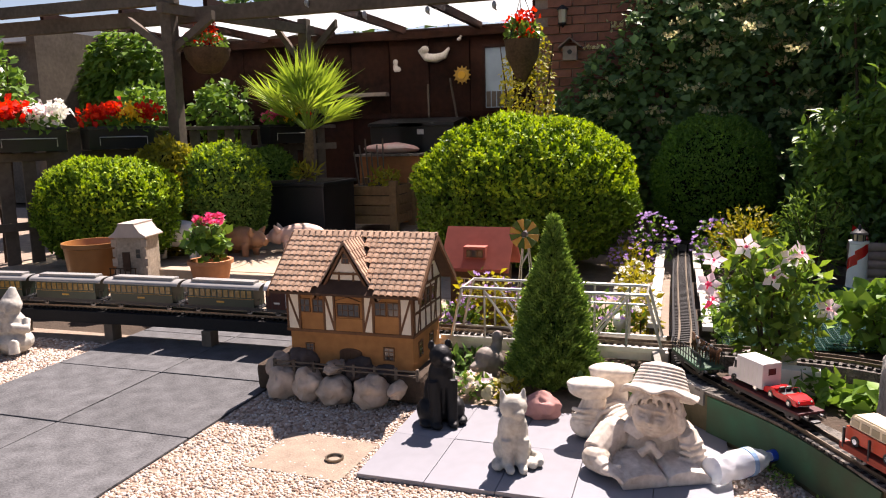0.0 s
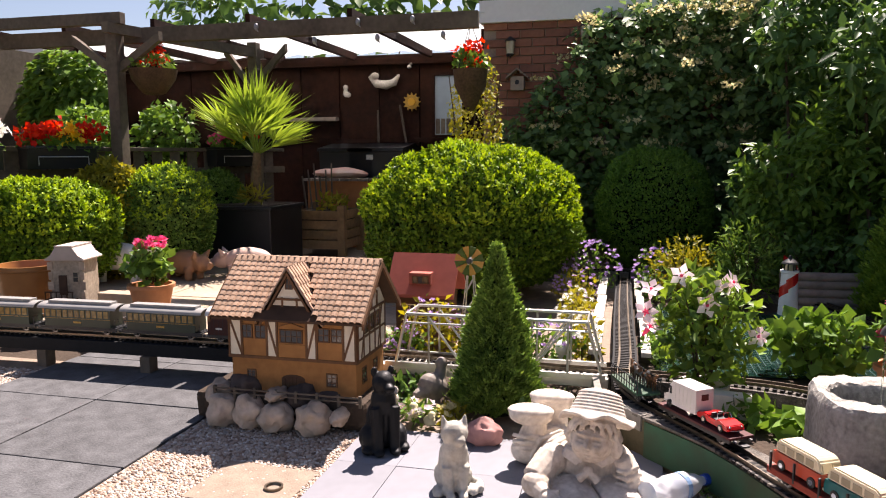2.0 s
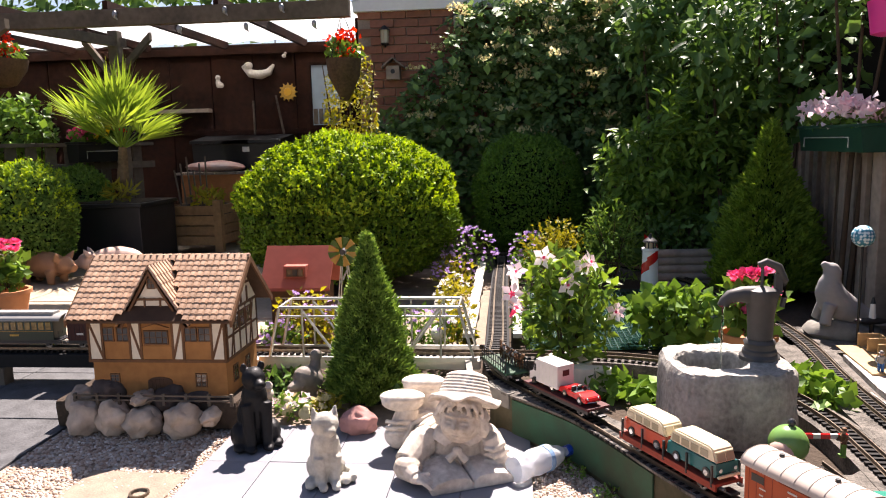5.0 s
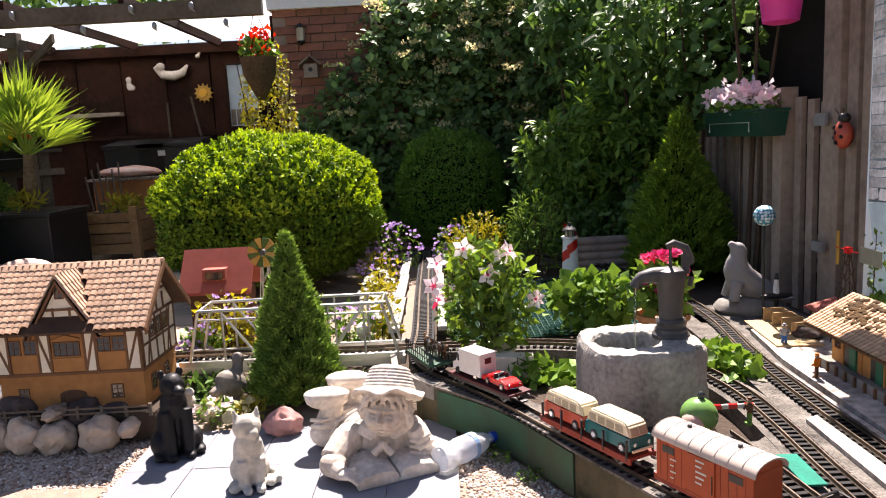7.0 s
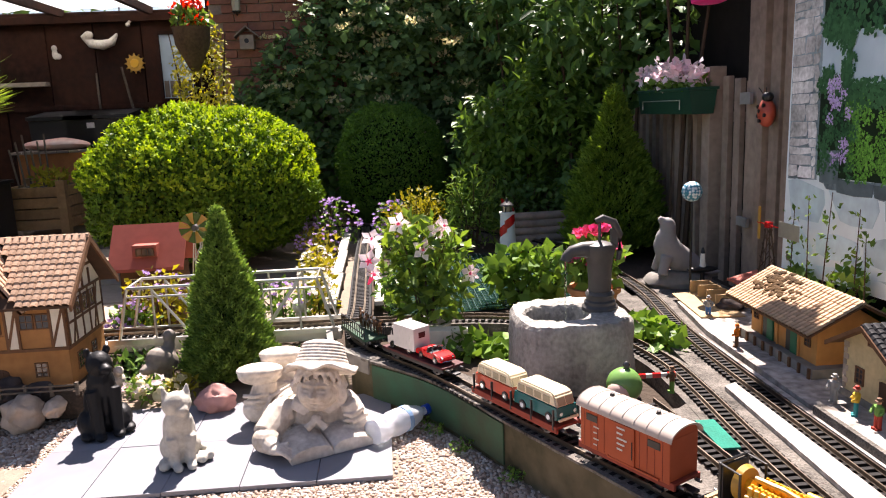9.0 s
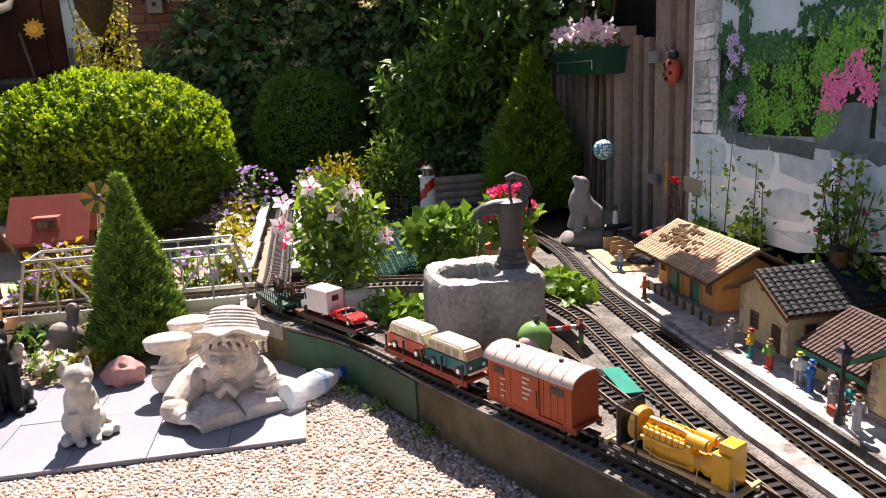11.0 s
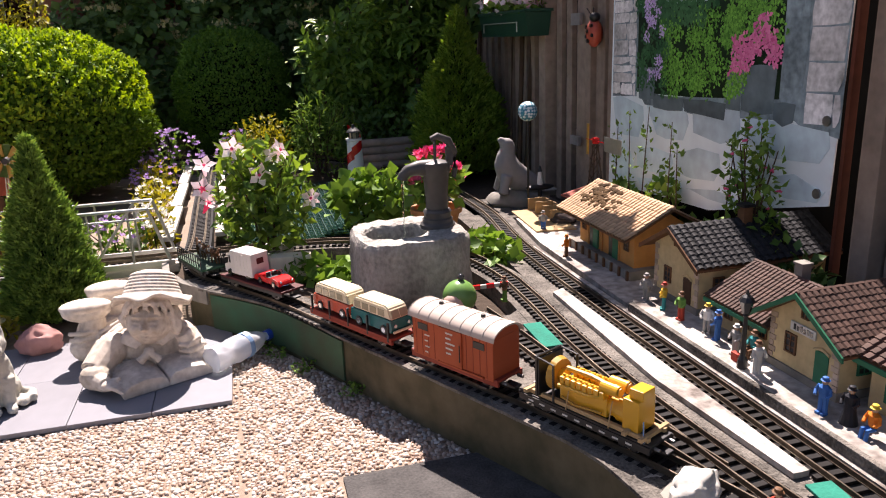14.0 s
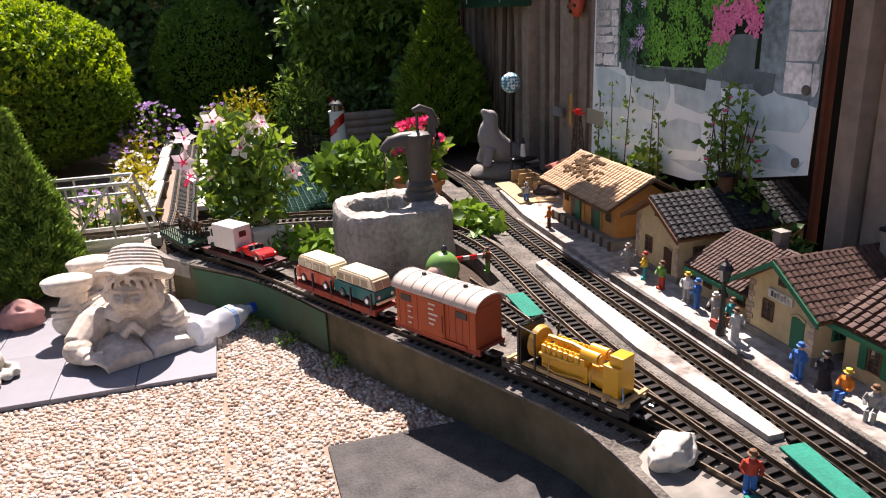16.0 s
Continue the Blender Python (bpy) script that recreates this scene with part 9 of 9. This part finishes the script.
def figure(x, y, z, coat, legs, hat, h=0.078, rz=0, seated=False, label="", skirt=False):
    """A small plain figure in one mesh."""
    b = B()
    mats = []

    def done(nm):
        mats.append(COL[nm])
        for f in b.bm.faces:
            if not f.tag:
                f.material_index, f.tag = len(mats) - 1, True
    s = h / 0.078
    base = 0.0 if not seated else -0.012
    if skirt:
        b.lathe([(0.017 * s, 0), (0.013 * s, 0.02 * s), (0.008 * s, 0.045 * s)], seg=12)
    elif seated:
        for k in (-1, 1):
            b.tube([(0, k * 0.005, 0.018), (-0.018, k * 0.006, 0.018), (-0.02, k * 0.006, 0.0)], 0.0045, 6)
    else:
        for k in (-1, 1):
            b.cyl((0, k * 0.0055 * s, 0), (0, k * 0.005 * s, 0.036 * s), 0.0048 * s, 0.0056 * s, 7).box(-0.01 * s, k * 0.0055 * s - 0.004 * s, 0, 0.004 * s, k * 0.0055 * s + 0.004 * s, 0.005 * s)
    done(legs)
    b.lathe([(0.009 * s, 0.034 * s + base), (0.0115 * s, 0.045 * s + base), (0.0125 * s, 0.057 * s + base), (0.005 * s, 0.063 * s + base)], seg=10, sx=0.75)
    for k in (-1, 1):
        b.tube([(0, k * 0.0115 * s, 0.058 * s + base), (-0.003, k * 0.016 * s, 0.047 * s + base), (-0.011 * s, k * 0.012 * s, 0.04 * s + base)], 0.0036 * s, 6)
    done(coat)
    b.ball((0, 0, 0.068 * s + base), (0.0062 * s, 0.0058 * s, 0.0072 * s), 10, 7)
    done("skin")
    b.lathe([(0.0095 * s, 0.0715 * s + base), (0.0065 * s, 0.073 * s + base), (0.0058 * s, 0.078 * s + base), (0.002, 0.0795 * s + base)], seg=10)
    done(hat)
    me = mesh_of(b, False, "figure")
    for mm in mats:
        me.materials.append(mm)
    o = part("model_figure", me, None)
    o.matrix_basis = pose(x, y, z, 0, 0, rz)
    return tagged(o, label or f"small painted model figure in {coat} on the platform", "figurine", "platform figures")


for x, y, coat, legs, hat, rz, seat in ((1.146, -0.09, "grey", "grey", "grey", 20, 0), (1.15, -0.175, "yellow", "teal", "red", -30, 0), (1.151, -0.256, "green", "red", "brown", 10, 0), (1.163, -0.352, "white", "grey", "yellow", 40, 0), (1.159, -0.4, "blue", "blue", "blue", -60, 0), (1.144, -0.49, "grey", "grey", "white", 0, 0), (1.178, -0.51, "teal", "brown", "brown", 0, 1), (1.129, -0.585, "white", "white", "brown", 90, 0), (1.132, -0.775, "blue", "blue", "blue", 10, 0), (1.152, -0.875, "orange", "blue", "yellow", 0, 1), (1.149, -0.94, "grey", "grey", "brown", 30, 1)):
    figure(x, y, PZ, coat, legs, hat, rz=rz, seated=bool(seat))
figure(1.15, -0.822, PZ, "black", "black", "black", rz=15, skirt=True, label="small model figure in a long black robe")
figure(1.135, 0.42, ZT + 0.02, "orange", "brown", "orange", rz=-40, label="small model worker in an orange jacket")
figure(1.2, 0.78, ZT + 0.02, "grey", "blue", "grey", rz=60, label="small model worker beside the timber bays")
figure(0.80, 0.12, ZT + 0.004, "brown", "green", "brown", rz=0, label="small model figure standing by the crossing")
figure(0.83, -1.02, ZT + 0.012, "red", "blue", "brown", rz=60, label="small model figure in a red jacket by the points")
solid("small_suitcase", B().box(-0.006, -0.012, 0, 0.006, 0.012, 0.02, 0.002), COL["red"], pose(1.128, -0.515, PZ), "small red model suitcase on the platform", "suitcase")
# crossing barrier, turning green snail-like ball ornament behind the wagons
cb = thing("crossing_barrier", pose(0.76, 0.14, ZT), "red and white model crossing barrier", "barrier")
part("boom", B().box(-0.06, -0.004, 0.045, 0.06, 0.004, 0.057, 0.001), M["marking"], cb)
for k in range(3):
    part("stripe", B().box(-0.055 + 0.044 * k, -0.0046, 0.0445, -0.03 + 0.044 * k, 0.0046, 0.0575), M["carred"], cb)
for x in (-0.05, 0.05):
    part("stand", B().box(x - 0.004, -0.004, 0, x + 0.004, 0.004, 0.045), M["black"], cb)
gb = thing("frog_ornament", pose(0.655, 0.1, ZT), "round green glazed ornament beside the well", "ornament")
part("body", B().ball((0, 0, 0.045), (0.05, 0.05, 0.05), 20, 14), mat("apple_green_glaze", (0.16, 0.32, 0.08), 0.25, var=0.1, bump=0.02), gb, smooth=True)
part("belly", B().ball((-0.022, -0.022, 0.032), (0.034, 0.034, 0.034), 16, 10), M["pigpink"], gb, smooth=True)
part("knob", B().ball((0.006, 0.0, 0.102), (0.01, 0.01, 0.012), 10, 8), M["darkglass"], gb, smooth=True)

# timber bays, hut, pylon windmill
bay = thing("timber_bays", pose(1.26, 0.97, ZT + 0.021), "light wooden storage bays beside the track", "model building")
part("floor", B().prism([(-0.1, -0.22, 0), (0.06, -0.24, 0), (0.1, 0.14, 0), (-0.07, 0.14, 0)], (0, 0, 0.005)), M["woodlight"], bay)
part("back", B().box(0.085, -0.11, 0.005, 0.091, 0.14, 0.05), M["woodlight"], bay)
for k in range(4):
    part("divider", B().box(0.005, -0.11 + 0.08 * k, 0.005, 0.085, -0.104 + 0.08 * k, 0.055), M["woodlight"], bay)
for k in range(3):
    part("heap", B().ball((0.05, -0.07 + 0.08 * k, 0.006), (0.028, 0.03, 0.016), 10, 6).rough(0.004, 50), M["soil"], bay)
hut = thing("model_hut", pose(1.42, 0.9, ZT + 0.02), "small model hut with a pink-red roof", "model building")
part("wall", B().box(-0.035, -0.05, 0, 0.04, 0.05, 0.09), M["stationwall"], hut)
part("roof", B().prism([(-0.06, -0.07, 0.085), (-0.06, 0.07, 0.085), (0.06, 0.07, 0.115), (0.06, -0.07, 0.115)], (0, 0, 0.006)), M["redroof"], hut)
part("door", B().box(-0.038, -0.015, 0.0, -0.035, 0.015, 0.065), M["darkwood"], hut)
py = thing("model_pylon", pose(1.4, 0.74, ZT + 0.02), "rusty lattice model wind pump with red vane", "model windmill")
for sx in (-1, 1):
    for sy in (-1, 1):
        part("leg", B().cyl((sx * 0.035, sy * 0.035, 0), (sx * 0.006, sy * 0.006, 0.33), 0.0025, seg=5), M["twig"], py)
for k in range(6):
    z = 0.03 + 0.05 * k
    w = 0.035 - 0.029 * z / 0.33
    for s in (-1, 1):
        part("brace", B().cyl((-w, s * w, z), (w, s * w, z + 0.045), 0.0016, seg=5), M["twig"], py)
        part("brace", B().cyl((s * w, -w, z), (s * w, w, z + 0.045), 0.0016, seg=5), M["twig"], py)
part("vane_bar", B().cyl((0, -0.07, 0.34), (0, 0.08, 0.34), 0.0025, seg=6), M["carred"], py)
part("hub", B().box(-0.01, -0.012, 0.33, 0.01, 0.012, 0.352, 0.002), M["carred"], py)
part("blade", B().box(-0.002, 0.06, 0.28, 0.002, 0.075, 0.4), M["yellow2"], py, "orange blade")
part("tail", B().box(-0.001, -0.2, 0.31, 0.001, -0.07, 0.365), M["alu"], py, "flat grey tail vane")
sl = thing("toy_lighthouse", pose(1.36, 1.2, ZT + 0.05), "tiny toy lighthouse on a dark boat", "toy")
part("hull", B().ball((0, 0, 0.05), (0.07, 0.02, 0.014), 14, 8), M["black"], sl)
part("tower", B().cyl((0.0, 0, 0.06), (0.0, 0, 0.12), 0.013, 0.009, 12), M["white"], sl)
part("top", B().cyl((0, 0, 0.12), (0, 0, 0.145), 0.01, 0.004, 10), M["black"], sl)
part("stand", B().cyl((0, 0, -0.05), (0, 0, 0.05), 0.01, seg=8), M["black"], sl)
# ladybird on the fence
lb = thing("ladybird_ornament", pose(1.545, 1.06, 0.885), "red ladybird ornament with black spots on the fence", "ornament")
part("shell", B().ball((0, 0, 0), (0.032, 0.044, 0.056), 20, 14), mat("matt_red_glaze", (0.42, 0.07, 0.035), 0.45, var=0.15, bump=0.05), lb, smooth=True)
part("head", B().ball((-0.004, -0.012, 0.062), (0.022, 0.026, 0.02), 14, 10), M["black"], lb, smooth=True)
for y, z in ((-0.02, 0.03), (0.022, 0.025), (-0.026, -0.008), (0.024, -0.012), (0.0, -0.03), (0.002, 0.008)):
    part("spot", B().cyl((-0.02, y, z), (-0.034 + 0.25 * abs(y), y, z), 0.008, 0.0075, 10), M["black"], lb)
for s in (-1, 1):
    part("feeler", B().cyl((-0.01, s * 0.012, 0.075), (-0.02, s * 0.03, 0.1), 0.0018, seg=5), M["black"], lb)

# ---- printed garden banner on the fence ----
M["pale_slab"] = mat("printed_pale_flagstone", (0.68, 0.86, 0.95), 0.5, scale=22, var=0.22, bump=0.02, rand=0.16)
M["slab_line"] = mat("printed_joint_line", (0.82, 0.93, 0.96), 0.5, scale=12, var=0.1, bump=0)
M["printstone"] = mat("printed_wall_stone", (0.88, 0.92, 0.88), 0.5, scale=60, var=0.45, bump=0.05, rand=0.2)
M["printdark"] = mat("printed_dark_stone", (0.17, 0.23, 0.25), 0.5, scale=22, var=0.35, bump=0.05, rand=0.25)
M["printmid"] = mat("printed_grey_stone", (0.3, 0.4, 0.44), 0.5, scale=46, var=0.5, bump=0.03, rand=0.2)
M["printshade"] = mat("printed_deep_shade", (0.01, 0.03, 0.012), 0.5, scale=30, var=0.4, bump=0)
M["printgreen"] = leaf_mat("printed_hedge_green", (0.015, 0.09, 0.012), (0.24, 0.6, 0.09), 0.5, 0.0)
M["printdarkgreen"] = leaf_mat("printed_tree_green", (0.015, 0.07, 0.03), (0.07, 0.2, 0.08), 0.5, 0.0)
M["printpink"] = leaf_mat("printed_pink_blossom", (0.6, 0.08, 0.25), (0.85, 0.3, 0.5), 0.5, 0.0)
M["printlilac"] = leaf_mat("printed_lilac_blossom", (0.4, 0.26, 0.62), (0.75, 0.66, 0.88), 0.5, 0.0)
M["printlake"] = mat("printed_lake", (0.7, 0.82, 0.9), 0.5, scale=5, var=0.1, bump=0, col2=(0.3, 0.45, 0.5))
XB = 1.5
bn = thing("garden_banner", pose(XB, 0, 0), "printed banner of a stone window over a flowering lake garden", "banner")
part("sheet", B().prism([(0, 0.82, 0.31), (0, 0.15, 0.335), (0, -0.34, 0.45), (0, -0.37, 1.6), (0, 0.8, 1.6)], (0.004, 0, 0)), M["slab_line"], bn)
rg = np.random.default_rng(31)
tri = [(0.8, 0.655, 0.56, 0.51), (0.55, 0.66, 0.28, 0.53), (0.27, 0.66, 0.02, 0.55), (0.01, 0.65, -0.33, 0.54), (0.8, 0.5, 0.62, 0.33), (0.61, 0.505, 0.36, 0.4), (0.35, 0.52, 0.1, 0.42), (0.09, 0.54, -0.12, 0.44), (-0.13, 0.53, -0.33, 0.44), (0.6, 0.395, 0.3, 0.335), (0.29, 0.41, 0.02, 0.37)]
for y0, z0, y1, z1 in tri:
    j = 0.014 * np.abs(rg.normal(size=8))
    ym, zm = (y0 + y1) / 2 + 0.05 * rg.normal(), (z0 + z1) / 2
    q = [(y0 - 0.004, z0 - 2 * j[0]), (ym, z0 + 0.004 - j[1]), (y1 + 0.004 + j[2], z0 - 2 * j[3]), (y1 + 0.003, zm), (y1 + 0.004 + 3 * j[4], z1 + j[5]), (ym + 0.03, z1), (y0 - 0.004 - 3 * j[6], z1 + j[7])]
    part("flagstone", B().prism([(-0.0015, yy, zz) for yy, zz in q], (0.0013, 0, 0)), M["pale_slab"], bn)


def stone_column(y0, y1, z0, z1, m, w, h):
    z = z0
    while z < z1:
        hh = h * (0.6 + 0.8 * rg.random())
        y = y0
        while y > y1 + 0.01:
            ww = min(w * (0.6 + rg.random()), y - y1)
            e = np.abs(rg.normal(size=8)) * 0.006
            q = [(y - 0.001 - e[0], z + 0.001), (y - ww / 2, z + e[1] * 0.4), (y - ww + 0.001 + e[2], z + 0.001 + e[3]), (y - ww + e[4] * 0.3, z + hh / 2), (y - ww + 0.001 + e[5], z + hh - 0.001), (y - ww * 0.4, z + hh - e[6] * 0.4), (y - 0.001 - e[7], z + hh - 0.002), (y - e[1] * 0.3, z + hh / 2)]
            part("printed_stone", B().prism([(-0.002, yy, zz) for yy, zz in q], (0.0018, 0, 0)), m, bn)
            y -= ww
        z += hh


for q in ([(0.8, 0.65), (0.62, 0.66), (0.62, 1.6), (0.8, 1.6)], [(-0.13, 0.69), (-0.21, 0.64), (-0.352, 0.62), (-0.352, 1.6), (-0.13, 1.6)]):
    part("printed_joint", B().prism([(-0.001, y, z) for y, z in q], (0.0008, 0, 0)), M["printmid"], bn)
stone_column(0.8, 0.63, 0.66, 1.6, M["printstone"], 0.09, 0.045)
stone_column(-0.225, -0.35, 0.645, 1.6, M["printstone"], 0.16, 0.085)
stone_column(-0.135, -0.222, 0.73, 1.6, M["printmid"], 0.08, 0.14)
part("printed_sill", B().prism([(-0.0012, y, z) for y, z in ((0.62, 0.69), (0.44, 0.672), (0.06, 0.69), (-0.13, 0.7), (-0.21, 0.65), (-0.05, 0.64), (0.2, 0.625), (0.56, 0.635))], (0.001, 0, 0)), M["printmid"], bn)
for y0, y1, z0, z1 in ((0.6, 0.5, 0.655, 0.76), (0.5, 0.32, 0.63, 0.668), (0.31, 0.1, 0.632, 0.672), (0.095, 0.03, 0.66, 0.76), (0.025, -0.11, 0.66, 0.785), (-0.115, -0.19, 0.645, 0.69)):
    e = 0.01 * rg.normal(size=4)
    part("printed_stone", B().prism([(-0.0026, y, z) for y, z in ((y0, z0), ((y0 + y1) / 2, z0 - 0.006 + e[0] * 0.4), (y1, z0 + e[1] * 0.5), (y1 - 0.005, z1 + e[2] * 0.5), ((y0 + y1) / 2, z1 + 0.004), (y0 + 0.004, z1 + e[3] * 0.5))], (0.0012, 0, 0)), M["printdark"], bn)
part("printed_meadow", B().prism([(-0.001, 0.56, 0.675), (-0.001, -0.13, 0.685), (-0.001, -0.13, 0.969), (-0.001, 0.62, 0.969), (-0.001, 0.62, 0.69)], (0.0008, 0, 0)), M["printshade"], bn)
part("printed_lake", B().prism([(-0.001, 0.62, 0.97), (-0.001, -0.13, 0.97), (-0.001, -0.13, 1.14), (-0.001, 0.62, 1.14)], (0.0008, 0, 0)), M["printlake"], bn)
part("printed_wood", B().prism([(-0.001, 0.62, 1.141), (-0.001, -0.13, 1.141), (-0.001, -0.13, 1.6), (-0.001, 0.62, 1.6)], (0.0008, 0, 0)), M["printshade"], bn)


def print_leaves(name, n, y0, y1, z0, z1, size, m, x=-0.0025, clumps=0):
    """Printed foliage: flat leaf marks, gathered into rounded clumps where clumps is given."""
    if clumps:
        cy, cz = y0 + (y1 - y0) * rg.random(clumps), z0 + (z1 - z0) * rg.random(clumps)
        k = rg.integers(0, clumps, n)
        r, a = 0.026 * np.sqrt(rg.random(n)), rg.random(n) * 6.283
        Y, Z = cy[k] + r * np.cos(a), cz[k] + r * np.sin(a) * 1.3
    else:
        Y, Z = y0 + (y1 - y0) * rg.random(n), z0 + (z1 - z0) * rg.random(n)
    P = np.stack([np.full(n, x) - 0.002 * rg.random(n), Y, Z], 1)
    a = rg.random(n) * 6.283
    D = np.stack([np.zeros(n), np.cos(a), np.sin(a)], 1)
    tagged(part(name, leaf_mesh(name, P, D, np.tile(np.array((-1.0, 0, 0)), (n, 1)), size, 0.7, 0.0, rng=rg), m, bn), kind="stuff")


print_leaves("printed_hedge", 3000, 0.46, 0.02, 0.7, 0.93, 0.011, M["printgreen"], clumps=85)
print_leaves("printed_hedge", 700, 0.6, 0.42, 0.7, 0.9, 0.014, M["printdarkgreen"], clumps=20)
print_leaves("printed_tree", 1100, 0.12, -0.13, 0.86, 1.0, 0.013, M["printgreen"], clumps=30)
print_leaves("printed_tree", 900, 0.62, 0.46, 0.95, 1.2, 0.018, M["printdarkgreen"], clumps=24)
print_leaves("printed_tree", 1300, 0.6, -0.13, 1.12, 1.5, 0.026, M["printdarkgreen"])
print_leaves("printed_reeds", 420, 0.5, 0.22, 0.9, 0.985, 0.02, M["printdarkgreen"])
print_leaves("printed_reeds", 260, 0.2, -0.12, 0.97, 1.06, 0.022, M["printdarkgreen"])
for y, z, n in ((0.02, 0.8, 90), (0.05, 0.845, 70), (-0.02, 0.84, 90), (-0.07, 0.86, 90), (-0.1, 0.815, 70), (-0.04, 0.895, 60), (0.055, 0.79, 50)):
    print_leaves("printed_blossom", n, y + 0.028, y - 0.028, z - 0.024, z + 0.024, 0.015, M["printpink"], -0.004)
for c in range(15):
    y, z = 0.6 - 0.13 * rg.random(), 0.72 + 0.26 * rg.random()
    print_leaves("printed_blossom", 24, y, y - 0.035, z, z + 0.035, 0.011, M["printlilac"], -0.004)
for y, z in ((-0.3, 0.475), (-0.31, 0.66), (-0.32, 1.05), (0.77, 0.36)):
    part("eyelet", B().cyl((0.001, y, z), (-0.006, y, z), 0.013, seg=16), M["wheelsteel"], bn, "grey metal eyelet")
part("edge_batten", B().box(-0.012, -0.386, 0.28, 0.012, -0.374, 1.7, 0.002), mat("rusty_red_batten", (0.12, 0.035, 0.018), 0.6), bn, "rusty red-brown edge batten")

# ---- water bottle lying on the gravel ----
M["bottle"] = glass_mat("clear_plastic", (0.97, 0.98, 1.0), 0.3)
M["bottle"].node_tree.nodes["Principled BSDF"].inputs["Transmission Weight"].default_value = 0.6
M["blue_band"] = mat("blue_label_band", (0.25, 0.4, 0.62), 0.5, bump=0)
bt = thing("water_bottle", pose(-0.04, 0.213, 0.042, 0, 0, 41) @ Matrix.Scale(1.22, 4), "clear crumpled plastic water bottle with blue cap", "bottle")
b = B().lathe([(0.02, 0), (0.031, 0.006), (0.032, 0.03), (0.028, 0.05), (0.032, 0.07), (0.031, 0.11), (0.03, 0.12), (0.02, 0.15), (0.011, 0.165), (0.011, 0.175)], seg=32)
bmesh.ops.subdivide_edges(b.bm, edges=b.bm.edges[:], cuts=2, use_grid_fill=True)
b.rough(0.0035, 45)
o = part("bottle_body", b, M["bottle"], bt, smooth=True)
o.matrix_basis = pose(-0.02, 0, 0, 0, 90, 0)
o = part("cap", B().cyl((0, 0, 0.174), (0, 0, 0.19), 0.0135, seg=16), mat("blue_plastic", (0.01, 0.06, 0.4), 0.35, bump=0), bt, "blue screw cap")
o.matrix_basis = pose(-0.02, 0, 0, 0, 90, 0)
o = part("paper_label", B().lathe([(0.0325, 0.1), (0.0325, 0.112)], seg=24), M["blue_band"], bt, "narrow pale blue label band")
o.matrix_basis = pose(-0.02, 0, 0, 0, 90, 0)
# weeds at the foot of the low wall
for k, (x, y) in enumerate(((0.13, 0.27), (0.2, 0.14), (0.09, 0.35), (0.31, -0.06))):
    sprig("wall_weed", (x, y, 0.012), (0.035, 0.03, 0.012), 60, 0.013, M["leaf"], "tiny weeds at the foot of the low wall", "plant", 400 + k, stems=1)


# ---- horses on the livestock wagon ----
def horse(m, coat):
    b = B().ball((0, 0, 0.034), (0.022, 0.009, 0.011), 10, 7).tube([(0.016, 0, 0.038), (0.026, 0, 0.052)], [0.007, 0.005], 7).ball((0.031, 0, 0.053), (0.009, 0.0045, 0.005), 8, 6).tube([(-0.021, 0, 0.038), (-0.027, 0, 0.022)], [0.003, 0.002], 5)
    for x in (-0.014, 0.014):
        for s in (-1, 1):
            b.cyl((x, s * 0.005, 0), (x, s * 0.005, 0.03), 0.0022, 0.004, 6)
    o = part("model_horse", b, COL[coat], None, smooth=True)
    o.matrix_basis = m
    tagged(o, "small model horse in brown on the wagon" if coat == "brown" else "small grey model horse on the wagon", "figurine", "model horses")


for k in range(4):
    for s in (-1, 1):
        p, a = line_a.at(line_a.s[line_a.near(*FHO)] - 0.075 + 0.05 * k)
        horse(pose(p.x, p.y, DECK, 0, 0, a + (0 if s > 0 else 180)) @ pose(0, 0.018 * s, 0), "brown" if (k + s) % 3 else "grey")
